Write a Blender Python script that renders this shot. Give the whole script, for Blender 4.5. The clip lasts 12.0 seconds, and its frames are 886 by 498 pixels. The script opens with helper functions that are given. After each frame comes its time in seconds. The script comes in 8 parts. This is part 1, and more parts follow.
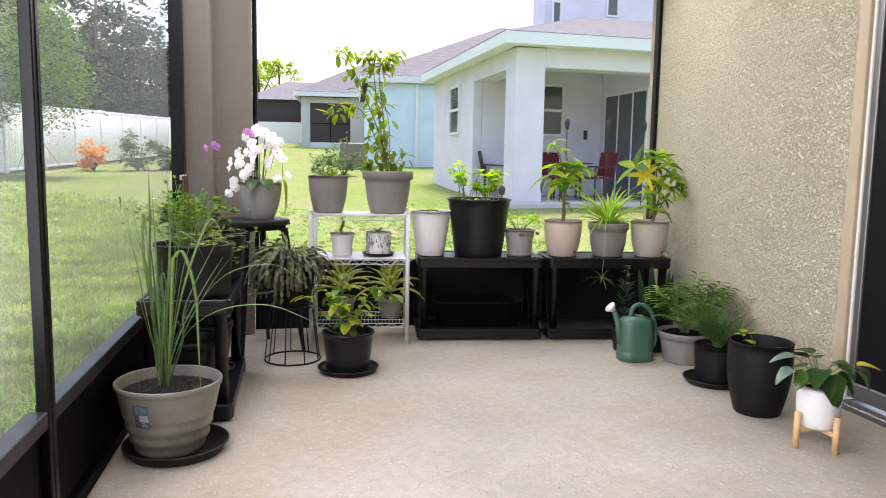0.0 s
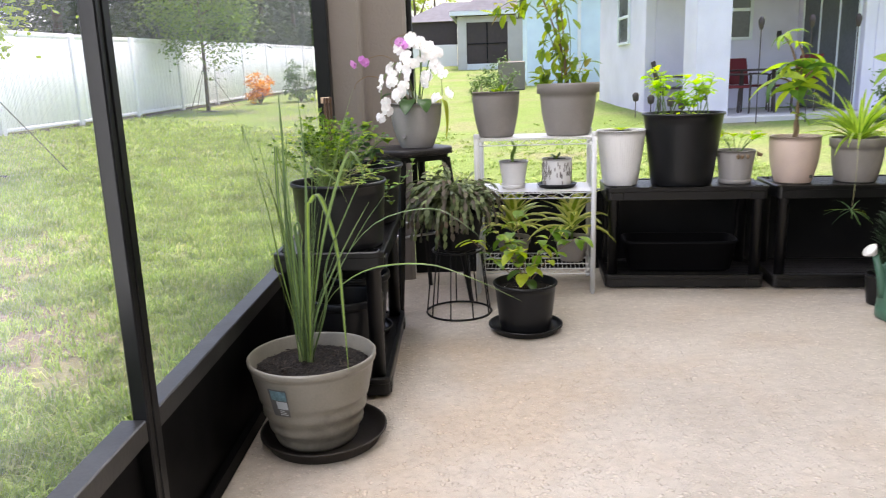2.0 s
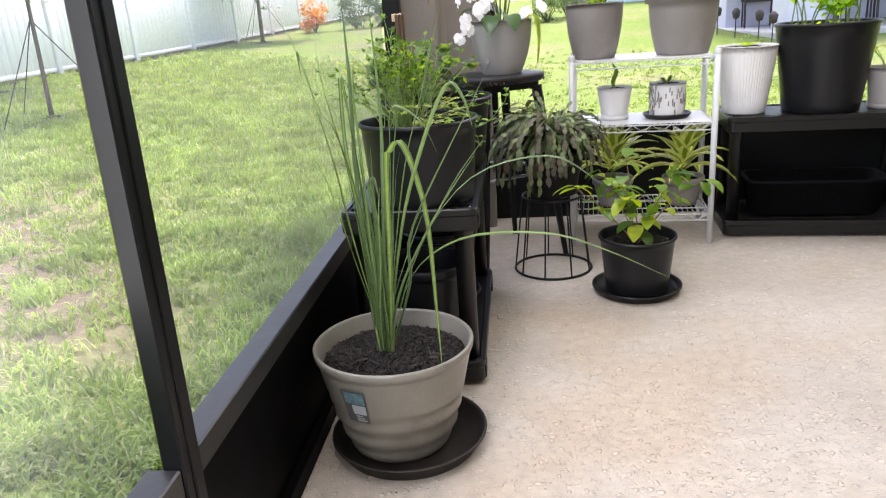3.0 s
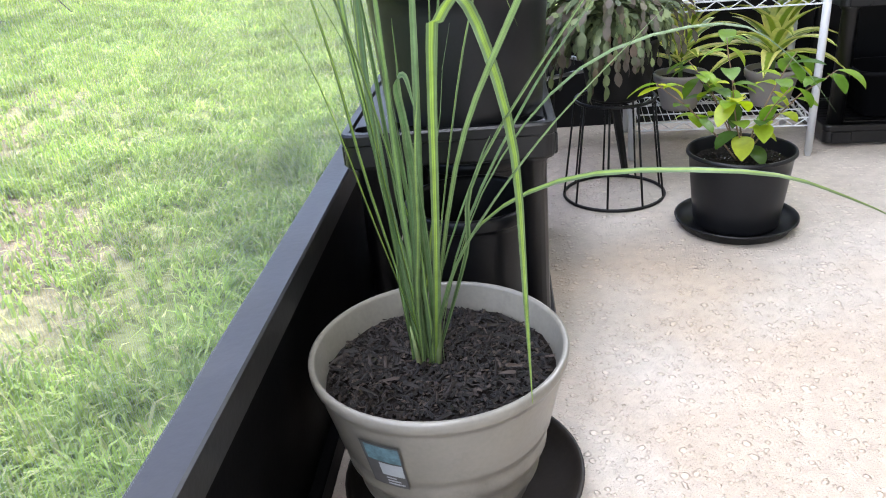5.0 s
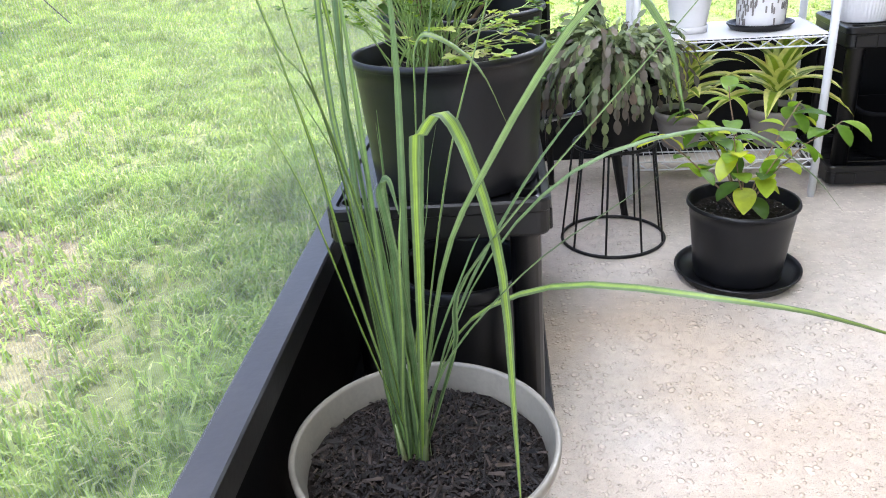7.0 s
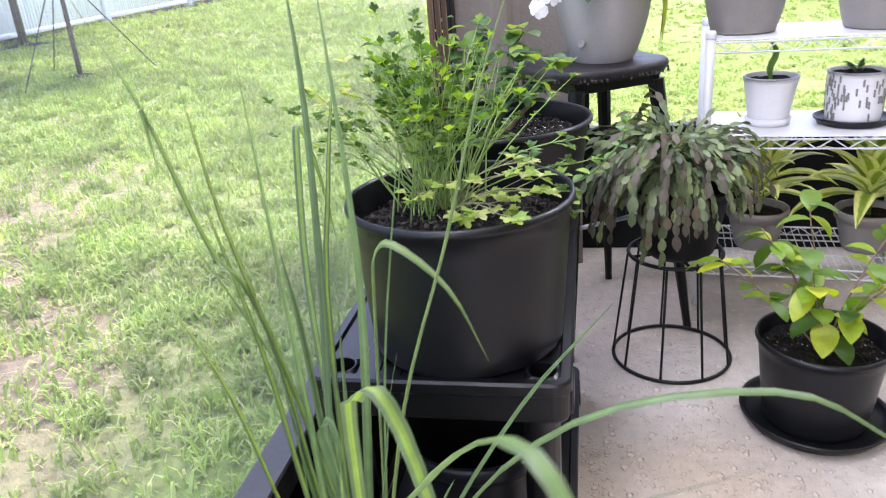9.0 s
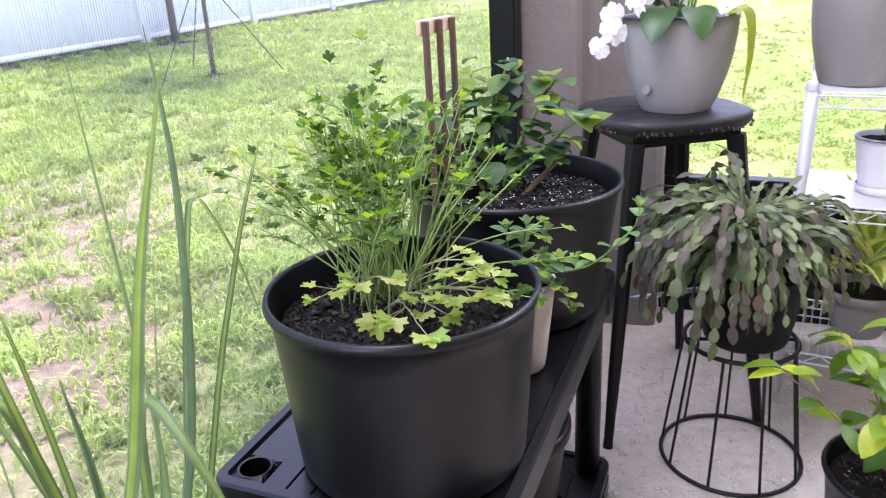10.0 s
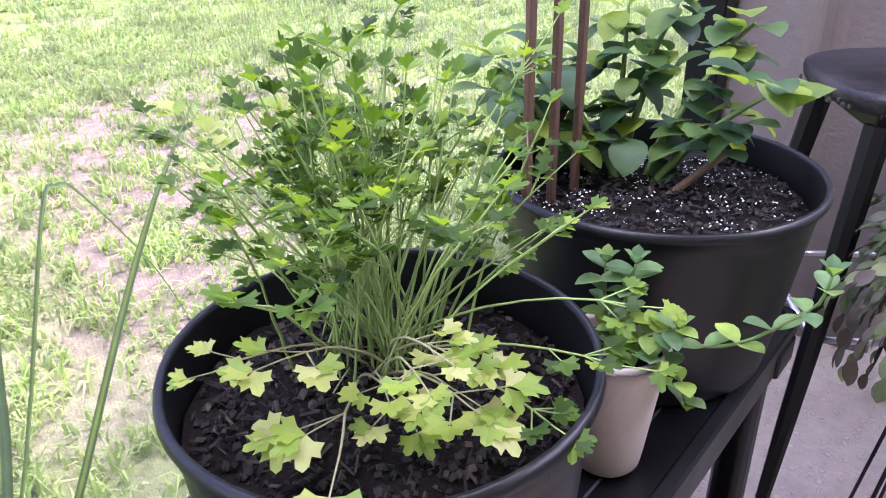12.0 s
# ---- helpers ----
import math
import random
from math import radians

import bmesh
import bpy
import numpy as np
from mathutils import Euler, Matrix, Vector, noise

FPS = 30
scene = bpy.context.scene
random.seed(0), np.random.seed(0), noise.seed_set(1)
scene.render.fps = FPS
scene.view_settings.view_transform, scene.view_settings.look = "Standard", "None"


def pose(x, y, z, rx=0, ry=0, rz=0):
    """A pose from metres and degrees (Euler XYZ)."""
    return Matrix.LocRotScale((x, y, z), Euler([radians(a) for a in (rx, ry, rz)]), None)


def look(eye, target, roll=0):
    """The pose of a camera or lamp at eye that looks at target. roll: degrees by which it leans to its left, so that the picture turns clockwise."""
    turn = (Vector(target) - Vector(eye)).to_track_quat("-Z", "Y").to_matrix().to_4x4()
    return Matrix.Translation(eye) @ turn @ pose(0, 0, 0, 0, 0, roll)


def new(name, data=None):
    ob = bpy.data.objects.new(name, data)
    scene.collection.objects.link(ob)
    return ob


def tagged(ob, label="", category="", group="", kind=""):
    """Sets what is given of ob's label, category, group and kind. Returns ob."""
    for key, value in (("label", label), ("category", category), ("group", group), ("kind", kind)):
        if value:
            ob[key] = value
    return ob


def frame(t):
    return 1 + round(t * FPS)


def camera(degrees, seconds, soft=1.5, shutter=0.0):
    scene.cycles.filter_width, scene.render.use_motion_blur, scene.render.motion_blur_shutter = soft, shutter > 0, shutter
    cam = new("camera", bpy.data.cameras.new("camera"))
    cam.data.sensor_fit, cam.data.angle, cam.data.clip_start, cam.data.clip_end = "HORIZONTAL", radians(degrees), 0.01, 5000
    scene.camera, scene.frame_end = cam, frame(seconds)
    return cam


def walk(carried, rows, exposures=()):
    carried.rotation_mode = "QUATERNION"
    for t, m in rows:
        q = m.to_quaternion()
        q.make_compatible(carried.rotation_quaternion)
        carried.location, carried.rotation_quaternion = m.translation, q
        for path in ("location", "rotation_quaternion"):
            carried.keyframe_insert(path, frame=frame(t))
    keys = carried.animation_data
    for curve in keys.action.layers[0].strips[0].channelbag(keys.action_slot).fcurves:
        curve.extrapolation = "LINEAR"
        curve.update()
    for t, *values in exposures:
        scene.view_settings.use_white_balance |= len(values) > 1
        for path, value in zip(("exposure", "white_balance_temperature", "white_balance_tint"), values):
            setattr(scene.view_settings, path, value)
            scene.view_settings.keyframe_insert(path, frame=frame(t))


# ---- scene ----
cam = camera(62.3, 12.0, 1.0, 0.3)
PATH = [
    (0, (-0.131, 0.555, 1.082), (0.351, 2.482, 0.849), 1.0),
    (0.5, (-0.143, 0.711, 1.069), (0.279, 2.648, 0.805), 0.4),
    (1, (-0.114, 0.849, 1.072), (0.195, 2.798, 0.744), 0.0),
    (1.5, (-0.067, 1.057, 1.064), (0.106, 3.015, 0.694), -1.1),
    (2, (-0.121, 1.276, 1.037), (-0.07, 3.227, 0.601), -1.9),
    (2.5, (-0.191, 1.519, 1.038), (-0.239, 3.45, 0.521), -2.8),
    (3, (-0.239, 1.768, 1.003), (-0.353, 3.668, 0.389), -3.9),
    (3.5, (-0.275, 2.011, 0.965), (-0.408, 3.875, 0.253), -4.7),
    (5.3, (-0.404, 2.467, 0.846), (-0.491, 4.272, -0.011), -5.3),
    (5.5, (-0.398, 2.481, 0.854), (-0.482, 4.285, -0.006), -5.1),
    (6, (-0.4, 2.508, 0.882), (-0.48, 4.321, 0.042), -4.8),
    (6.5, (-0.394, 2.531, 0.925), (-0.473, 4.342, 0.079), -4.5),
    (6.7, (-0.385, 2.529, 0.935), (-0.466, 4.341, 0.091), -4.9),
    (8.3, (-0.353, 2.602, 0.985), (-0.534, 4.408, 0.145), -4.4),
    (8.5, (-0.346, 2.671, 1.021), (-0.542, 4.489, 0.21), -4.8),
    (9, (-0.273, 2.784, 1.048), (-0.571, 4.614, 0.298), -4.8),
    (9.5, (-0.168, 2.915, 1.061), (-0.659, 4.72, 0.353), -4.4),
    (10, (-0.088, 3.034, 1.072), (-0.72, 4.795, 0.364), -3.3),
    (10.5, (-0.086, 3.159, 1.07), (-0.887, 4.836, 0.331), -2.6),
    (11, (-0.099, 3.277, 1.066), (-1.03, 4.858, 0.271), -1.8),
    (11.5, (-0.091, 3.376, 1.061), (-1.126, 4.854, 0.198), -1.4),
    (12, (-0.09, 3.436, 1.043), (-1.18, 4.845, 0.135), -1.7),
]
walk(cam, [(t, look(eye, target, roll)) for t, eye, target, roll in PATH], [(0, 0.83, 6800, 19), (2.0, 0.94, 6800, 19), (3.5, 1.22, 6600, 19), (5.5, 1.55, 6000, 17), (9, 1.46, 6100, 25), (12, 1.62, 5750, 42)])
SKY, SUN, BAY, VEIL = 0.27, 2.15, 25.0, 0.075

# ---- world, sun, large lights ----
world = bpy.data.worlds.new("sky")
scene.world = world
world.use_nodes = True
wn = world.node_tree
sky = wn.nodes.new("ShaderNodeTexSky")
sky.sky_type = "NISHITA"
sky.sun_disc = False
sky.sun_elevation = radians(75)
sky.sun_rotation = radians(17)
sky.dust_density = 4.0
sky.air_density = 1.2
bg = wn.nodes["Background"]
bg.inputs["Strength"].default_value = SKY
wn.links.new(sky.outputs[0], bg.inputs["Color"])

sun = bpy.data.lights.new("sun", "SUN")
sun.energy = SUN
sun.angle = radians(12)
sun.color = (1.0, 0.95, 0.86)
sun_ob = new("sun", sun)
sun_ob.matrix_world = look((1.5, 4.8, 19), (0, 0, 0))

# the sky's light through the screen bays: two behind the camera, the upper part of the end opening and of the side screen
for width, high, watts, eye, aim in (
        (1.5, 1.9, BAY, (-0.90, -1.2, 1.55), (1.2, -0.8, 1.4)),
        (2.5, 1.9, 2.7 * BAY, (-0.775, 1.25, 1.50), (1.2, 1.35, 1.42)),
        (2.3, 0.45, 31.0, (1.15, 5.16, 2.46), (0.75, 3.9, 0.0)),
        (2.4, 0.45, 26.0, (-0.58, 3.55, 2.46), (1.1, 3.45, 0.0))):
    bay = bpy.data.lights.new("bay_daylight", "AREA")
    bay.shape, bay.size, bay.size_y = "RECTANGLE", width, high
    bay.energy = watts
    bay.color = (0.93, 0.97, 1.0)
    bay_ob = new("bay_daylight", bay)
    bay_ob.matrix_world = look(eye, aim)


# ---- materials ----
def nodes_of(name):
    m = bpy.data.materials.new(name)
    m.use_nodes = True
    nt = m.node_tree
    return m, nt, nt.nodes["Principled BSDF"]


def mat(name, col, rough=0.6, vary=0.12, scale=8.0, fine=80.0, bump=0.1, metal=0.0, spec=0.5, stain=None, stain_amount=0.35, rand=0.0, coords="Object"):
    """A plain surface with variation at two scales, fine relief and, if wanted, stains."""
    m, nt, b = nodes_of(name)
    N, L = nt.nodes, nt.links
    co = N.new("ShaderNodeTexCoord")
    n1 = N.new("ShaderNodeTexNoise"); n1.inputs["Scale"].default_value = scale; n1.inputs["Detail"].default_value = 5
    n2 = N.new("ShaderNodeTexNoise"); n2.inputs["Scale"].default_value = fine; n2.inputs["Detail"].default_value = 3
    L.new(co.outputs[coords], n1.inputs["Vector"]); L.new(co.outputs[coords], n2.inputs["Vector"])
    dark = [c * (1 - vary) for c in col] + [1]
    lite = [min(1, c * (1 + vary)) for c in col] + [1]
    r1 = N.new("ShaderNodeValToRGB")
    r1.color_ramp.elements[0].position, r1.color_ramp.elements[1].position = 0.3, 0.7
    r1.color_ramp.elements[0].color, r1.color_ramp.elements[1].color = dark, lite
    mix = N.new("ShaderNodeMix"); mix.data_type = "FLOAT"; mix.inputs[0].default_value = 0.4
    L.new(n1.outputs[0], mix.inputs[2]); L.new(n2.outputs[0], mix.inputs[3]); L.new(mix.outputs[0], r1.inputs[0])
    out = r1.outputs[0]
    if stain:
        n3 = N.new("ShaderNodeTexNoise"); n3.inputs["Scale"].default_value = scale * 0.6; n3.inputs["Detail"].default_value = 8; n3.inputs["Roughness"].default_value = 0.7
        L.new(co.outputs[coords], n3.inputs["Vector"])
        rr = N.new("ShaderNodeValToRGB"); rr.color_ramp.elements[0].position, rr.color_ramp.elements[1].position = 0.52, 0.72
        L.new(n3.outputs[0], rr.inputs[0])
        mm = N.new("ShaderNodeMath"); mm.operation = "MULTIPLY"; mm.inputs[1].default_value = stain_amount
        L.new(rr.outputs[0], mm.inputs[0])
        mx = N.new("ShaderNodeMix"); mx.data_type = "RGBA"; mx.inputs[7].default_value = (*stain, 1)
        L.new(mm.outputs[0], mx.inputs[0]); L.new(out, mx.inputs[6]); out = mx.outputs[2]
    if rand:
        oi = N.new("ShaderNodeObjectInfo")
        hsv = N.new("ShaderNodeHueSaturation")
        mr = N.new("ShaderNodeMapRange"); mr.inputs[3].default_value, mr.inputs[4].default_value = 1 - rand, 1 + rand
        L.new(oi.outputs["Random"], mr.inputs[0]); L.new(mr.outputs[0], hsv.inputs["Value"]); L.new(out, hsv.inputs["Color"]); out = hsv.outputs[0]
    L.new(out, b.inputs["Base Color"])
    b.inputs["Metallic"].default_value = metal
    b.inputs["Specular IOR Level"].default_value = spec
    mr2 = N.new("ShaderNodeMapRange"); mr2.inputs[3].default_value, mr2.inputs[4].default_value = max(0.02, rough - 0.1), min(1, rough + 0.12)
    L.new(n1.outputs[0], mr2.inputs[0]); L.new(mr2.outputs[0], b.inputs["Roughness"])
    if bump:
        bp = N.new("ShaderNodeBump"); bp.inputs["Strength"].default_value = bump; bp.inputs["Distance"].default_value = 0.004
        L.new(n2.outputs[0], bp.inputs["Height"]); L.new(bp.outputs[0], b.inputs["Normal"])
    return m


def leaf_mat(name, cols, rough=0.45, trans=0.4, island=False, stripe=None, patch=0.0, streak=0.0):
    """Leaf tissue: a few greens chosen leaf by leaf, with light passing through. stripe: a second colour along the blade's edges (u of the leaf)."""
    m, nt, b = nodes_of(name)
    N, L = nt.nodes, nt.links
    if island:
        src = N.new("ShaderNodeNewGeometry").outputs["Random Per Island"]
    else:
        src = N.new("ShaderNodeObjectInfo").outputs["Random"]
    ramp = N.new("ShaderNodeValToRGB")
    els = ramp.color_ramp.elements
    while len(els) < len(cols):
        els.new(0.5)
    for i, c in enumerate(cols):
        els[i].position = i / (len(cols) - 1)
        els[i].color = (*c, 1)
    L.new(src, ramp.inputs[0])
    out = ramp.outputs[0]
    co = N.new("ShaderNodeTexCoord")
    n = N.new("ShaderNodeTexNoise"); n.inputs["Scale"].default_value = 60; n.inputs["Detail"].default_value = 4
    L.new(co.outputs["Object"], n.inputs["Vector"])
    if stripe:
        sx = N.new("ShaderNodeSeparateXYZ"); L.new(co.outputs["UV"], sx.inputs[0])
        ma = N.new("ShaderNodeMath"); ma.operation = "SUBTRACT"; ma.inputs[1].default_value = 0.5; L.new(sx.outputs[0], ma.inputs[0])
        mb = N.new("ShaderNodeMath"); mb.operation = "ABSOLUTE"; L.new(ma.outputs[0], mb.inputs[0])
        mc = N.new("ShaderNodeMapRange"); mc.inputs[1].default_value, mc.inputs[2].default_value = 0.16, 0.26; L.new(mb.outputs[0], mc.inputs[0])
        ms = N.new("ShaderNodeMix"); ms.data_type = "RGBA"; ms.inputs[7].default_value = (*stripe, 1)
        L.new(mc.outputs[0], ms.inputs[0]); L.new(out, ms.inputs[6]); out = ms.outputs[2]
    if streak:
        mp = N.new("ShaderNodeMapping"); mp.inputs["Scale"].default_value = (14.0, 1.6, 1.0); L.new(co.outputs["UV"], mp.inputs[0])
        sn = N.new("ShaderNodeTexNoise"); sn.inputs["Scale"].default_value = 1.0; sn.inputs["Detail"].default_value = 4
        L.new(mp.outputs[0], sn.inputs["Vector"])
        sr = N.new("ShaderNodeMapRange"); sr.inputs[1].default_value, sr.inputs[2].default_value = 0.3, 0.7
        sr.inputs[3].default_value, sr.inputs[4].default_value = 1 - streak, 1 + streak
        sh = N.new("ShaderNodeHueSaturation")
        L.new(sn.outputs[0], sr.inputs[0]); L.new(sr.outputs[0], sh.inputs["Value"]); L.new(out, sh.inputs["Color"]); out = sh.outputs[0]
    if patch:
        pn = N.new("ShaderNodeTexNoise"); pn.inputs["Scale"].default_value = patch; pn.inputs["Detail"].default_value = 5
        L.new(co.outputs["Object"], pn.inputs["Vector"])
        pr = N.new("ShaderNodeMapRange"); pr.inputs[1].default_value, pr.inputs[2].default_value = 0.3, 0.7
        pr.inputs[3].default_value, pr.inputs[4].default_value = 0.62, 1.28
        ph = N.new("ShaderNodeHueSaturation")
        L.new(pn.outputs[0], pr.inputs[0]); L.new(pr.outputs[0], ph.inputs["Value"]); L.new(out, ph.inputs["Color"]); out = ph.outputs[0]
    hs = N.new("ShaderNodeHueSaturation")
    mr = N.new("ShaderNodeMapRange"); mr.inputs[3].default_value, mr.inputs[4].default_value = 0.7, 1.3
    L.new(n.outputs[0], mr.inputs[0]); L.new(mr.outputs[0], hs.inputs["Value"]); L.new(out, hs.inputs["Color"])
    L.new(hs.outputs[0], b.inputs["Base Color"])
    b.inputs["Roughness"].default_value = rough
    b.inputs["Specular IOR Level"].default_value = 0.35
    bp = N.new("ShaderNodeBump"); bp.inputs["Strength"].default_value = 0.25; bp.inputs["Distance"].default_value = 0.002
    L.new(n.outputs[0], bp.inputs["Height"]); L.new(bp.outputs[0], b.inputs["Normal"])
    tr = N.new("ShaderNodeBsdfTranslucent")
    hs2 = N.new("ShaderNodeHueSaturation"); hs2.inputs["Value"].default_value = 1.6; hs2.inputs["Saturation"].default_value = 1.1; hs2.inputs["Hue"].default_value = 0.49
    L.new(hs.outputs[0], hs2.inputs["Color"]); L.new(hs2.outputs[0], tr.inputs["Color"])
    mx = N.new("ShaderNodeMixShader"); mx.inputs[0].default_value = trans
    L.new(b.outputs[0], mx.inputs[1]); L.new(tr.outputs[0], mx.inputs[2])
    L.new(mx.outputs[0], N["Material Output"].inputs["Surface"])
    return m


def concrete_mat():
    """Sprayed knockdown concrete deck: flattened splats on a sandy ground, with rusty and grey stains."""
    m, nt, b = nodes_of("knockdown_concrete")
    N, L = nt.nodes, nt.links
    co = N.new("ShaderNodeTexCoord")
    warp = N.new("ShaderNodeTexNoise"); warp.inputs["Scale"].default_value = 24; warp.inputs["Detail"].default_value = 4
    L.new(co.outputs["Object"], warp.inputs["Vector"])
    va = N.new("ShaderNodeVectorMath"); va.operation = "MULTIPLY_ADD"
    va.inputs[1].default_value = (0.02, 0.02, 0.02)
    L.new(warp.outputs["Color"], va.inputs[0]); L.new(co.outputs["Object"], va.inputs[2])
    # flat-topped flakes of two sizes, each cell of the pattern holding one of its own width or none
    heights = []
    for scale, low, high in ((58, -0.35, 0.55), (100, -0.15, 0.55)):
        cell = N.new("ShaderNodeTexVoronoi"); cell.inputs["Scale"].default_value = scale
        L.new(va.outputs[0], cell.inputs["Vector"])
        tell = N.new("ShaderNodeSeparateColor")
        L.new(cell.outputs["Color"], tell.inputs[0])
        reach = N.new("ShaderNodeMapRange"); reach.inputs[3].default_value, reach.inputs[4].default_value = low, high
        L.new(tell.outputs[0], reach.inputs[0])
        left = N.new("ShaderNodeMath"); left.operation = "SUBTRACT"
        L.new(reach.outputs[0], left.inputs[0]); L.new(cell.outputs["Distance"], left.inputs[1])
        top = N.new("ShaderNodeMapRange"); top.interpolation_type = "SMOOTHSTEP"
        top.inputs[1].default_value, top.inputs[2].default_value = 0.0, 0.2
        L.new(left.outputs[0], top.inputs[0])
        heights.append(top)
    flake = N.new("ShaderNodeMath"); flake.operation = "MAXIMUM"
    small = N.new("ShaderNodeMath"); small.operation = "MULTIPLY"; small.inputs[1].default_value = 0.6
    L.new(heights[1].outputs[0], small.inputs[0])
    L.new(heights[0].outputs[0], flake.inputs[0]); L.new(small.outputs[0], flake.inputs[1])
    grain = N.new("ShaderNodeTexNoise"); grain.inputs["Scale"].default_value = 260; grain.inputs["Detail"].default_value = 3
    L.new(co.outputs["Object"], grain.inputs["Vector"])
    big = N.new("ShaderNodeTexNoise"); big.inputs["Scale"].default_value = 1.1; big.inputs["Detail"].default_value = 6
    L.new(co.outputs["Object"], big.inputs["Vector"])
    br = N.new("ShaderNodeValToRGB")
    br.color_ramp.elements[0].position, br.color_ramp.elements[1].position = 0.3, 0.72
    br.color_ramp.elements[0].color, br.color_ramp.elements[1].color = (0.39, 0.34, 0.285, 1), (0.575, 0.52, 0.462, 1)
    L.new(big.outputs[0], br.inputs[0])
    rust = N.new("ShaderNodeTexNoise"); rust.inputs["Scale"].default_value = 2.3; rust.inputs["Detail"].default_value = 7
    L.new(co.outputs["Object"], rust.inputs["Vector"])
    rr = N.new("ShaderNodeValToRGB"); rr.color_ramp.elements[0].position, rr.color_ramp.elements[1].position = 0.50, 0.74
    rr.color_ramp.elements[1].color = (0.47, 0.47, 0.47, 1)
    L.new(rust.outputs[0], rr.inputs[0])
    # a rusty stain spread on the deck beside the shelf
    vd = N.new("ShaderNodeVectorMath"); vd.operation = "DISTANCE"; vd.inputs[1].default_value = (0.02, 3.55, 0.0)
    L.new(co.outputs["Object"], vd.inputs[0])
    fall = N.new("ShaderNodeMapRange"); fall.inputs[1].default_value, fall.inputs[2].default_value = 0.75, 0.0
    fall.inputs[3].default_value, fall.inputs[4].default_value = 0.0, 0.26
    L.new(vd.outputs["Value"], fall.inputs[0])
    spread = N.new("ShaderNodeMath"); spread.operation = "ADD"
    L.new(rust.outputs[0], spread.inputs[0]); L.new(fall.outputs[0], spread.inputs[1])
    L.new(spread.outputs[0], rr.inputs[0])
    m1 = N.new("ShaderNodeMix"); m1.data_type = "RGBA"; m1.inputs[7].default_value = (0.42, 0.305, 0.195, 1)
    L.new(rr.outputs[0], m1.inputs[0]); L.new(br.outputs[0], m1.inputs[6])
    m2 = N.new("ShaderNodeMix"); m2.data_type = "RGBA"; m2.blend_type = "MULTIPLY"; m2.inputs[0].default_value = 1.0
    tone = N.new("ShaderNodeMapRange"); tone.inputs[3].default_value, tone.inputs[4].default_value = 0.90, 1.13
    L.new(flake.outputs[0], tone.inputs[0])
    comb = N.new("ShaderNodeCombineColor")
    for i in range(3):
        L.new(tone.outputs[0], comb.inputs[i])
    # finger-wide mottling of worn and dusty places
    worn = N.new("ShaderNodeTexNoise"); worn.inputs["Scale"].default_value = 26; worn.inputs["Detail"].default_value = 5; worn.inputs["Roughness"].default_value = 0.65
    L.new(co.outputs["Object"], worn.inputs["Vector"])
    wr = N.new("ShaderNodeMapRange"); wr.inputs[1].default_value, wr.inputs[2].default_value = 0.3, 0.7
    wr.inputs[3].default_value, wr.inputs[4].default_value = 0.86, 1.12
    L.new(worn.outputs[0], wr.inputs[0])
    wh = N.new("ShaderNodeHueSaturation")
    L.new(wr.outputs[0], wh.inputs["Value"]); L.new(m1.outputs[2], wh.inputs["Color"])
    L.new(wh.outputs[0], m2.inputs[6]); L.new(comb.outputs[0], m2.inputs[7])
    # small dark pits between the flakes
    pit = N.new("ShaderNodeTexNoise"); pit.inputs["Scale"].default_value = 120; pit.inputs["Detail"].default_value = 4; pit.inputs["Roughness"].default_value = 0.65
    L.new(co.outputs["Object"], pit.inputs["Vector"])
    pr = N.new("ShaderNodeMapRange"); pr.inputs[1].default_value, pr.inputs[2].default_value = 0.63, 0.72
    pr.inputs[3].default_value, pr.inputs[4].default_value = 0.0, 0.40
    L.new(pit.outputs[0], pr.inputs[0])
    m3 = N.new("ShaderNodeMix"); m3.data_type = "RGBA"; m3.inputs[7].default_value = (0.20, 0.165, 0.14, 1)
    L.new(pr.outputs[0], m3.inputs[0]); L.new(m2.outputs[2], m3.inputs[6])
    L.new(m3.outputs[2], b.inputs["Base Color"])
    b.inputs["Roughness"].default_value = 0.46
    add = N.new("ShaderNodeMath"); add.operation = "MULTIPLY_ADD"; add.inputs[1].default_value = 0.6
    L.new(grain.outputs[0], add.inputs[0]); L.new(flake.outputs[0], add.inputs[2])
    bp = N.new("ShaderNodeBump"); bp.inputs["Strength"].default_value = 0.9; bp.inputs["Distance"].default_value = 0.005
    L.new(add.outputs[0], bp.inputs["Height"]); L.new(bp.outputs[0], b.inputs["Normal"])
    return m


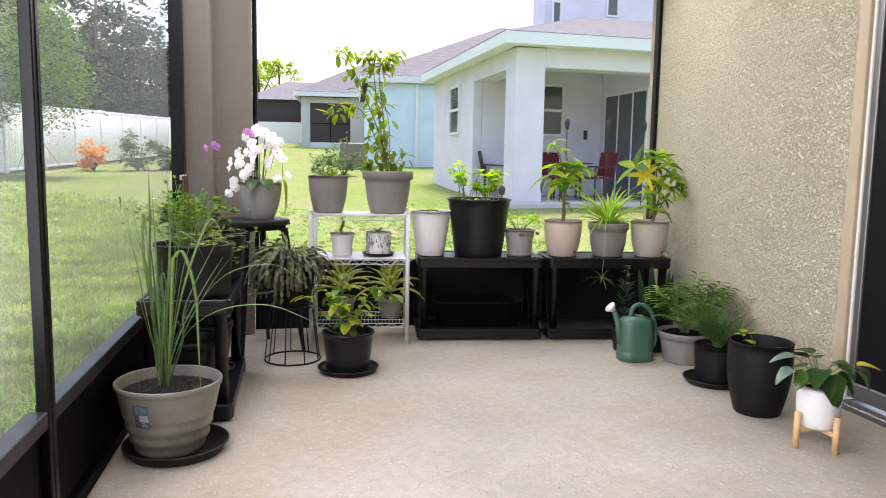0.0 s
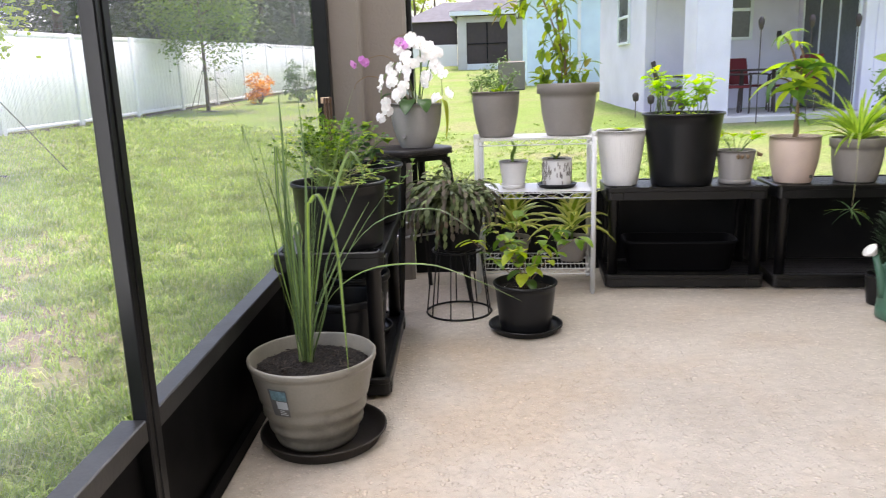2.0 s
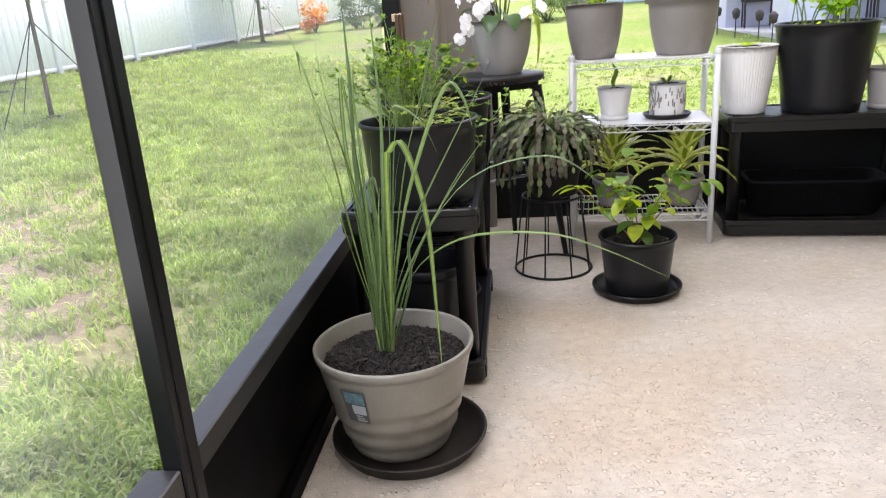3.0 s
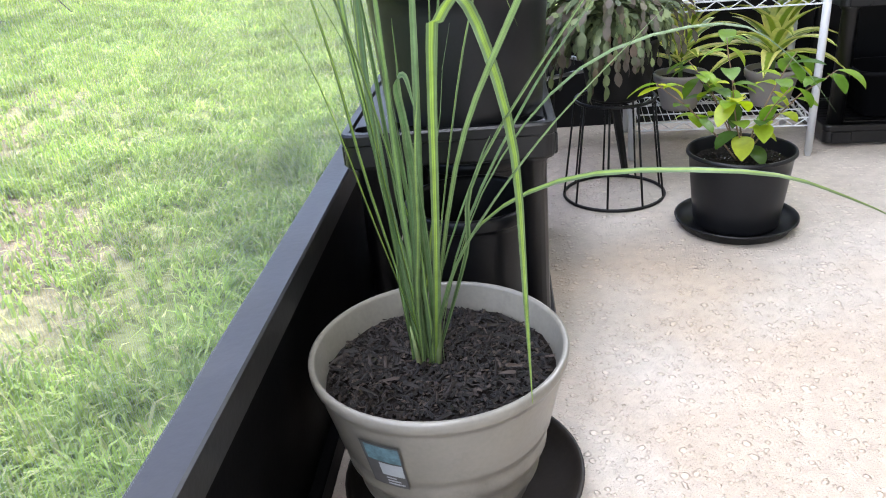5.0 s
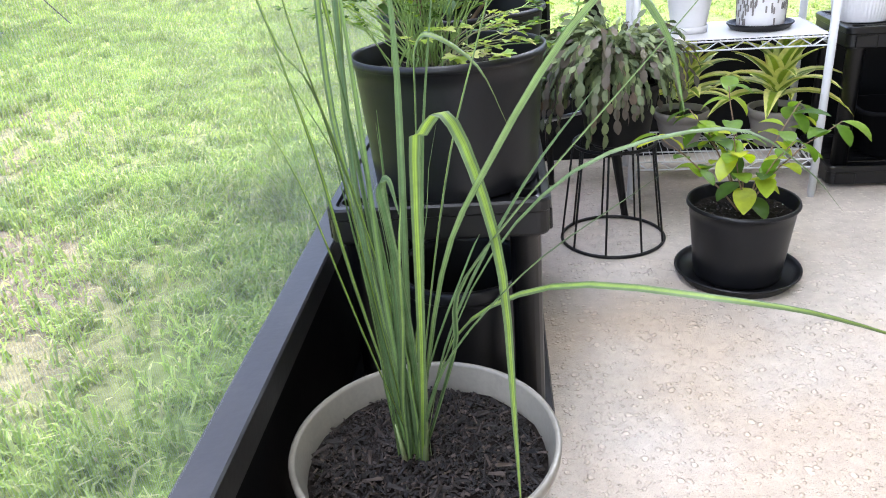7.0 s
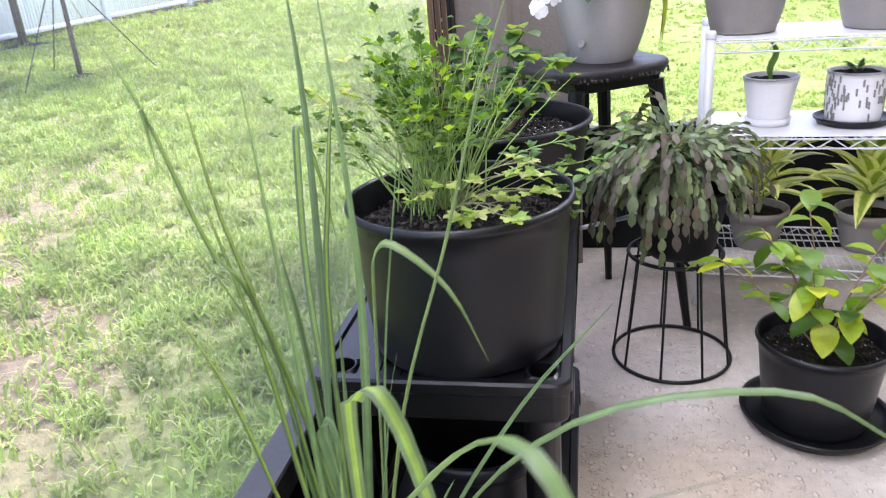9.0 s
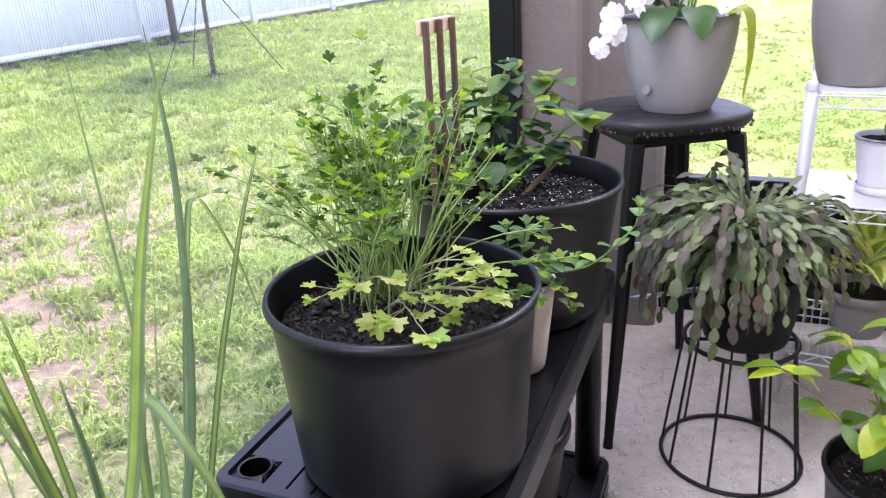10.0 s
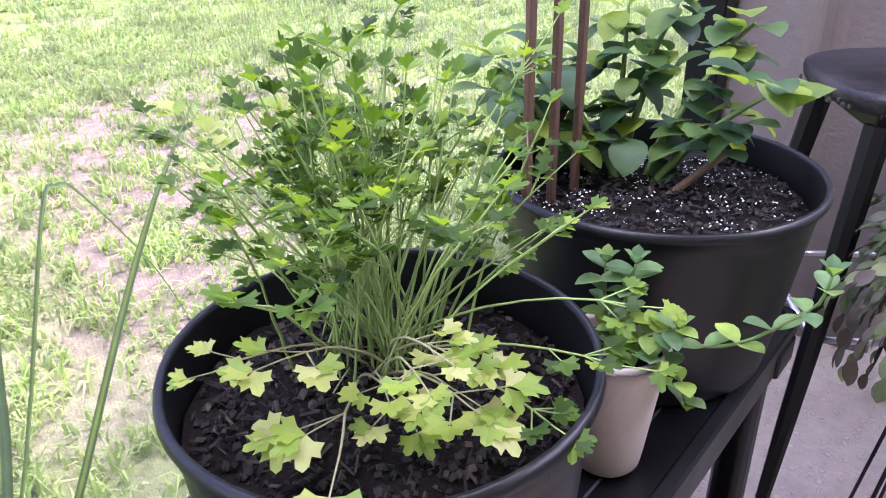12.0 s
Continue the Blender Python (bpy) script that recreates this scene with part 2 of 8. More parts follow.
def stucco_mat(name, col, size=70.0, strength=0.9, dist=0.006):
    m, nt, b = nodes_of(name)
    N, L = nt.nodes, nt.links
    co = N.new("ShaderNodeTexCoord")
    w = N.new("ShaderNodeTexNoise"); w.inputs["Scale"].default_value = size * 0.5; w.inputs["Detail"].default_value = 2
    L.new(co.outputs["Object"], w.inputs["Vector"])
    va = N.new("ShaderNodeVectorMath"); va.operation = "MULTIPLY_ADD"; va.inputs[1].default_value = (0.03, 0.03, 0.03)
    L.new(w.outputs["Color"], va.inputs[0]); L.new(co.outputs["Object"], va.inputs[2])
    s = N.new("ShaderNodeTexNoise"); s.inputs["Scale"].default_value = size; s.inputs["Detail"].default_value = 3; s.inputs["Roughness"].default_value = 0.55
    L.new(va.outputs[0], s.inputs["Vector"])
    r = N.new("ShaderNodeValToRGB"); r.color_ramp.elements[0].position, r.color_ramp.elements[1].position = 0.42, 0.58
    L.new(s.outputs[0], r.inputs[0])
    big = N.new("ShaderNodeTexNoise"); big.inputs["Scale"].default_value = 1.6; big.inputs["Detail"].default_value = 6
    L.new(co.outputs["Object"], big.inputs["Vector"])
    cr = N.new("ShaderNodeValToRGB")
    cr.color_ramp.elements[0].position, cr.color_ramp.elements[1].position = 0.3, 0.7
    cr.color_ramp.elements[0].color = (*[c * 0.92 for c in col], 1)
    cr.color_ramp.elements[1].color = (*[min(1, c * 1.05) for c in col], 1)
    L.new(big.outputs[0], cr.inputs[0])
    L.new(cr.outputs[0], b.inputs["Base Color"])
    b.inputs["Roughness"].default_value = 0.82
    bp = N.new("ShaderNodeBump"); bp.inputs["Strength"].default_value = strength; bp.inputs["Distance"].default_value = dist
    L.new(r.outputs[0], bp.inputs["Height"]); L.new(bp.outputs[0], b.inputs["Normal"])
    return m


WORN = ((-1.55, 4.1, 0.6, 0.20), (-1.95, 4.75, 0.7, 0.22), (-2.45, 4.65, 0.6, 0.16), (-3.45, 5.1, 1.3, 0.26), (-2.9, 5.7, 1.5, 0.12))   # x, y, reach and strength of worn places


def lawn_mat():
    m, nt, b = nodes_of("lawn_soil")
    N, L = nt.nodes, nt.links
    co = N.new("ShaderNodeTexCoord")
    a = N.new("ShaderNodeTexNoise"); a.inputs["Scale"].default_value = 0.55; a.inputs["Detail"].default_value = 7; a.inputs["Roughness"].default_value = 0.62
    L.new(co.outputs["Object"], a.inputs["Vector"])
    r = N.new("ShaderNodeValToRGB")
    e = r.color_ramp.elements
    e.new(0.5); e.new(0.6)
    for el, (p, c) in zip(e, ((0.30, (0.165, 0.25, 0.06)), (0.48, (0.195, 0.27, 0.075)), (0.62, (0.24, 0.255, 0.12)), (0.74, (0.23, 0.19, 0.14)))):
        el.position = p
        el.color = (*c, 1)
    # worn bare places on the lawn near the screen
    worn = a.outputs[0]
    for cx, cy, reach, gain in WORN:
        vd = N.new("ShaderNodeVectorMath"); vd.operation = "DISTANCE"; vd.inputs[1].default_value = (cx, cy, 0.0)
        L.new(co.outputs["Object"], vd.inputs[0])
        fall = N.new("ShaderNodeMapRange"); fall.inputs[1].default_value, fall.inputs[2].default_value = reach, 0.0
        fall.inputs[3].default_value, fall.inputs[4].default_value = 0.0, gain
        L.new(vd.outputs["Value"], fall.inputs[0])
        sm = N.new("ShaderNodeMath"); sm.operation = "ADD"
        L.new(worn, sm.inputs[0]); L.new(fall.outputs[0], sm.inputs[1]); worn = sm.outputs[0]
    L.new(worn, r.inputs[0])
    f = N.new("ShaderNodeTexNoise"); f.inputs["Scale"].default_value = 22; f.inputs["Detail"].default_value = 6; f.inputs["Roughness"].default_value = 0.7
    L.new(co.outputs["Object"], f.inputs["Vector"])
    h = N.new("ShaderNodeHueSaturation")
    mr = N.new("ShaderNodeMapRange"); mr.inputs[1].default_value, mr.inputs[2].default_value = 0.3, 0.7; mr.inputs[3].default_value, mr.inputs[4].default_value = 0.6, 1.35
    L.new(f.outputs[0], mr.inputs[0]); L.new(mr.outputs[0], h.inputs["Value"]); L.new(r.outputs[0], h.inputs["Color"])
    L.new(h.outputs[0], b.inputs["Base Color"])
    b.inputs["Roughness"].default_value = 0.9
    b.inputs["Specular IOR Level"].default_value = 0.1
    bp = N.new("ShaderNodeBump"); bp.inputs["Strength"].default_value = 0.8; bp.inputs["Distance"].default_value = 0.04
    L.new(f.outputs[0], bp.inputs["Height"]); L.new(bp.outputs[0], b.inputs["Normal"])
    return m


def screen_mat():
    """Insect mesh seen as a thin veil: mostly open, the rest dull grey threads."""
    m, nt, b = nodes_of("insect_mesh")
    N, L = nt.nodes, nt.links
    b.inputs["Base Color"].default_value = (0.36, 0.38, 0.41, 1)
    b.inputs["Roughness"].default_value = 0.7
    b.inputs["Sheen Weight"].default_value = 0.6
    b.inputs["Sheen Roughness"].default_value = 0.4
    t = N.new("ShaderNodeBsdfTransparent")
    co = N.new("ShaderNodeTexCoord")
    wv = N.new("ShaderNodeTexNoise"); wv.inputs["Scale"].default_value = 3.0; wv.inputs["Detail"].default_value = 3
    L.new(co.outputs["Object"], wv.inputs["Vector"])
    mr = N.new("ShaderNodeMapRange"); mr.inputs[3].default_value, mr.inputs[4].default_value = VEIL - 0.04, VEIL + 0.04
    L.new(wv.outputs[0], mr.inputs[0])
    # the weave: fine threads up and across
    sep = N.new("ShaderNodeSeparateXYZ"); L.new(co.outputs["Object"], sep.inputs[0])
    weave = None
    for axis, pitch, gain in ((1, 0.0038, 1.6), (2, 0.0028, 0.8)):
        k = N.new("ShaderNodeMath"); k.operation = "MULTIPLY"; k.inputs[1].default_value = 2 * math.pi / pitch
        sn = N.new("ShaderNodeMath"); sn.operation = "SINE"
        s = N.new("ShaderNodeMath"); s.operation = "MULTIPLY"; s.inputs[1].default_value = gain
        L.new(sep.outputs[axis], k.inputs[0]); L.new(k.outputs[0], sn.inputs[0]); L.new(sn.outputs[0], s.inputs[0])
        if weave is None:
            weave = s.outputs[0]
        else:
            ad = N.new("ShaderNodeMath"); ad.operation = "ADD"
            L.new(weave, ad.inputs[0]); L.new(s.outputs[0], ad.inputs[1]); weave = ad.outputs[0]
    amp = N.new("ShaderNodeMath"); amp.operation = "MULTIPLY_ADD"; amp.inputs[1].default_value = 0.033
    L.new(weave, amp.inputs[0]); L.new(mr.outputs[0], amp.inputs[2])
    thread = N.new("ShaderNodeMixShader"); thread.inputs[0].default_value = 0.4
    tl = N.new("ShaderNodeBsdfTranslucent"); tl.inputs["Color"].default_value = (0.55, 0.57, 0.62, 1)
    L.new(b.outputs[0], thread.inputs[1]); L.new(tl.outputs[0], thread.inputs[2])
    mx = N.new("ShaderNodeMixShader")
    L.new(amp.outputs[0], mx.inputs[0])
    L.new(t.outputs[0], mx.inputs[1]); L.new(thread.outputs[0], mx.inputs[2])
    L.new(mx.outputs[0], N["Material Output"].inputs["Surface"])
    return m


def thread_mat():
    """The upright threads of the insect mesh: dull grey fibre that lets some light through."""
    m, nt, b = nodes_of("mesh_thread")
    N, L = nt.nodes, nt.links
    b.inputs["Base Color"].default_value = (0.27, 0.285, 0.31, 1)
    b.inputs["Roughness"].default_value = 0.8
    tl = N.new("ShaderNodeBsdfTranslucent"); tl.inputs["Color"].default_value = (0.27, 0.285, 0.31, 1)
    mx = N.new("ShaderNodeMixShader"); mx.inputs[0].default_value = 0.4
    L.new(b.outputs[0], mx.inputs[1]); L.new(tl.outputs[0], mx.inputs[2])
    L.new(mx.outputs[0], N["Material Output"].inputs["Surface"])
    return m


def soil_mat():
    m = mat("potting_soil", (0.009, 0.0068, 0.0058), 0.8, 0.5, 40, 220, 1.0, spec=0.1, stain=(0.025, 0.018, 0.014), stain_amount=0.4)
    return m


CONCRETE = concrete_mat()
STUCCO = stucco_mat("cream_stucco", (0.66, 0.59, 0.44), 100, 1.0, 0.022)
COLUMN = stucco_mat("taupe_stucco", (0.185, 0.158, 0.138), 60, 0.25, 0.004)
# the ceiling stays out of view; tan keeps its bounce light low
CEILING = stucco_mat("tan_ceiling_stucco", (0.42, 0.38, 0.32), 40, 0.4, 0.005)
HOUSE_WHITE = stucco_mat("white_house_stucco", (0.74, 0.71, 0.84), 30, 0.2)
HOUSE_BLUE = stucco_mat("blue_house_stucco", (0.66, 0.82, 0.97), 30, 0.2)
HOUSE_GREY = stucco_mat("grey_house_stucco", (0.58, 0.56, 0.55), 30, 0.3)
LAWN = lawn_mat()
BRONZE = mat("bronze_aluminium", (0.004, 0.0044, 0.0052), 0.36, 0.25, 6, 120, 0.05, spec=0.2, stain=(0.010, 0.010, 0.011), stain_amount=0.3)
# the same bronze paint, with the shade low on the wall put into its colour
KICK_SHADED = mat("shaded_bronze_kick_panel", (0.0022, 0.0022, 0.0026), 0.5, 0.25, 6, 120, 0.05, spec=0.05)
# the same metal made paler: sky sheen painted in, besides some dust
RAIL_LIT = mat("sky_lit_bronze_rail", (0.018, 0.018, 0.018), 0.36, 0.3, 9, 90, 0.08, spec=0.45, stain=(0.05, 0.048, 0.045), stain_amount=0.4)
MESH = screen_mat()
THREAD = thread_mat()
RESIN = mat("black_resin", (0.0022, 0.0022, 0.0026), 0.32, 0.25, 12, 260, 0.04, spec=0.42, stain=(0.008, 0.0075, 0.007), stain_amount=0.3)
RESIN_DULL = mat("dull_black_resin", (0.002, 0.002, 0.0024), 0.7, 0.25, 12, 260, 0.1, spec=0.08)
POT_BLACK = mat("black_pot_plastic", (0.0065, 0.0068, 0.0078), 0.36, 0.25, 10, 180, 0.03, spec=0.3, stain=(0.010, 0.0095, 0.009), stain_amount=0.3)
SAUCER_DUSTY = mat("dusty_black_plastic", (0.016, 0.013, 0.011), 0.55, 0.4, 6, 120, 0.08, spec=0.3, stain=(0.06, 0.048, 0.04), stain_amount=0.6)
POT_MATT = mat("matt_black_pot", (0.005, 0.005, 0.0055), 0.55, 0.2, 10, 260, 0.1, spec=0.22)
POT_TAUPE = mat("taupe_pot_plastic", (0.185, 0.168, 0.155), 0.55, 0.1, 9, 160, 0.06, stain=(0.36, 0.32, 0.29), stain_amount=0.25)
POT_BEIGE = mat("beige_pot_plastic", (0.40, 0.35, 0.30), 0.55, 0.1, 9, 160, 0.06, stain=(0.25, 0.2, 0.17), stain_amount=0.3)
POT_PINK = mat("blush_pot_plastic", (0.46, 0.36, 0.31), 0.5, 0.1, 9, 160, 0.05, stain=(0.5, 0.33, 0.25), stain_amount=0.4)
POT_GREY = mat("grey_pot_plastic", (0.27, 0.255, 0.25), 0.5, 0.1, 9, 160, 0.05)
POT_WHITE = mat("white_pot_glaze", (0.66, 0.65, 0.65), 0.4, 0.05, 8, 120, 0.03)
POT_LEMON = mat("weathered_beige_plastic", (0.19, 0.178, 0.15), 0.3, 0.15, 7, 140, 0.06, stain=(0.045, 0.036, 0.03), stain_amount=0.75)
SOIL = soil_mat()
PERLITE = mat("perlite_grains", (0.7, 0.7, 0.68), 0.8, 0.1)
WIRE_WHITE = mat("white_coated_wire", (0.52, 0.53, 0.54), 0.35, 0.06, 20, 200, 0.03)
WIRE_BLACK = mat("black_wire", (0.004, 0.004, 0.004), 0.45, 0.3, 20, 200, 0.1, spec=0.25)
# bright metal that paints the reflection seen on the stool's black rods
BRACE_GLINT = mat("brace_highlight_metal", (0.45, 0.45, 0.46), 0.32, 0.2, 20, 200, 0.05, metal=0.85)
STOOL_TOP = mat("worn_black_leatherette", (0.018, 0.016, 0.017), 0.5, 0.5, 14, 150, 0.35, spec=0.35, stain=(0.12, 0.105, 0.10), stain_amount=0.35)
STUFFING = mat("frayed_edge_fabric", (0.055, 0.043, 0.035), 0.9, 0.3, 30, 200, 0.4)
CAN_GREEN = mat("green_watering_can_plastic", (0.045, 0.115, 0.078), 0.45, 0.1, 8, 160, 0.04)
CAN_ROSE = mat("pale_rose_plastic", (0.58, 0.57, 0.56), 0.5, 0.08)
WOOD_PALE = mat("pale_beech_wood", (0.58, 0.36, 0.17), 0.5, 0.15, 20, 160, 0.1)
WOOD_TRELLIS = mat("brown_trellis_wood", (0.095, 0.05, 0.028), 0.7, 0.25, 30, 220, 0.3)
WOOD_TOP = mat("pale_trellis_wood", (0.62, 0.45, 0.31), 0.7, 0.15, 30, 220, 0.3)
DOOR_WHITE = mat("white_door_frame", (0.72, 0.70, 0.66), 0.4, 0.06, 6, 100, 0.03)
DOOR_TAN = mat("tan_door_trim", (0.37, 0.30, 0.21), 0.6, 0.12, 6, 100, 0.1)
ALU = mat("satin_aluminium", (0.17, 0.17, 0.172), 0.4, 0.1, 10, 140, 0.03, metal=0.7)
DARK_GLASS = mat("dark_screen_door", (0.006, 0.006, 0.0065), 0.5, 0.2, 3, 40, 0.0, spec=0.15)
GLASS_FAR = mat("house_window_glass", (0.11, 0.12, 0.125), 0.1, 0.2, 0.6, 20, 0.0)
SHINGLE = mat("grey_brown_shingle", (0.135, 0.135, 0.15), 0.9, 0.22, 3, 30, 0.6, rand=0.15)
FASCIA = mat("white_fascia", (0.76, 0.80, 0.84), 0.5, 0.04, 4, 60, 0.02)
FENCE = mat("white_vinyl_fence", (0.90, 0.91, 0.93), 0.45, 0.04, 1.5, 40, 0.02, stain=(0.6, 0.62, 0.62), stain_amount=0.2)
FENCE_GAP = mat("dark_fence_gap", (0.05, 0.04, 0.03), 0.95, 0.3)
BARK = mat("grey_brown_bark", (0.13, 0.10, 0.075), 0.9, 0.3, 10, 60, 0.8)
STEM = mat("green_stem", (0.10, 0.17, 0.04), 0.6, 0.2, 40, 200, 0.1)
STEM_PALE = mat("pale_green_stalk", (0.14, 0.19, 0.07), 0.6, 0.25, 40, 200, 0.15, stain=(0.28, 0.2, 0.14), stain_amount=0.5)
STEM_BROWN = mat("brown_stem", (0.16, 0.105, 0.06), 0.75, 0.25, 40, 200, 0.3)
STEM_PARSLEY = mat("parsley_stalk", (0.20, 0.30, 0.075), 0.55, 0.2, 40, 200, 0.1)
STEM_STRAW = mat("straw_stem", (0.25, 0.245, 0.12), 0.75, 0.25, 40, 200, 0.3)
CHAIR_DARK = mat("dark_patio_mesh", (0.06, 0.045, 0.045), 0.7, 0.2)
CHAIR_RED = mat("red_patio_fabric", (0.17, 0.02, 0.026), 0.8, 0.2)
STICKER = mat("label_paper_white", (0.36, 0.39, 0.41), 0.5, 0.08, 30, 200, 0.02)
STICKER_DARK = mat("label_print_dark", (0.08, 0.08, 0.08), 0.5, 0.15)
STICKER_BLUE = mat("label_print_blue", (0.10, 0.18, 0.21), 0.5, 0.5, 60, 200, 0.02)

CHIP = leaf_mat("bark_mulch", [(0.003, 0.0024, 0.002), (0.004, 0.003, 0.0025), (0.006, 0.0045, 0.0035), (0.009, 0.0065, 0.005), (0.013, 0.009, 0.007), (0.022, 0.015, 0.011), (0.06, 0.044, 0.034)], 0.65, 0.0, island=True)
L_GRASS = leaf_mat("lawn_blade", [(0.185, 0.275, 0.07), (0.22, 0.32, 0.085), (0.265, 0.365, 0.10), (0.305, 0.395, 0.125), (0.41, 0.42, 0.22)], 0.6, 0.45, island=True, patch=3.2)
L_LEMON = leaf_mat("lemongrass_blade", [(0.028, 0.055, 0.02), (0.065, 0.115, 0.045), (0.11, 0.175, 0.07), (0.19, 0.28, 0.05), (0.08, 0.14, 0.075), (0.34, 0.44, 0.06)], 0.4, 0.42, stripe=(0.095, 0.14, 0.06), streak=0.5)
L_PARSLEY = leaf_mat("parsley_leaf", [(0.03, 0.065, 0.01), (0.05, 0.105, 0.014), (0.07, 0.145, 0.018), (0.11, 0.205, 0.024), (0.24, 0.35, 0.04)], 0.6, 0.5, island=True)
L_PALE = leaf_mat("pale_parsley_leaf", [(0.15, 0.26, 0.04), (0.26, 0.36, 0.055), (0.34, 0.40, 0.09), (0.44, 0.46, 0.18)], 0.5, 0.4, island=True)
L_SHRUB = leaf_mat("shrub_leaf", [(0.03, 0.07, 0.035), (0.055, 0.12, 0.045), (0.09, 0.17, 0.045), (0.24, 0.33, 0.04)], 0.5, 0.42)
L_MINT = leaf_mat("mint_leaf", [(0.07, 0.14, 0.055), (0.11, 0.20, 0.075), (0.15, 0.26, 0.075), (0.25, 0.36, 0.04)], 0.6, 0.35, patch=40)
L_ORCHID = leaf_mat("orchid_leaf", [(0.016, 0.045, 0.012), (0.028, 0.07, 0.016), (0.035, 0.08, 0.02)], 0.35, 0.15)
L_YELLOWGREEN = leaf_mat("yellow_green_leaf", [(0.30, 0.38, 0.03), (0.40, 0.44, 0.04)], 0.4, 0.45)
L_PETAL = leaf_mat("white_petal", [(0.82, 0.80, 0.80), (0.88, 0.86, 0.87)], 0.5, 0.3)
L_PURPLE = leaf_mat("purple_petal", [(0.45, 0.16, 0.42), (0.55, 0.24, 0.52)], 0.5, 0.3)
L_CACTUS = leaf_mat("holiday_cactus_pad", [(0.05, 0.075, 0.03), (0.09, 0.12, 0.055), (0.14, 0.175, 0.085), (0.21, 0.26, 0.11), (0.11, 0.14, 0.07)], 0.5, 0.2, island=True)
L_CACTUS_OLD = leaf_mat("browned_cactus_pad", [(0.075, 0.06, 0.045), (0.10, 0.085, 0.065), (0.085, 0.095, 0.055), (0.13, 0.085, 0.06)], 0.55, 0.15, island=True)
L_DRAC = leaf_mat("dracaena_leaf", [(0.17, 0.27, 0.035), (0.30, 0.40, 0.05)], 0.4, 0.5, stripe=(0.70, 0.72, 0.26))
L_CITRUS = leaf_mat("glossy_green_leaf", [(0.05, 0.11, 0.018), (0.10, 0.19, 0.022), (0.20, 0.32, 0.03), (0.42, 0.48, 0.04)], 0.36, 0.45)
L_PEPPER = leaf_mat("pepper_leaf", [(0.07, 0.13, 0.018), (0.12, 0.20, 0.024), (0.18, 0.27, 0.03), (0.32, 0.39, 0.045), (0.15, 0.23, 0.03), (0.24, 0.19, 0.06)], 0.55, 0.6)
L_BRIGHT = leaf_mat("bright_sprout_leaf", [(0.20, 0.36, 0.03), (0.30, 0.48, 0.04), (0.42, 0.56, 0.05)], 0.45, 0.65)
L_MONEY = leaf_mat("money_tree_leaf", [(0.04, 0.10, 0.02), (0.09, 0.19, 0.025), (0.18, 0.31, 0.035), (0.38, 0.47, 0.05)], 0.38, 0.6)
L_SPIDER = leaf_mat("spider_plant_leaf", [(0.12, 0.26, 0.035), (0.22, 0.37, 0.05)], 0.4, 0.55, stripe=(0.38, 0.52, 0.08))
L_SNAKE = leaf_mat("snake_plant_leaf", [(0.010, 0.026, 0.012), (0.02, 0.045, 0.02)], 0.4, 0.05)
L_PALM = leaf_mat("parlor_palm_leaf", [(0.02, 0.06, 0.014), (0.05, 0.12, 0.022), (0.12, 0.23, 0.035), (0.26, 0.38, 0.07)], 0.42, 0.35, island=True)
L_FERN = leaf_mat("fern_leaf", [(0.025, 0.07, 0.02), (0.045, 0.11, 0.025), (0.08, 0.16, 0.03)], 0.5, 0.35, island=True)
L_ANTH = leaf_mat("anthurium_leaf", [(0.014, 0.04, 0.010), (0.022, 0.06, 0.012), (0.045, 0.10, 0.018)], 0.22, 0.15)
L_PALEGREY = leaf_mat("silvery_leaf", [(0.11, 0.16, 0.12), (0.16, 0.21, 0.17)], 0.2, 0.15)
L_GOLD = leaf_mat("golden_leaf", [(0.5, 0.42, 0.03), (0.55, 0.48, 0.05)], 0.4, 0.3)
L_TREE = leaf_mat("tree_leaf", [(0.09, 0.17, 0.035), (0.14, 0.24, 0.045), (0.22, 0.33, 0.06)], 0.5, 0.4, island=True)
L_TREE_YOUNG = leaf_mat("young_tree_leaf", [(0.22, 0.34, 0.03), (0.32, 0.42, 0.05)], 0.5, 0.5, island=True)
L_WOODS = leaf_mat("woodland_leaf", [(0.022, 0.045, 0.015), (0.034, 0.062, 0.02), (0.055, 0.088, 0.028)], 0.7, 0.25, island=True)
L_ORANGE = leaf_mat("orange_croton_leaf", [(0.75, 0.30, 0.02), (0.8, 0.45, 0.03), (0.45, 0.10, 0.03)], 0.5, 0.3, island=True)
L_BUSH = leaf_mat("garden_bush_leaf", [(0.07, 0.13, 0.04), (0.11, 0.19, 0.05)], 0.6, 0.3, island=True)


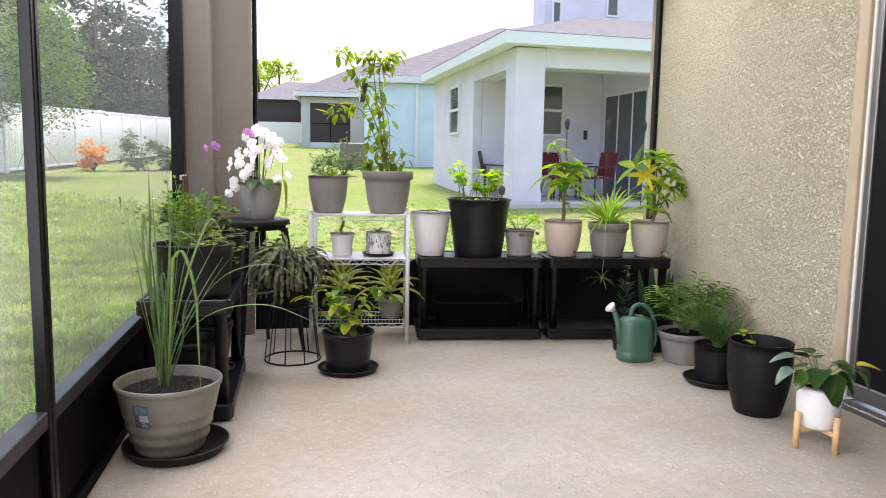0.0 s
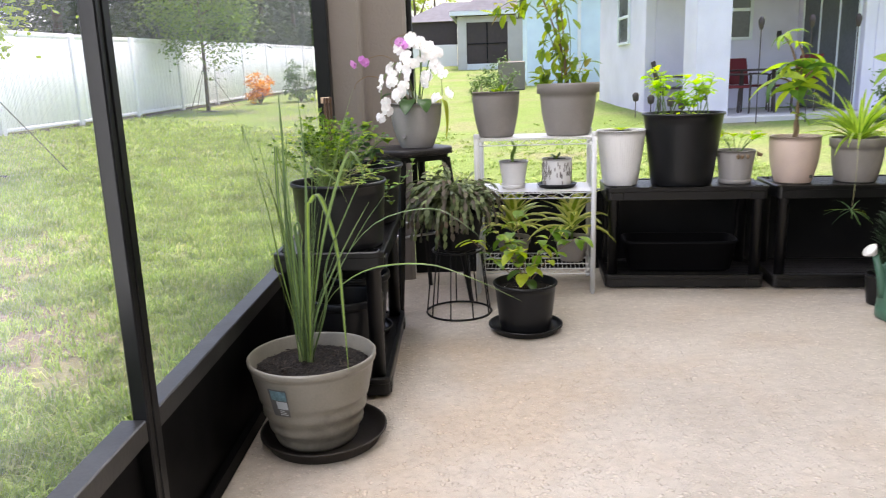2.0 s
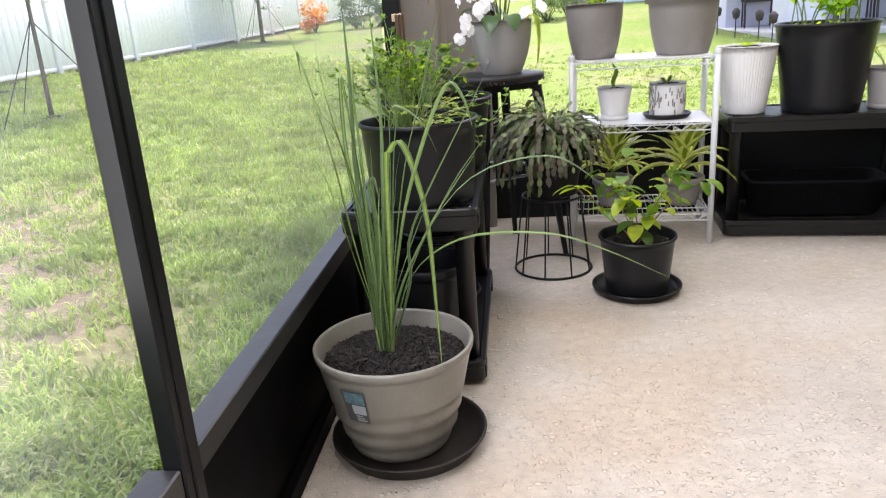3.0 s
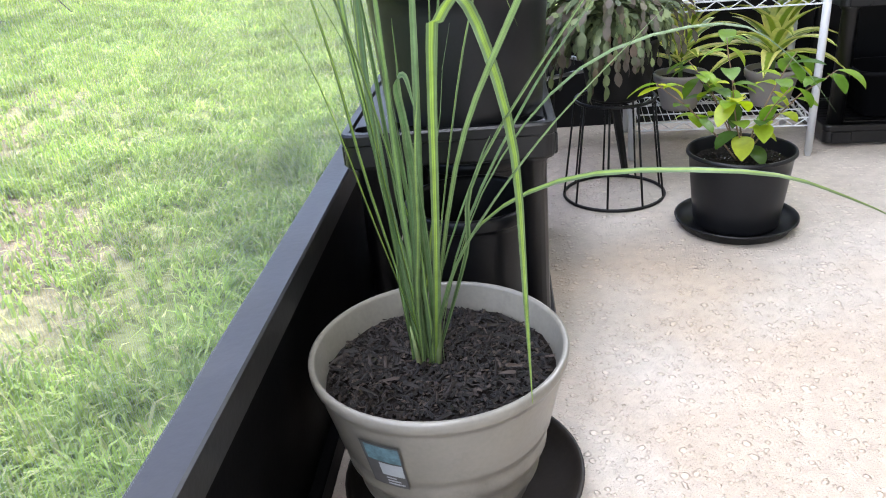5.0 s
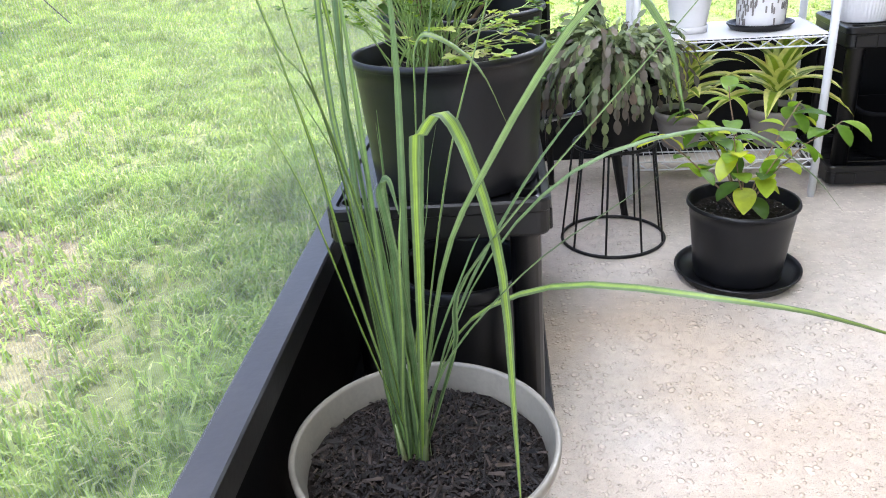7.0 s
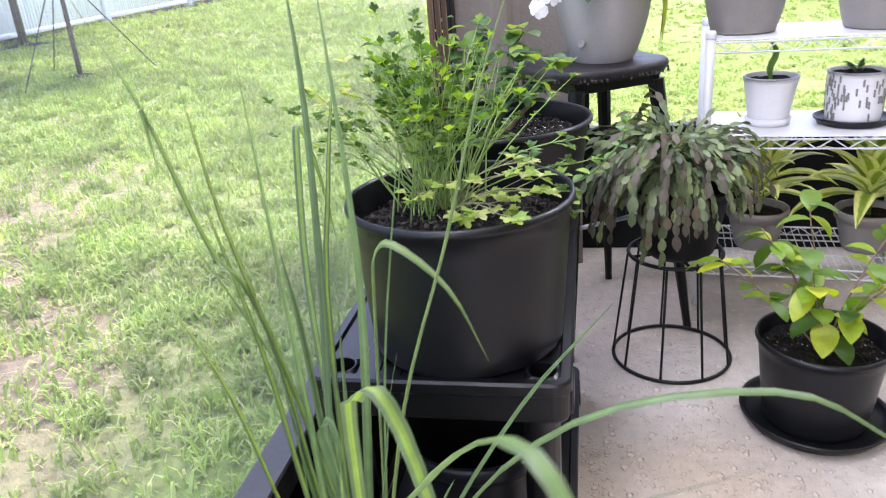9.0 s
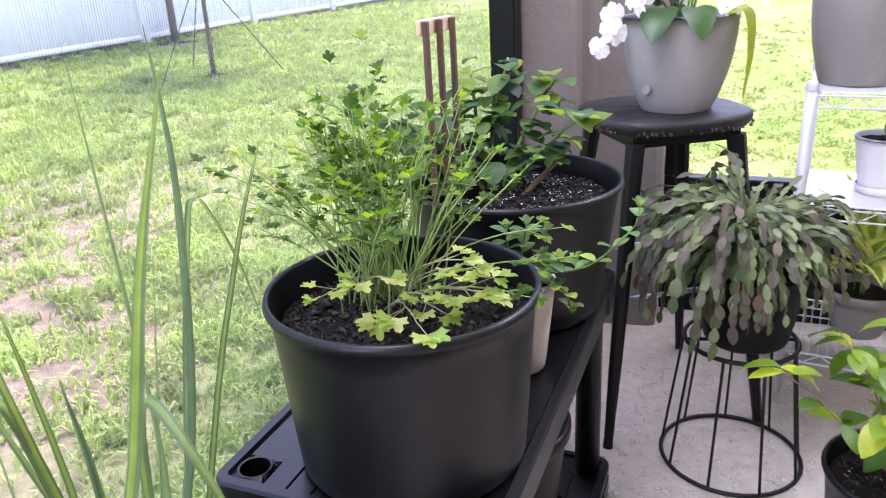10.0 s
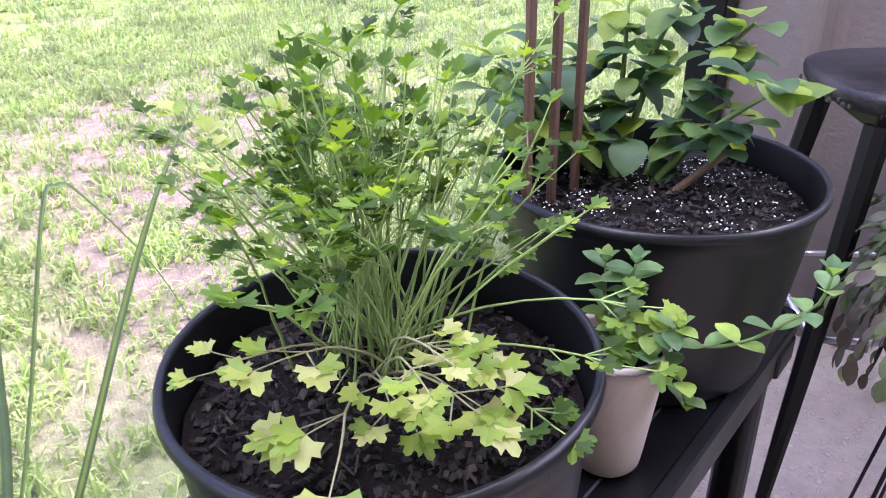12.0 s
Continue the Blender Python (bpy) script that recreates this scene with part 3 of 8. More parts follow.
# ---- building helpers ----
class Geo:
    """Vertices and faces of one mesh, with u, v for the leaves."""

    def __init__(self):
        self.v, self.f, self.uv = [], [], {}

    def add(self, verts, faces):
        o = len(self.v)
        self.v.extend(tuple(p) for p in verts)
        self.f.extend(tuple(i + o for i in q) for q in faces)
        return self

    def box(self, x0, x1, y0, y1, z0, z1, b=0.004):
        c = Vector(((x0 + x1) / 2, (y0 + y1) / 2, (z0 + z1) / 2))
        h = ((x1 - x0) / 2, (y1 - y0) / 2, (z1 - z0) / 2)
        b = min(b, 0.45 * min(h))
        vs, idx = [], {}
        for sx in (-1, 1):
            for sy in (-1, 1):
                for sz in (-1, 1):
                    for ax in range(3):
                        p = [s * (hh - b) for s, hh in zip((sx, sy, sz), h)]
                        p[ax] = (sx, sy, sz)[ax] * h[ax]
                        idx[(sx, sy, sz, ax)] = len(vs)
                        vs.append(Vector(p))
        fs = []
        for ax in range(3):
            o1, o2 = [a for a in range(3) if a != ax]
            for s in (-1, 1):
                q = []
                for a, bb in ((-1, -1), (1, -1), (1, 1), (-1, 1)):
                    k = [0, 0, 0]; k[ax], k[o1], k[o2] = s, a, bb
                    q.append(idx[(*k, ax)])
                fs.append(q)
            for a in (-1, 1):
                for bb in (-1, 1):
                    k0, k1 = [0, 0, 0], [0, 0, 0]
                    k0[ax], k0[o1], k0[o2] = -1, a, bb
                    k1[ax], k1[o1], k1[o2] = 1, a, bb
                    fs.append([idx[(*k0, o1)], idx[(*k1, o1)], idx[(*k1, o2)], idx[(*k0, o2)]])
        for sx in (-1, 1):
            for sy in (-1, 1):
                for sz in (-1, 1):
                    fs.append([idx[(sx, sy, sz, a)] for a in range(3)])
        out = []
        for q in fs:
            n = (vs[q[1]] - vs[q[0]]).cross(vs[q[2]] - vs[q[0]])
            m = sum((vs[i] for i in q), Vector()) / len(q)
            out.append(q if n.dot(m) > 0 else q[::-1])
        return self.add([p + c for p in vs], out)

    def lathe(self, prof, n=40, c=(0, 0, 0), ripple=None):
        """Turn a profile of (radius, height) round z. A profile that starts or ends at radius 0 closes there."""
        vs, fs = [], []
        for j, (r, z) in enumerate(prof):
            for i in range(n):
                a = 2 * math.pi * i / n
                rr = r + (ripple(a, z, r) if ripple and r > 0 else 0)
                vs.append((c[0] + rr * math.cos(a), c[1] + rr * math.sin(a), c[2] + z))
        for j in range(len(prof) - 1):
            for i in range(n):
                k = (i + 1) % n
                fs.append((j * n + i, j * n + k, (j + 1) * n + k, (j + 1) * n + i))
        return self.add(vs, fs)

    def tube(self, path, radii, n=6, cap=True):
        path = [Vector(p) for p in path]
        if not hasattr(radii, "__len__"):
            radii = [radii] * len(path)
        vs, fs = [], []
        ref = Vector((0.31, 0.22, 0.92))
        for j, p in enumerate(path):
            d = (path[min(j + 1, len(path) - 1)] - path[max(j - 1, 0)]).normalized()
            if abs(d.dot(ref)) > 0.95:
                ref = Vector((1, 0.1, 0))
            s = d.cross(ref).normalized()
            u = s.cross(d)
            for i in range(n):
                a = 2 * math.pi * i / n
                vs.append(p + radii[j] * (math.cos(a) * s + math.sin(a) * u))
        for j in range(len(path) - 1):
            for i in range(n):
                k = (i + 1) % n
                fs.append((j * n + i, j * n + k, (j + 1) * n + k, (j + 1) * n + i))
        if cap:
            fs.append(tuple(range(n))[::-1])
            fs.append(tuple(range((len(path) - 1) * n, len(path) * n)))
        return self.add(vs, fs)

    def ring(self, c, r, t, n=40, m=6):
        vs, fs = [], []
        for i in range(n):
            a = 2 * math.pi * i / n
            for j in range(m):
                b = 2 * math.pi * j / m
                rr = r + t * math.cos(b)
                vs.append((c[0] + rr * math.cos(a), c[1] + rr * math.sin(a), c[2] + t * math.sin(b)))
        for i in range(n):
            for j in range(m):
                fs.append((i * m + j, ((i + 1) % n) * m + j, ((i + 1) % n) * m + (j + 1) % m, i * m + (j + 1) % m))
        return self.add(vs, fs)

    def strip(self, path, widths, side, fold=0.15, twist=0.0):
        """A blade along a path: three columns with a folded midrib. side: the direction across it."""
        path = [Vector(p) for p in path]
        n = len(path)
        o = len(self.v)
        side = Vector(side).normalized()
        for j, p in enumerate(path):
            d = (path[min(j + 1, n - 1)] - path[max(j - 1, 0)]).normalized()
            s = (side - side.dot(d) * d)
            s = s.normalized() if s.length > 1e-4 else Vector((1, 0, 0))
            nn = s.cross(d)
            if twist:
                a = twist * j / (n - 1)
                s, nn = math.cos(a) * s + math.sin(a) * nn, math.cos(a) * nn - math.sin(a) * s
            w = widths[j] / 2
            t = j / (n - 1)
            for u, q in ((0.0, p - s * w + nn * w * fold), (0.5, p), (1.0, p + s * w + nn * w * fold)):
                self.uv[len(self.v)] = (u, t)
                self.v.append(tuple(q))
        for j in range(n - 1):
            a = o + 3 * j
            self.f.append((a, a + 1, a + 4, a + 3))
            self.f.append((a + 1, a + 2, a + 5, a + 4))
        return self

    def leaf(self, base, d, L, W, shape="oval", bend=0.5, up=(0, 0, 1), n=6, fold=0.2, roll=0.0):
        """One leaf from its base along d, drooping by bend radians."""
        d = Vector(d).normalized()
        up = Vector(up)
        s = d.cross(up)
        s = s.normalized() if s.length > 1e-3 else Vector((1, 0, 0))
        if roll:
            s = Matrix.Rotation(roll, 3, d) @ s
        nn = s.cross(d)
        p = Vector(base)
        path, ws = [], []
        for j in range(n + 1):
            t = j / n
            path.append(p.copy())
            ws.append(max(W * SHAPES[shape](t), W * 0.02))
            a = -bend * t
            p = p + (d * math.cos(a) + nn * math.sin(a)) * (L / n)
        return self.strip(path, ws, s, fold)


SHAPES = {
    "oval": lambda t: math.sin(math.pi * min(1, t * 0.97 + 0.02)) ** 0.75,
    "lance": lambda t: (math.sin(math.pi * t ** 0.7)) ** 0.9 if t < 1 else 0,
    "strap": lambda t: min(1, 0.55 + t * 2) * (1 - t ** 3),
    "blade": lambda t: (0.7 + 0.3 * min(1, t * 4)) * (1 - t) ** 0.6,
    "heart": lambda t: (0.62 + 1.6 * t) if t < 0.22 else 0.97 * max(0.0, (1 - t) / 0.78) ** 0.72,
    "obov": lambda t: math.sin(math.pi * t ** 1.6) ** 0.7 if 0 < t < 1 else 0,
}


def mesh_of(name, geo, material, smooth=True):
    me = bpy.data.meshes.new(name)
    me.from_pydata(geo.v, [], geo.f)
    if smooth:
        me.polygons.foreach_set("use_smooth", [True] * len(me.polygons))
    if geo.uv:
        lay = me.uv_layers.new(name="UVMap")
        idx = np.empty(len(me.loops), dtype=np.int32)
        me.loops.foreach_get("vertex_index", idx)
        tab = np.full((len(geo.v), 2), 0.5, dtype=np.float32)
        for k, q in geo.uv.items():
            tab[k] = q
        lay.data.foreach_set("uv", tab[idx].ravel())
    me.materials.append(material)
    me.update()
    return me


def part(name, geo, material, parent, label="", smooth=False, at=None, kind=""):
    """One mesh object under a thing or a part."""
    ob = new(name, geo if isinstance(geo, bpy.types.Mesh) else mesh_of(name, geo, material, smooth))
    ob.parent = parent
    if at is not None:
        ob.matrix_basis = at
    return tagged(ob, label, kind=kind)


def thing(name, label, category, x, y, z=0.0, rz=0.0, group="", kind=""):
    ob = new(name)
    ob.empty_display_size = 0.1
    ob.matrix_basis = pose(x, y, z, 0, 0, rz)
    return tagged(ob, label, category, group, kind)


def solid(name, geo, material, label, category, kind="structure", smooth=False, m=None):
    ob = new(name, mesh_of(name, geo, material, smooth))
    if m is not None:
        ob.matrix_basis = m
    return tagged(ob, label, category, kind=kind)


R = random.Random(7)


def uni(a, b):
    return R.uniform(a, b)


def polar(a, tilt):
    """A direction at compass angle a (radians), tilt radians from the vertical."""
    return Vector((math.sin(tilt) * math.cos(a), math.sin(tilt) * math.sin(a), math.cos(tilt)))


def arc(base, d, L, droop, n=8, sway=0.0):
    """A stem that starts along d and droops by so many radians over its length."""
    p, d = Vector(base), Vector(d).normalized()
    flat = Vector((d.x, d.y, 0))
    flat = flat.normalized() if flat.length > 1e-3 else Vector((1, 0, 0))
    tilt = math.atan2(Vector((d.x, d.y)).length, d.z)
    out = [p.copy()]
    for j in range(n):
        a = tilt + droop * (j + 0.5) / n
        step = flat * math.sin(a) + Vector((0, 0, 1)) * math.cos(a)
        p = p + step * (L / n) + Vector((uni(-1, 1), uni(-1, 1), 0)) * sway * L / n
        out.append(p.copy())
    return out


def curve_path(pts, n=14):
    """A smooth path through a few points."""
    pts = [Vector(p) for p in pts]
    P = [pts[0] * 2 - pts[1]] + pts + [pts[-1] * 2 - pts[-2]]
    out = []
    for i in range(1, len(P) - 2):
        k = max(2, n // (len(pts) - 1))
        for j in range(k):
            t = j / k
            a, b, c, d = P[i - 1], P[i], P[i + 1], P[i + 2]
            out.append(0.5 * ((2 * b) + (c - a) * t + (2 * a - 5 * b + 4 * c - d) * t * t + (3 * b - a - 3 * c + d) * t ** 3))
    out.append(pts[-1])
    return out


# ---- ground ----
def ground_z(x, y):
    d = math.hypot(x, y - 3)
    knoll = 0.024 * max(0.0, min(y, 55) - 17) * max(0.0, min(1.0, (x + 2) / 2))
    return -0.07 + 0.037 * max(0.0, min(d, 45) - 1.5) + knoll + 0.03 * noise.noise((x * 0.22, y * 0.22, 0.3)) * min(1, d / 5)


def build_ground():
    g = Geo()
    rings = [0.0]
    r = 0.5
    while r < 600:
        rings.append(r)
        r *= 1.13
    n = 72
    vs, fs = [], []
    for r in rings:
        for i in range(n):
            a = 2 * math.pi * i / n
            x, y = r * math.cos(a), 3 + r * math.sin(a)
            vs.append((x, y, ground_z(x, y) if -0.85 > x or y > 5.6 or x > 3.2 or y < -4.5 else -0.12))
    for j in range(len(rings) - 1):
        for i in range(n):
            k = (i + 1) % n
            fs.append((j * n + i, (j + 1) * n + i, (j + 1) * n + k, j * n + k))
    g.add(vs, fs)
    solid("ground", g, LAWN, "patchy green lawn rising gently to the fence", "lawn", smooth=True)


def grass_patch():
    """Tufts of broad blades, thick beside the screen and thinner further out, sparse on the bare spots."""
    g = Geo()
    rr = np.random.RandomState(3)
    for count, place in ((31000, 0), (3500, 1)):
        tufts = 0
        while tufts < count:
            if place == 0:
                d = rr.beta(1.0, 5.0 if tufts % 3 else 2.0) * 12
                x = -0.88 - d
                y = rr.uniform(-2.5, 13.0 + d * 1.2)
                if y < 2.2 and rr.rand() < (2.2 - y) / 4.5 + 0.25:
                    continue
                if rr.rand() < (y - 6.0 - 1.2 * d) / 7:
                    continue
            else:
                d = 0.6 + rr.beta(1.0, 1.6) * 9
                y = 5.3 + d
                x = rr.uniform(-1.2, 2.6 + 0.25 * d)
                if rr.rand() < (d - 4) / 5.5:
                    continue
            bare = noise.fractal((x * 0.55, y * 0.55, 0.0), 0.6, 2.0, 5)
            bare += sum(2.6 * q * max(0.0, 1 - math.hypot(x - cx, y - cy) / reach) for cx, cy, reach, q in WORN)
            if bare > 0.16 and rr.rand() < 0.72:
                continue
            clump = noise.noise((x * 6.0, y * 6.0, 4.0)) + 0.5 * noise.noise((x * 15.0, y * 15.0, 9.0))
            if clump < -0.02 and rr.rand() < 0.62:
                continue
            tufts += 1
            z = ground_z(x, y) - 0.008
            big = rr.uniform(0.55, 1.0) + 0.45 * max(0.0, clump)
            for k in range(9):
                a, tilt = rr.uniform(0, 6.283), rr.uniform(0.25, 1.4)
                h = rr.uniform(0.035, 0.10) * big * (0.5 if place else 1.0) * (1 + 0.03 * d)
                w = rr.uniform(0.0022, 0.0052) * (1 + 0.22 * d)
                dx, dy = math.cos(a), math.sin(a)
                bx, by = x + rr.normal(0, 0.022), y + rr.normal(0, 0.022)
                lx, ly = -dy * w, dx * w
                st, ct = math.sin(tilt), math.cos(tilt)
                mx, my, mz = bx + dx * h * st * 0.45, by + dy * h * st * 0.45, z + h * 0.7 * math.cos(tilt * 0.6)
                tx, ty, tz = bx + dx * h * st * 1.1, by + dy * h * st * 1.1, z + h * (ct * 0.9 + 0.08)
                o = len(g.v)
                g.v.extend(((bx - lx, by - ly, z), (bx + lx, by + ly, z), (mx + lx * 0.8, my + ly * 0.8, mz), (mx - lx * 0.8, my - ly * 0.8, mz), (tx, ty, tz)))
                g.f.extend(((o, o + 1, o + 2, o + 3), (o + 3, o + 2, o + 4)))
    solid("lawn_grass", g, L_GRASS, "blades of patchy green lawn grass", "grass", kind="stuff")


build_ground()
grass_patch()


# ---- the screened patio ----
# left wall: from (-0.69, 2.72) along (0.05, 1); right wall: through (2.45, 3.1)
LW = pose(-0.69, 2.72, 0, 0, 0, -2.8)      # local y runs along the screen wall, x inward
RW = pose(2.46, 3.36, 0, 0, 0, -2.2)       # local y runs along the house wall, x outward
BW = pose(-0.17, 5.30, 0, 0, 0, -3.0)      # local x runs along the end wall, y outward
CEIL = 2.75
FIN = 0.00026      # depth of the mesh threads


def rough_wall(length, thick, step=0.0058):
    """A wall whose inner face carries the lumps of coarse stucco; local y along it, x outward."""
    g = Geo()
    ny, nz = int(length / step), int(CEIL / step)
    for j in range(nz + 1):
        z = CEIL * j / nz
        for i in range(ny + 1):
            y = length * i / ny
            n = noise.noise((y * 43, z * 43, 0.4)) + 0.9 * noise.noise((y * 82, z * 82, 3.1))
            lump = max(-0.6, min(0.45, n * 1.6))
            g.v.append((-0.0058 * lump * min(1.0, i / 3, (ny - i) / 3), y, z))
    for j in range(nz):
        for i in range(ny):
            a = j * (ny + 1) + i
            g.f.append((a, a + ny + 1, a + ny + 2, a + 1))
    return g.box(0.0062, thick, 0.0, length, 0.0, CEIL, 0.006)


def build_shell():
    g = Geo().box(-0.80, 2.75, -4.6, 5.46, -0.12, 0.0, 0.01)
    solid("floor", g, CONCRETE, "sprayed knockdown concrete patio floor with rusty stains", "floor")
    # unseen ceiling, its overhang past the end wall added to block the sun
    solid("ceiling", Geo().box(-1.15, 3.2, -4.8, 6.4, CEIL, CEIL + 0.12, 0.01), CEILING, "plain tan patio ceiling", "ceiling")
    # house wall with the sliding door's opening
    solid("wall_east", rough_wall(1.95, 0.2), STUCCO, "cream stucco house wall with coarse trowelled relief", "wall", smooth=True, m=RW)
    solid("wall_east_lintel", Geo().box(0.0, 0.2, -2.55, -0.003, 2.1, CEIL, 0.006), STUCCO, "cream stucco over the sliding door", "wall", m=RW)
    solid("wall_east_rear", Geo().box(0.0, 0.2, -8.0, -2.553, 0.0, CEIL, 0.006), STUCCO, "cream stucco house wall", "wall", m=RW)
    solid("wall_south", Geo().box(-0.8, 2.75, -4.75, -4.6, 0.0, CEIL, 0.006), STUCCO, "cream stucco end wall", "wall")
    # corner pillar with a set-back return
    p = Geo()
    prof = [(-0.62, 5.03), (-0.43, 5.02), (-0.412, 5.024), (-0.402, 5.036), (-0.398, 5.055), (-0.398, 5.12), (-0.386, 5.15), (-0.36, 5.165), (-0.19, 5.175), (-0.172, 5.185), (-0.172, 5.44), (-0.62, 5.44)]
    n = len(prof)
    p.add([(x, y, z) for z in (0.0, CEIL) for x, y in prof], [(i, (i + 1) % n, n + (i + 1) % n, n + i) for i in range(n)] + [tuple(range(n))[::-1], tuple(range(n, 2 * n))])
    solid("corner_pillar", p, COLUMN, "taupe stucco corner pillar with rounded edges", "pillar", smooth=False)


def build_door():
    d = thing("door_1", "sliding glass door with white frame and dark panes", "door", 0, 0, kind="structure")
    d.matrix_basis = RW
    part("trim", Geo().box(-0.006, 0.06, -0.062, -0.002, 0.0, 2.1, 0.004), DOOR_TAN, d, "tan stucco reveal beside the door")
    part("jamb", Geo().box(0.012, 0.10, -0.075, -0.064, 0.03, 2.1, 0.004), DOOR_WHITE, d)
    part("head", Geo().box(0.0, 0.10, -2.55, -0.084, 2.04, 2.1, 0.004), DOOR_WHITE, d)
    part("track", Geo().box(-0.02, 0.10, -2.55, -0.002, 0.0, 0.028, 0.004).box(-0.006, 0.0, -2.55, -0.12, 0.029, 0.045, 0.001), ALU, d, "satin aluminium sliding track")
    for k in range(2):
        y1 = -0.077 - k * 1.2
        leaf = part("panel", Geo().box(0.02 + 0.03 * k, 0.05 + 0.03 * k, y1 - 0.035, y1, 0.05, 2.03, 0.003).box(0.02 + 0.03 * k, 0.05 + 0.03 * k, y1 - 1.2, y1 - 1.15, 0.05, 2.03, 0.003)
                    .box(0.022 + 0.03 * k, 0.048 + 0.03 * k, y1 - 1.149, y1 - 0.036, 0.05, 0.12, 0.003).box(0.022 + 0.03 * k, 0.048 + 0.03 * k, y1 - 1.149, y1 - 0.036, 1.97, 2.03, 0.003), ALU, d)
        part("pane", Geo().box(0.032 + 0.03 * k, 0.038 + 0.03 * k, y1 - 1.149, y1 - 0.036, 0.121, 1.969, 0.001), DARK_GLASS, leaf)


def screen_bay(parent, y0, y1, zr):
    # panel and bottom rail take the shade-darkened bronze, chair rail the sky-lightened one
    part("kick_panel", Geo().box(-0.03, -0.022, y0, y1, 0.05, zr - 0.05, 0.001), KICK_SHADED, parent)
    part("bottom_rail", Geo().box(-0.052, -0.002, y0, y1, 0.0, 0.049, 0.003), KICK_SHADED, parent)
    part("chair_rail", Geo().box(-0.052, 0.0, y0, y1, zr - 0.049, zr, 0.003), RAIL_LIT, parent, "dusty bronze aluminium chair rail")
    me = part("mesh", Geo().add([(-0.047, y0 - 0.029, zr), (-0.047, y1 + 0.029, zr), (-0.047, y1 + 0.029, CEIL - 0.05), (-0.047, y0 - 0.029, CEIL - 0.05)], [(0, 1, 2, 3)]), MESH, parent, "grey insect mesh")
    me.visible_shadow = False
    # upright threads with a little depth, which close up towards a slanting view
    g = Geo()
    n = int((y1 - y0 + 0.058) / 0.004)
    for i in range(n):
        y = y0 - 0.029 + (i + 0.5) * 0.004
        g.v.extend(((-0.0467, y, zr), (-0.0467, y, CEIL - 0.05), (-0.0467 + FIN, y, CEIL - 0.05), (-0.0467 + FIN, y, zr)))
        g.f.append((4 * i, 4 * i + 1, 4 * i + 2, 4 * i + 3))
    th = part("thread_group", g, THREAD, me, kind="stuff")
    th.visible_shadow = False


def build_screens():
    s = thing("screen_wall_west", "bronze aluminium insect screen wall with a kick panel", "screen", 0, 0, kind="structure")
    s.matrix_basis = LW
    ys = [-7.2, -5.36, -3.52, -1.68, 0.0, 2.30]
    for k, (a, b) in enumerate(zip(ys[:-1], ys[1:])):
        screen_bay(s, a + 0.001, b - 0.059 if k < 4 else b - 0.066, 0.40)
        if k < 4:
            part("post", Geo().box(-0.0295, 0.003, b - 0.058, b, 0.0, CEIL, 0.003).box(-0.024, 0.006, b - 0.036, b - 0.014, 0.0, CEIL, 0.002), BRONZE, s)
    part("post", Geo().box(-0.034, 0.034, 2.235, 2.30, 0.401, CEIL, 0.003), BRONZE, s)
    part("head_rail", Geo().box(-0.052, 0.0, -7.2, 2.30, CEIL - 0.05, CEIL, 0.003), BRONZE, s)
    e = thing("screen_wall_north", "bronze aluminium framed opening above a dark kick panel", "screen", 0, 0, kind="structure")
    e.matrix_basis = BW
    part("kick_panel", Geo().box(0.0, 2.70, 0.022, 0.03, 0.0, 0.40, 0.001), BRONZE, e)
    part("chair_rail", Geo().box(0.0, 2.70, 0.0, 0.05, 0.40, 0.45, 0.003), BRONZE, e)
    part("post", Geo().box(0.0, 0.028, 0.0, 0.05, 0.451, CEIL, 0.003), BRONZE, e)
    post = part("post", Geo().box(2.672, 2.70, 0.0, 0.05, 0.451, CEIL, 0.003), BRONZE, e)
    for z in (0.95, 1.2, 1.45, 1.7, 1.95):
        part("screw", Geo().lathe([(0.0, 0.0), (0.005, 0.0), (0.005, 0.003), (0.0, 0.004)], 8), ALU, post, at=pose(2.686, -0.001, z, 90, 0, 0))


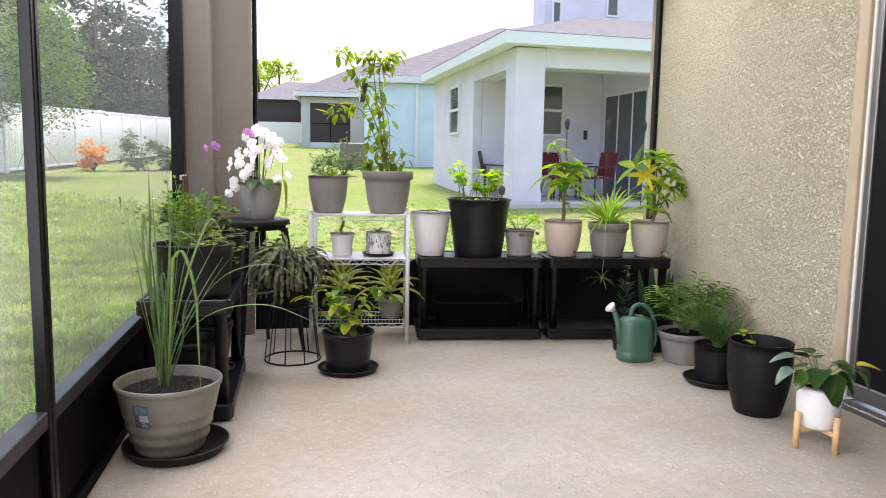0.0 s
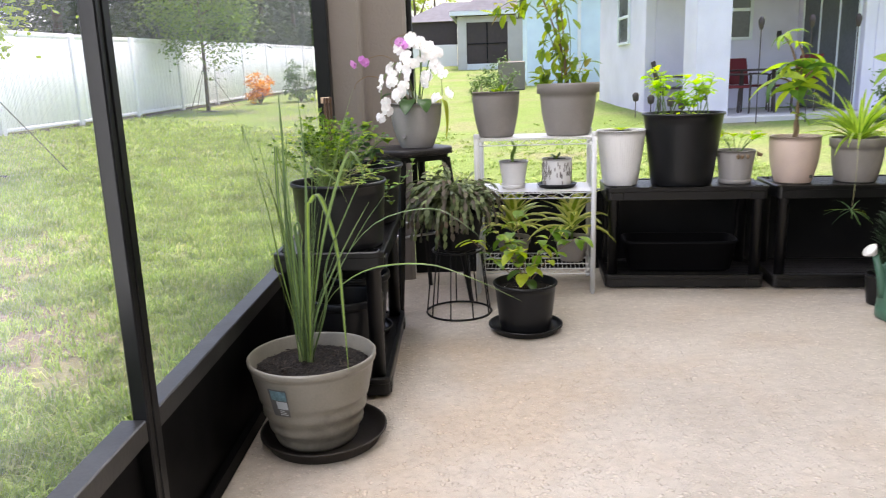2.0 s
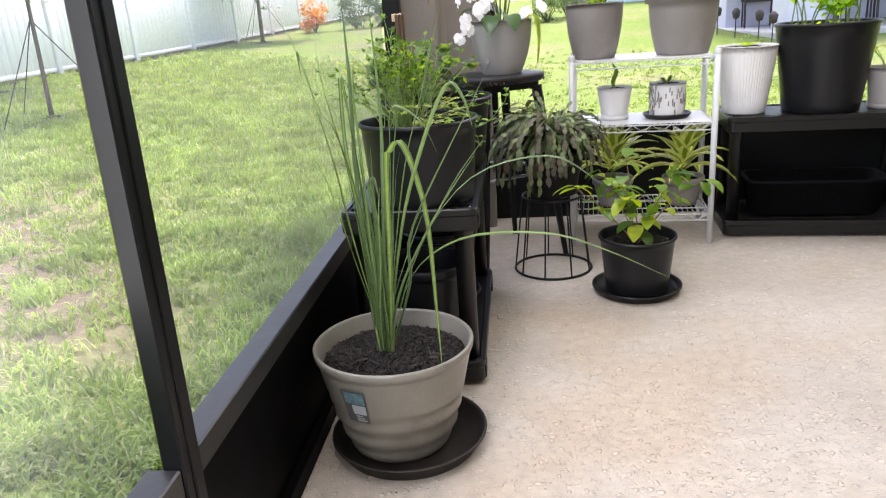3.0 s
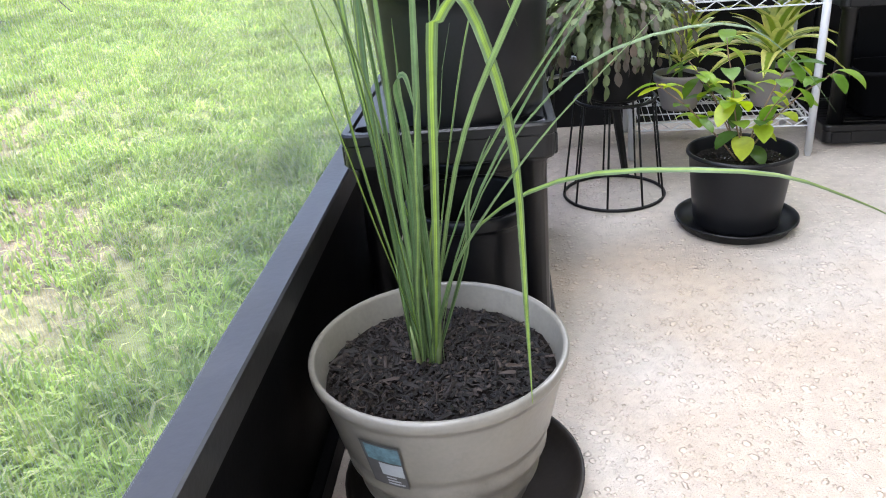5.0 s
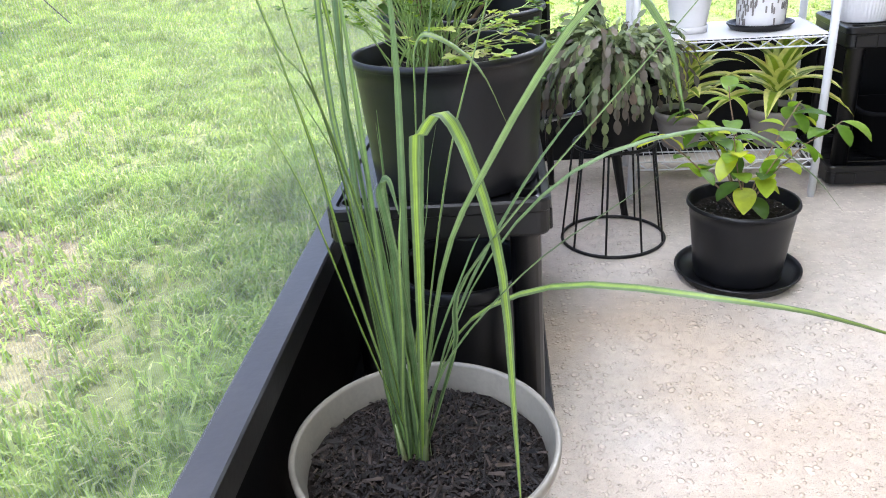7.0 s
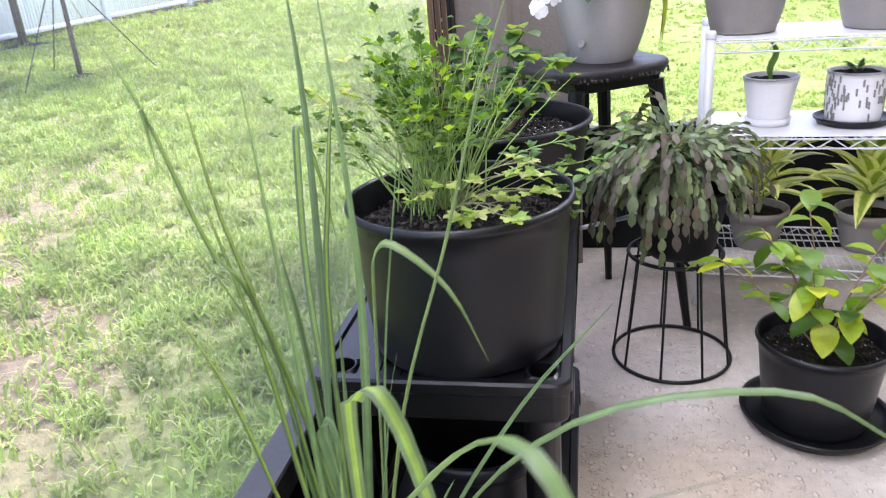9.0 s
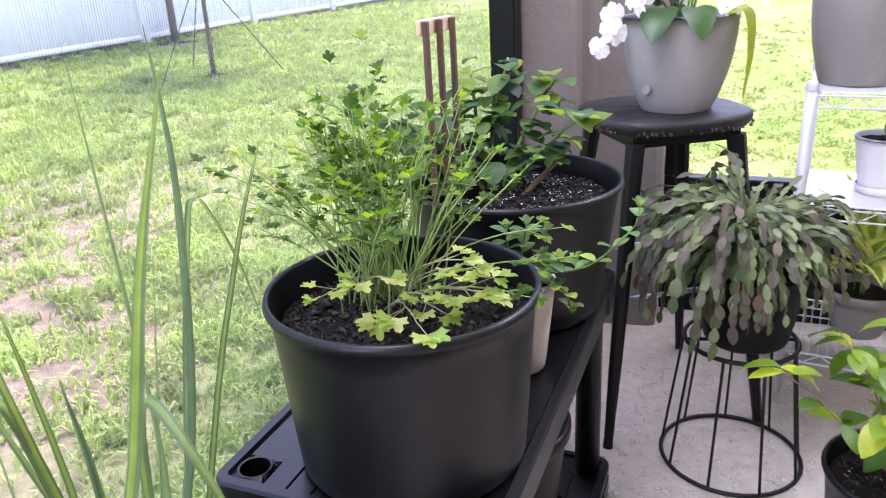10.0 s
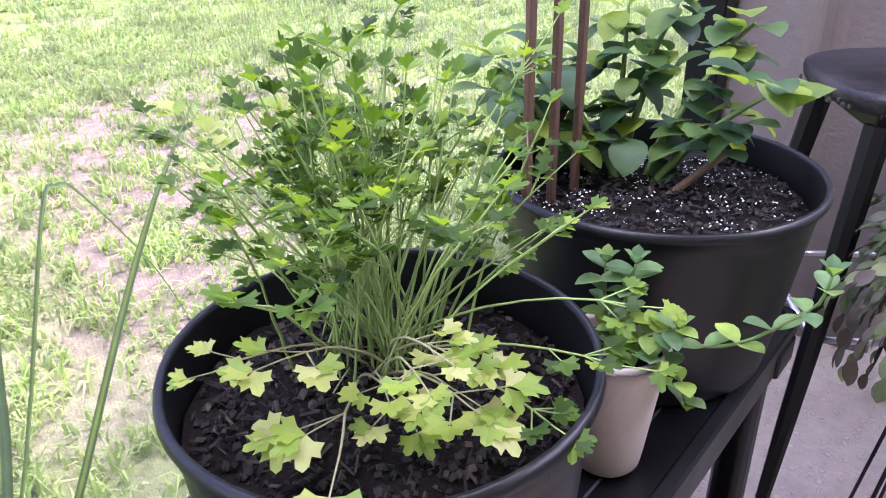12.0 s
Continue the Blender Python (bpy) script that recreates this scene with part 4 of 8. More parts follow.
# ---- furniture ----
def resin_shelf(x, y, rz, label, L=0.77, D=0.36, H=0.515):
    """Two-tier black resin shelf; local x along its length, y towards its back, origin at the front left foot."""
    t = thing("shelf_unit", label, "shelf", x, y, 0, rz, "black resin shelf units")
    def outline(inset):
        """A rectangle with rounded corners, drawn in by so much."""
        r = 0.022
        return [(cx + (r - inset) * math.cos(radians(a0 + 15 * i)), cy + (r - inset) * math.sin(radians(a0 + 15 * i)))
                for cx, cy, a0 in ((L - r, r, -90), (L - r, D - r, 0), (r, D - r, 90), (r, r, 180)) for i in range(7)]

    def tier(name, z1):
        h, g = 0.062, Geo()
        loops = [(0.014, z1 - h), (0.002, z1 - h), (0.0, z1 - h + 0.004), (0.0, z1 - 0.022), (-0.003, z1 - 0.019), (-0.003, z1 - 0.004), (0.0, z1), (0.012, z1), (0.015, z1 - 0.004), (0.015, z1 - 0.022)]
        m = 28
        for inset, z in loops:
            g.v.extend((x, y, z) for x, y in outline(inset))
        for j in range(len(loops) - 1):
            g.f.extend((j * m + i, j * m + (i + 1) % m, (j + 1) * m + (i + 1) % m, (j + 1) * m + i) for i in range(m))
        skirt = part(name, g, RESIN, t)
        # corner blocks standing proud of the skirt
        for cx, sx in ((0.0, 1), (L, -1)):
            for cy, sy in ((-0.0045, 1), (D + 0.0045, -1)):
                x0, x1 = sorted((cx + sx * 0.022, cx + sx * 0.085))
                y0, y1 = sorted((cy, cy + sy * 0.012))
                part("corner_block", Geo().box(x0, x1, y0, y1, z1 - h, z1 - 0.024, 0.003), RESIN, skirt)
        # ribbed deck, cut away at the corner sockets
        c = 0.062
        ys = [0.014, c]
        n = 7
        w = (D - 2 * c) / n
        for i in range(n):
            y0 = c + i * w
            ys += [y0 + 0.002, y0 + w - 0.002, y0 + w]
        ys.append(D - 0.014)
        zs = [z1 - 0.005, z1 - 0.0072] + [z1 - 0.005, z1 - 0.005, z1 - 0.0072] * n + [z1 - 0.005]
        xs = [0.014, c, L - c, L - 0.014]
        d = Geo()
        d.v = [(x, y, z) for y, z in zip(ys, zs) for x in xs]
        for j in range(len(ys) - 1):
            for i in range(3):
                if i != 1 and (j == 0 or j == len(ys) - 2):
                    continue
                d.f.append((4 * j + i, 4 * j + i + 1, 4 * j + i + 5, 4 * j + i + 4))
        part("deck", d, RESIN, skirt, "ribbed shelf deck")
        for cx in (0.038, L - 0.038):
            for cy in (0.038, D - 0.038):
                m2 = 24
                vs, fs = [], []
                for i in range(m2):
                    a = 2 * math.pi * i / m2
                    ca, sa = math.cos(a), math.sin(a)
                    k = 0.0245 / max(abs(ca), abs(sa))
                    vs += [(cx + k * ca, cy + k * sa, z1 - 0.006), (cx + 0.0215 * ca, cy + 0.0215 * sa, z1 - 0.0015), (cx + 0.019 * ca, cy + 0.019 * sa, z1 - 0.002), (cx + 0.018 * ca, cy + 0.018 * sa, z1 - 0.05)]
                for i in range(m2):
                    q = (i + 1) % m2
                    fs += [(4 * i + e, 4 * q + e, 4 * q + e + 1, 4 * i + e + 1) for e in range(3)]
                fs.append(tuple(4 * i + 3 for i in range(m2)))
                part("corner_socket", Geo().add(vs, fs), RESIN, skirt)
    tier("top_tier", H)
    tier("bottom_tier", 0.075)
    for cx in (0.04, L - 0.04):
        for cy in (0.04, D - 0.04):
            part("leg", Geo().lathe([(0, 0.02), (0.026, 0.02), (0.026, 0.44), (0.031, 0.445), (0.031, 0.458), (0, 0.458)], 16, (cx, cy, 0)), RESIN, t, smooth=True)
    return t


def wire_rack(x, y, rz):
    t = thing("wire_rack", "white coated three-tier wire shelving rack", "rack", x, y, 0, rz)
    L, D, H = 0.565, 0.34, 0.78
    for cx in (0.0, L):
        for cy in (0.0, D):
            post = part("post", Geo().tube([(cx, cy, 0.012), (cx, cy, H)], 0.0125, 14), WIRE_WHITE, t, smooth=True)
            part("foot", Geo().lathe([(0, 0), (0.009, 0), (0.011, 0.012), (0.009, 0.028)], 12, (cx, cy, 0)), WIRE_WHITE, post, smooth=True)
            part("cap", Geo().lathe([(0.0135, 0), (0.014, 0.012), (0.011, 0.02), (0, 0.021)], 14, (cx, cy, H)), WIRE_WHITE, post, smooth=True)
    for z in (0.768, 0.508, 0.128):
        def loop(zz):
            return Geo().tube([(0.0, 0.012, zz), (0.0, D - 0.012, zz), (0.012, D, zz), (L - 0.012, D, zz), (L, D - 0.012, zz), (L, 0.012, zz), (L - 0.012, 0.0, zz), (0.012, 0.0, zz), (0.0, 0.012, zz)], 0.0028, 6)
        shelf = part("shelf", loop(z), WIRE_WHITE, t)
        part("lower_wire", loop(z - 0.026), WIRE_WHITE, shelf)
        for cy in (0.0, D):
            part("truss", Geo().tube([(0.014 + (L - 0.028) * i / 14, cy, z - (0.026 if i % 2 else 0.0)) for i in range(15)], 0.0022, 5), WIRE_WHITE, shelf)
        for cx in (0.0, L):
            part("truss", Geo().tube([(cx, 0.014 + (D - 0.028) * i / 8, z - (0.026 if i % 2 else 0.0)) for i in range(9)], 0.0022, 5), WIRE_WHITE, shelf)
        w = Geo()
        k = 26
        for i in range(k):
            xx = 0.012 + (L - 0.024) * (i + 0.5) / k
            w.tube([(xx, 0, z + 0.002), (xx, D, z + 0.002)], 0.0013, 5)
        for yy in (0.11, 0.23):
            w.tube([(0, yy, z - 0.002), (L, yy, z - 0.002)], 0.0025, 5)
        part("wire_grid", w, WIRE_WHITE, shelf, kind="stuff")
    # clear liner sheets on the two upper shelves
    for z in (0.772, 0.512):
        part("liner", Geo().box(0.01, L - 0.01, 0.008, D - 0.008, z, z + 0.0025, 0.0008), POT_WHITE, t, "pale plastic shelf liner")
    return t


def stool(x, y, rz):
    t = thing("stool", "black metal stool with a worn frayed padded seat", "stool", x, y, 0, rz)
    # seat: a rounded square pad
    g = Geo()
    rows = [(0.90, 0.722), (0.955, 0.724), (0.985, 0.732), (1.01, 0.744), (1.0, 0.752), (0.96, 0.756), (0.5, 0.757), (0.0, 0.757)]
    n = 48
    vs, fs = [], []
    for k, z in rows:
        for i in range(n):
            a = 2 * math.pi * i / n
            ca, sa = math.cos(a), math.sin(a)
            r = 0.176 / (abs(ca) ** 2.9 + abs(sa) ** 2.9) ** (1 / 2.9) * k * (1 + (0.008 * math.sin(26 * a) if z < 0.74 else 0))
            vs.append((r * ca, r * sa, z + 0.0015 * noise.noise((ca * 4, sa * 4, z * 30))))
    for j in range(len(rows) - 1):
        for i in range(n):
            k = (i + 1) % n
            fs.append((j * n + i, j * n + k, (j + 1) * n + k, (j + 1) * n + i))
    fs.append(tuple(range(n))[::-1])
    g.add(vs, fs)
    seat = part("seat", g, STOOL_TOP, t, "worn black padded seat", smooth=True)
    fr = Geo()
    for i in range(90):
        a = uni(0, 6.283)
        ca, sa = math.cos(a), math.sin(a)
        r = 0.176 / (abs(ca) ** 2.9 + abs(sa) ** 2.9) ** (1 / 2.9) * 1.008
        s = uni(0.002, 0.005)
        z = 0.728 + uni(-0.003, 0.006)
        fr.box(r * ca - s / 2, r * ca + s / 2, r * sa - s / 2, r * sa + s / 2, z - 0.002, z + 0.004, 0.0008)
    part("frayed_edge", fr, STUFFING, seat, "torn pale edging", kind="stuff")
    part("apron", Geo().box(-0.125, 0.125, -0.125, -0.12, 0.695, 0.7215, 0.002).box(-0.125, 0.125, 0.12, 0.125, 0.695, 0.7215, 0.002)
         .box(-0.125, -0.12, -0.12, 0.12, 0.695, 0.7215, 0.002).box(0.12, 0.125, -0.12, 0.12, 0.695, 0.7215, 0.002), WIRE_BLACK, t)
    for sx in (-1, 1):
        for sy in (-1, 1):
            top, bot = Vector((sx * 0.118, sy * 0.118, 0.705)), Vector((sx * 0.195, sy * 0.195, 0.0))
            mid = top.lerp(bot, 0.72)
            leg = Geo().tube([top, mid, bot.lerp(mid, 0.1), bot], [0.021, 0.015, 0.011, 0.012], 8)
            part("leg", leg, WIRE_BLACK, t)
    a = 0.118 + (0.195 - 0.118) * (0.705 - 0.36) / 0.705
    for (x0, y0, x1, y1) in ((-a, -a, a, -a), (a, -a, a, a), (a, a, -a, a), (-a, a, -a, -a)):
        part("brace", Geo().tube([(x0, y0, 0.36), (x1, y1, 0.36)], 0.006, 8), BRACE_GLINT, t, "worn bright steel rod", smooth=True)
    return t


def wire_stand(x, y):
    t = thing("plant_stand", "black wire cage plant stand standing on the floor", "plant stand", x, y, 0, 12)
    part("bottom_ring", Geo().ring((0, 0, 0.005), 0.150, 0.005), WIRE_BLACK, t, smooth=True)
    part("top_ring", Geo().ring((0, 0, 0.30), 0.115, 0.005), WIRE_BLACK, t, smooth=True)
    part("seat_ring", Geo().ring((0, 0, 0.298), 0.06, 0.004).tube([(-0.115, 0, 0.297), (0.115, 0, 0.297)], 0.004).tube([(0, -0.115, 0.2965), (0, 0.115, 0.2965)], 0.004), WIRE_BLACK, t, smooth=True)
    for i in range(9):
        a = 2 * math.pi * i / 9
        part("wire", Geo().tube([(0.150 * math.cos(a), 0.150 * math.sin(a), 0.006), (0.115 * math.cos(a), 0.115 * math.sin(a), 0.30)], 0.0032, 6), WIRE_BLACK, t, smooth=True)
    return t


# ---- pots ----
def pot_profile(r0, r1, h, wall=0.006, rim=0.0, rim_h=0.03, curve=0.0, soil=0.03, foot=0.0):
    """Outer wall from the base up, over the lip and down inside to under the soil."""
    p = [(0.0, 0.002), (r0 - 0.012, 0.002), (r0 - 0.003, 0.0), (r0, 0.004)]
    for j in range(1, 9):
        t = j / 8
        z = (h - (rim_h if rim else 0)) * t
        p.append((r0 + (r1 - r0) * t + curve * math.sin(math.pi * t), max(z, 0.006)))
    if rim:
        p += [(r1 + rim, h - rim_h + 0.002), (r1 + rim + 0.002, h - 0.008)]
        r1 = r1 + rim
    p += [(r1 + 0.0015, h - 0.005), (r1, h), (r1 - wall * 0.8, h), (r1 - wall, h - 0.004)]
    k = (h - soil - 0.01) / h
    p += [(r0 + (r1 - wall - r0) * k + curve * 0.5, h - soil - 0.012)]
    return p


def soil_disc(parent, r, z, dome=0.008, seed=1, material=None, chips=0, perlite=0):
    g = Geo()
    vs, fs = [], []
    n, m = 32, 9
    for j in range(m + 1):
        for i in range(n):
            a = 2 * math.pi * i / n
            rr = r * j / m
            x, y = rr * math.cos(a), rr * math.sin(a)
            vs.append((x, y, z + dome * (1 - (j / m) ** 2) + 0.007 * noise.noise((x * 26 + seed, y * 26, 0.5)) + 0.004 * noise.noise((x * 80, y * 80 + seed, 1.5))))
    for j in range(m):
        for i in range(n):
            k = (i + 1) % n
            fs.append((j * n + i, (j + 1) * n + i, (j + 1) * n + k, j * n + k))
    g.add(vs, fs)
    s = part("soil", g, material or SOIL, parent, "dark potting soil", smooth=True)
    def bits(name, count, size, mt, label):
        c = Geo()
        for _ in range(count):
            a, rr = uni(0, 6.283), r * 0.96 * math.sqrt(uni(0, 1))
            x, y = rr * math.cos(a), rr * math.sin(a)
            if size < 0.004 and noise.noise((x * 28 + 3, y * 28, 0.2)) < uni(-0.3, 0.25):
                continue
            zz = z + dome * (1 - (rr / r) ** 2) + 0.004
            L = size * uni(0.5, 1.6)
            w = L * (uni(0.10, 0.26) if size > 0.01 else uni(0.6, 1.0))
            b = uni(0, 6.283)
            dx, dy = math.cos(b), math.sin(b)
            up = uni(-0.3, 0.45) * L
            h = w * 0.5
            c.add([(x - dx * L / 2 - dy * w / 2, y - dy * L / 2 + dx * w / 2, zz), (x - dx * L / 2 + dy * w / 2, y - dy * L / 2 - dx * w / 2, zz),
                   (x + dx * L / 2 + dy * w / 2, y + dy * L / 2 - dx * w / 2, zz + up), (x + dx * L / 2 - dy * w / 2, y + dy * L / 2 + dx * w / 2, zz + up),
                   (x - dx * L / 3, y - dy * L / 3, zz + h), (x + dx * L / 3, y + dy * L / 3, zz + up + h)],
                  [(0, 1, 5, 4), (1, 2, 5), (2, 3, 5), (3, 0, 4, 5), (0, 4, 1)])
        part(name, c, mt, s, label, kind="stuff")
    if chips:
        bits("bark_mulch", chips * (4 if chips > 300 else 2), 0.0102, CHIP, "shredded bark mulch")
        if chips > 300:
            bits("bark_chunk", 260, 0.021, CHIP, "coarse bark pieces")
        bits("soil_crumb", chips * 4, 0.0048, CHIP, "crumbs of dark soil")
    if perlite:
        bits("perlite", perlite * 2, 0.0019, PERLITE, "white perlite grains")
    return s


def pot(t, r0, r1, h, material, rim=0.0, rim_h=0.03, curve=0.0, soil=0.03, label="", ripple=None, n=48, chips=0, perlite=0, seed=1, z=0.0):
    """A pot with its soil under the thing t."""
    prof = pot_profile(r0, r1, h, 0.006, rim, rim_h, curve, soil)
    b = part("pot", Geo().lathe(prof, n, (0, 0, z), ripple), material, t, label, smooth=True)
    k = 1 - soil / h
    soil_disc(t, (r0 + (r1 + rim * 0.5 - r0) * k + curve * 0.6) - 0.005, z + h - soil, 0.006, seed, chips=chips, perlite=perlite)
    return b


def saucer(x, y, r, label, h=0.032, material=None, z=0.0):
    prof = [(0, 0.003), (r * 0.82, 0.003), (r * 0.84, 0), (r * 0.88, 0.002), (r * 0.97, h - 0.006), (r, h - 0.004), (r, h), (r - 0.005, h + 0.001), (r * 0.95, h - 0.007), (r * 0.85, 0.008), (0, 0.008)]
    ob = new("saucer", mesh_of("saucer", Geo().lathe(prof, 48), material or POT_BLACK, True))
    ob.matrix_basis = pose(x, y, z)
    return tagged(ob, label, "saucer")


build_shell()
build_door()
build_screens()
ROW = -8.8
C8, S8 = math.cos(radians(ROW)), math.sin(radians(ROW))


def along(x0, y0, u, v):
    """A place u along and v behind the end row's line that starts at (x0, y0)."""
    return x0 + u * C8 - v * S8, y0 + u * S8 + v * C8


resin_shelf(0.786, 4.835, ROW, "black resin two-tier shelf unit with pots on top")
resin_shelf(1.585, 4.711, ROW, "black resin two-tier shelf unit against the stucco wall")
resin_shelf(-0.578, 4.395, -92.8, "black resin two-tier shelf unit beside the screen wall")
wire_rack(0.151, 4.858, ROW)
stool(-0.165, 4.785, 30)
wire_stand(0.032, 4.56)


# ---- plants ----
def leaves_on(parent, stem, ts, L, W, material, shape="oval", tilt=(0.9, 1.5), bend=(0.3, 0.9), name="leaf", out=None, petiole=0.0):
    """Single leaves along a stem's path."""
    for t in ts:
        k = t * (len(stem) - 1)
        i = min(int(k), len(stem) - 2)
        p = stem[i].lerp(stem[i + 1], k - i)
        a = uni(0, 6.283) if out is None else out + uni(-1.3, 1.3)
        s = uni(0.7, 1.15)
        if petiole:
            p = p + Vector((uni(-1, 1), uni(-1, 1), uni(-0.6, 0.8))) * petiole
        part(name, Geo().leaf(p, polar(a, uni(*tilt)), L * s, W * s, shape, uni(*bend), n=6), material, parent, smooth=True)


def stem_part(parent, path, r0, r1, material, name="stem", n=6):
    k = len(path)
    return part(name, Geo().tube(path, [r0 + (r1 - r0) * i / (k - 1) for i in range(k)], n), material, parent, smooth=True)


def lemongrass():
    t = thing("potted_lemongrass", "tall lemongrass in a weathered beige ribbed plastic pot", "potted plant", -0.466, 3.345, 0.008)
    r0, r1, h = 0.112, 0.189, 0.268
    def ripple(a, z, r):
        if r < 0.09 or z > 0.16 or z < 0.02:
            return 0.0
        return (0.0026 + 0.001 * math.sin(3 * a + z * 30)) * math.sin(z * 132 + 0.3 * math.sin(a)) * math.sin(min(1, (0.16 - z) / 0.02) * 1.57)
    prof = [(0.0, 0.003), (r0 - 0.012, 0.003), (r0 - 0.003, 0.0), (r0, 0.004)]
    for j in range(1, 31):
        k = j / 30
        prof.append((r0 + (r1 - 0.006 - r0) * k ** 0.72, 0.245 * k))
    prof += [(r1 - 0.002, 0.248), (r1, 0.254), (r1 + 0.001, h - 0.003), (r1 - 0.002, h), (r1 - 0.007, h), (r1 - 0.009, h - 0.005), (r1 - 0.022, 0.2)]
    body = part("pot", Geo().lathe(prof, 56, (0, 0, 0), ripple), POT_LEMON, t, "weathered beige pot with raised rings", smooth=True)
    soil_disc(t, 0.171, 0.222, 0.016, 4, chips=520)
    # printed label stuck on the pot
    def sticker(name, a0, a1, z0, z1, mt, lift):
        g = Geo()
        n = 6
        vs, fs = [], []
        for i in range(n + 1):
            a = a0 + (a1 - a0) * i / n
            for z in (z0, z1):
                rr = r0 + (r1 - 0.006 - r0) * (z / 0.245) ** 0.72 + lift
                vs.append((rr * math.cos(a), rr * math.sin(a), z))
        for i in range(n):
            fs.append((2 * i, 2 * i + 2, 2 * i + 3, 2 * i + 1))
        g.add(vs, fs)
        return part(name, g, mt, body)
    c = radians(-118)
    sticker("label", c - 0.14, c + 0.20, 0.135, 0.222, STICKER_DARK, 0.004)
    sticker("label_picture", c - 0.10, c + 0.19, 0.188, 0.218, STICKER_BLUE, 0.0048)
    sticker("label_panel", c - 0.01, c + 0.19, 0.160, 0.185, STICKER, 0.0048)
    for k in range(3):
        sticker("label_bar", c + 0.02, c + 0.17 - 0.03 * k, 0.141 + 0.006 * k, 0.144 + 0.006 * k, STICKER, 0.0048)
    b = Vector((-0.015, -0.005, 0.235))
    def blade(pts, w, kink=False, side=None, n=14, twist=0.0):
        path = [Vector(p) + b for p in pts] if kink else curve_path([Vector(p) + b for p in pts], n)
        m = len(path)
        d = path[-1] - path[0]
        s = side or Vector((-d.y, d.x, 0.15 * d.z + 0.01))
        ws = [w * 0.86 * (0.55 + 0.45 * min(1, 3 * i / m)) * (1 - (i / (m - 1)) ** 4 * 0.93) for i in range(m)]
        part("blade", Geo().strip(path, ws, s, 0.35, twist), L_LEMON, t, smooth=True)
    # the ones that stand out: two long arches, leaning blades, one bent over near its tip, one folded down to the soil
    blade([(0, 0, 0), (0.094, 0.019, 0.255), (0.220, -0.016, 0.418), (0.383, -0.025, 0.458), (0.481, -0.008, 0.402), (0.557, 0.031, 0.322)], 0.0115, side=Vector((0.1, 1, 0.2)), n=22)
    blade([(0.01, 0, 0), (0.066, 0.027, 0.178), (0.187, -0.053, 0.291), (0.354, -0.199, 0.341), (0.482, -0.175, 0.291), (0.627, -0.109, 0.199)], 0.0125, side=Vector((0.1, 1, 0.2)), n=22)
    blade([(0, 0, 0), (0.053, -0.060, 0.189), (0.145, -0.193, 0.380), (0.235, -0.353, 0.534)], 0.0115, side=Vector((0.6, 0.5, 0.2)), n=16)
    blade([(0.01, 0, 0), (0.066, 0.0, 0.174), (0.092, -0.097, 0.335), (0.262, -0.393, 0.675)], 0.0095, side=Vector((0.7, 0.4, 0.1)), n=16)
    blade([(0, -0.01, 0), (0.062, -0.049, 0.314), (0.125, -0.202, 0.505), (0.189, -0.341, 0.645), (0.218, -0.383, 0.632), (0.232, -0.389, 0.581)], 0.011, side=Vector((0.7, 0.4, 0)), n=22)
    blade([(0.01, -0.01, 0), (0.03, -0.05, 0.22), (0.048, -0.095, 0.47), (0.058, -0.106, 0.50), (0.083, -0.130, 0.525), (0.108, -0.142, 0.47), (0.130, -0.155, 0.36), (0.135, -0.155, 0.18), (0.138, -0.15, 0.03)], 0.0165, side=Vector((1, 0.25, 0)), n=30)
    blade([(0, 0, 0), (0.006, 0.02, 0.129), (-0.038, 0.03, 0.383), (-0.071, 0.03, 0.523), (-0.102, 0.03, 0.574), (-0.137, 0.03, 0.70), (-0.181, 0.03, 0.80)], 0.013, n=24)
    blade([(-0.132, 0.03, 0.68), (-0.137, 0.028, 0.70), (-0.136, 0.026, 0.69), (-0.133, 0.026, 0.64)], 0.006)
    blade([(-0.05, 0.03, 0.43), (-0.085, 0.03, 0.51), (-0.118, 0.03, 0.575)], 0.007)
    blade([(0, 0, 0), (0.04, -0.03, 0.25), (0.082, -0.06, 0.46), (0.127, -0.06, 0.603), (0.158, -0.06, 0.713), (0.19, -0.06, 0.80)], 0.0135, n=20)
    blade([(0, 0, 0), (-0.05, 0.11, 0.25), (-0.065, 0.20, 0.43), (-0.066, 0.24, 0.65), (-0.068, 0.24, 0.80)], 0.0115, n=18)
    blade([(0, 0, 0), (0.01, 0.03, 0.25), (0.02, 0.06, 0.45), (0.025, 0.06, 0.59), (0.02, 0.06, 0.80)], 0.0115, n=18)
    blade([(0, 0, 0), (0.07, 0.05, 0.20), (0.17, 0.06, 0.38), (0.26, 0.05, 0.50)], 0.010)
    blade([(0, 0, 0), (-0.03, 0.02, 0.24), (-0.055, 0.03, 0.45), (-0.085, 0.03, 0.60), (-0.10, 0.03, 0.72)], 0.010)
    blade([(0, 0, 0), (-0.01, -0.02, 0.24), (-0.012, -0.03, 0.5), (-0.02, -0.03, 0.74)], 0.010)
    blade([(0, 0, 0), (0.03, 0.01, 0.24), (0.05, 0.02, 0.46), (0.085, 0.03, 0.68)], 0.010)
    blade([(0, 0, 0), (-0.06, 0.05, 0.26), (-0.09, 0.07, 0.44), (-0.13, 0.08, 0.62)], 0.009)
    blade([(0, 0.01, 0), (-0.05, 0.0, 0.22), (-0.10, 0.01, 0.42), (-0.15, 0.015, 0.53)], 0.011)
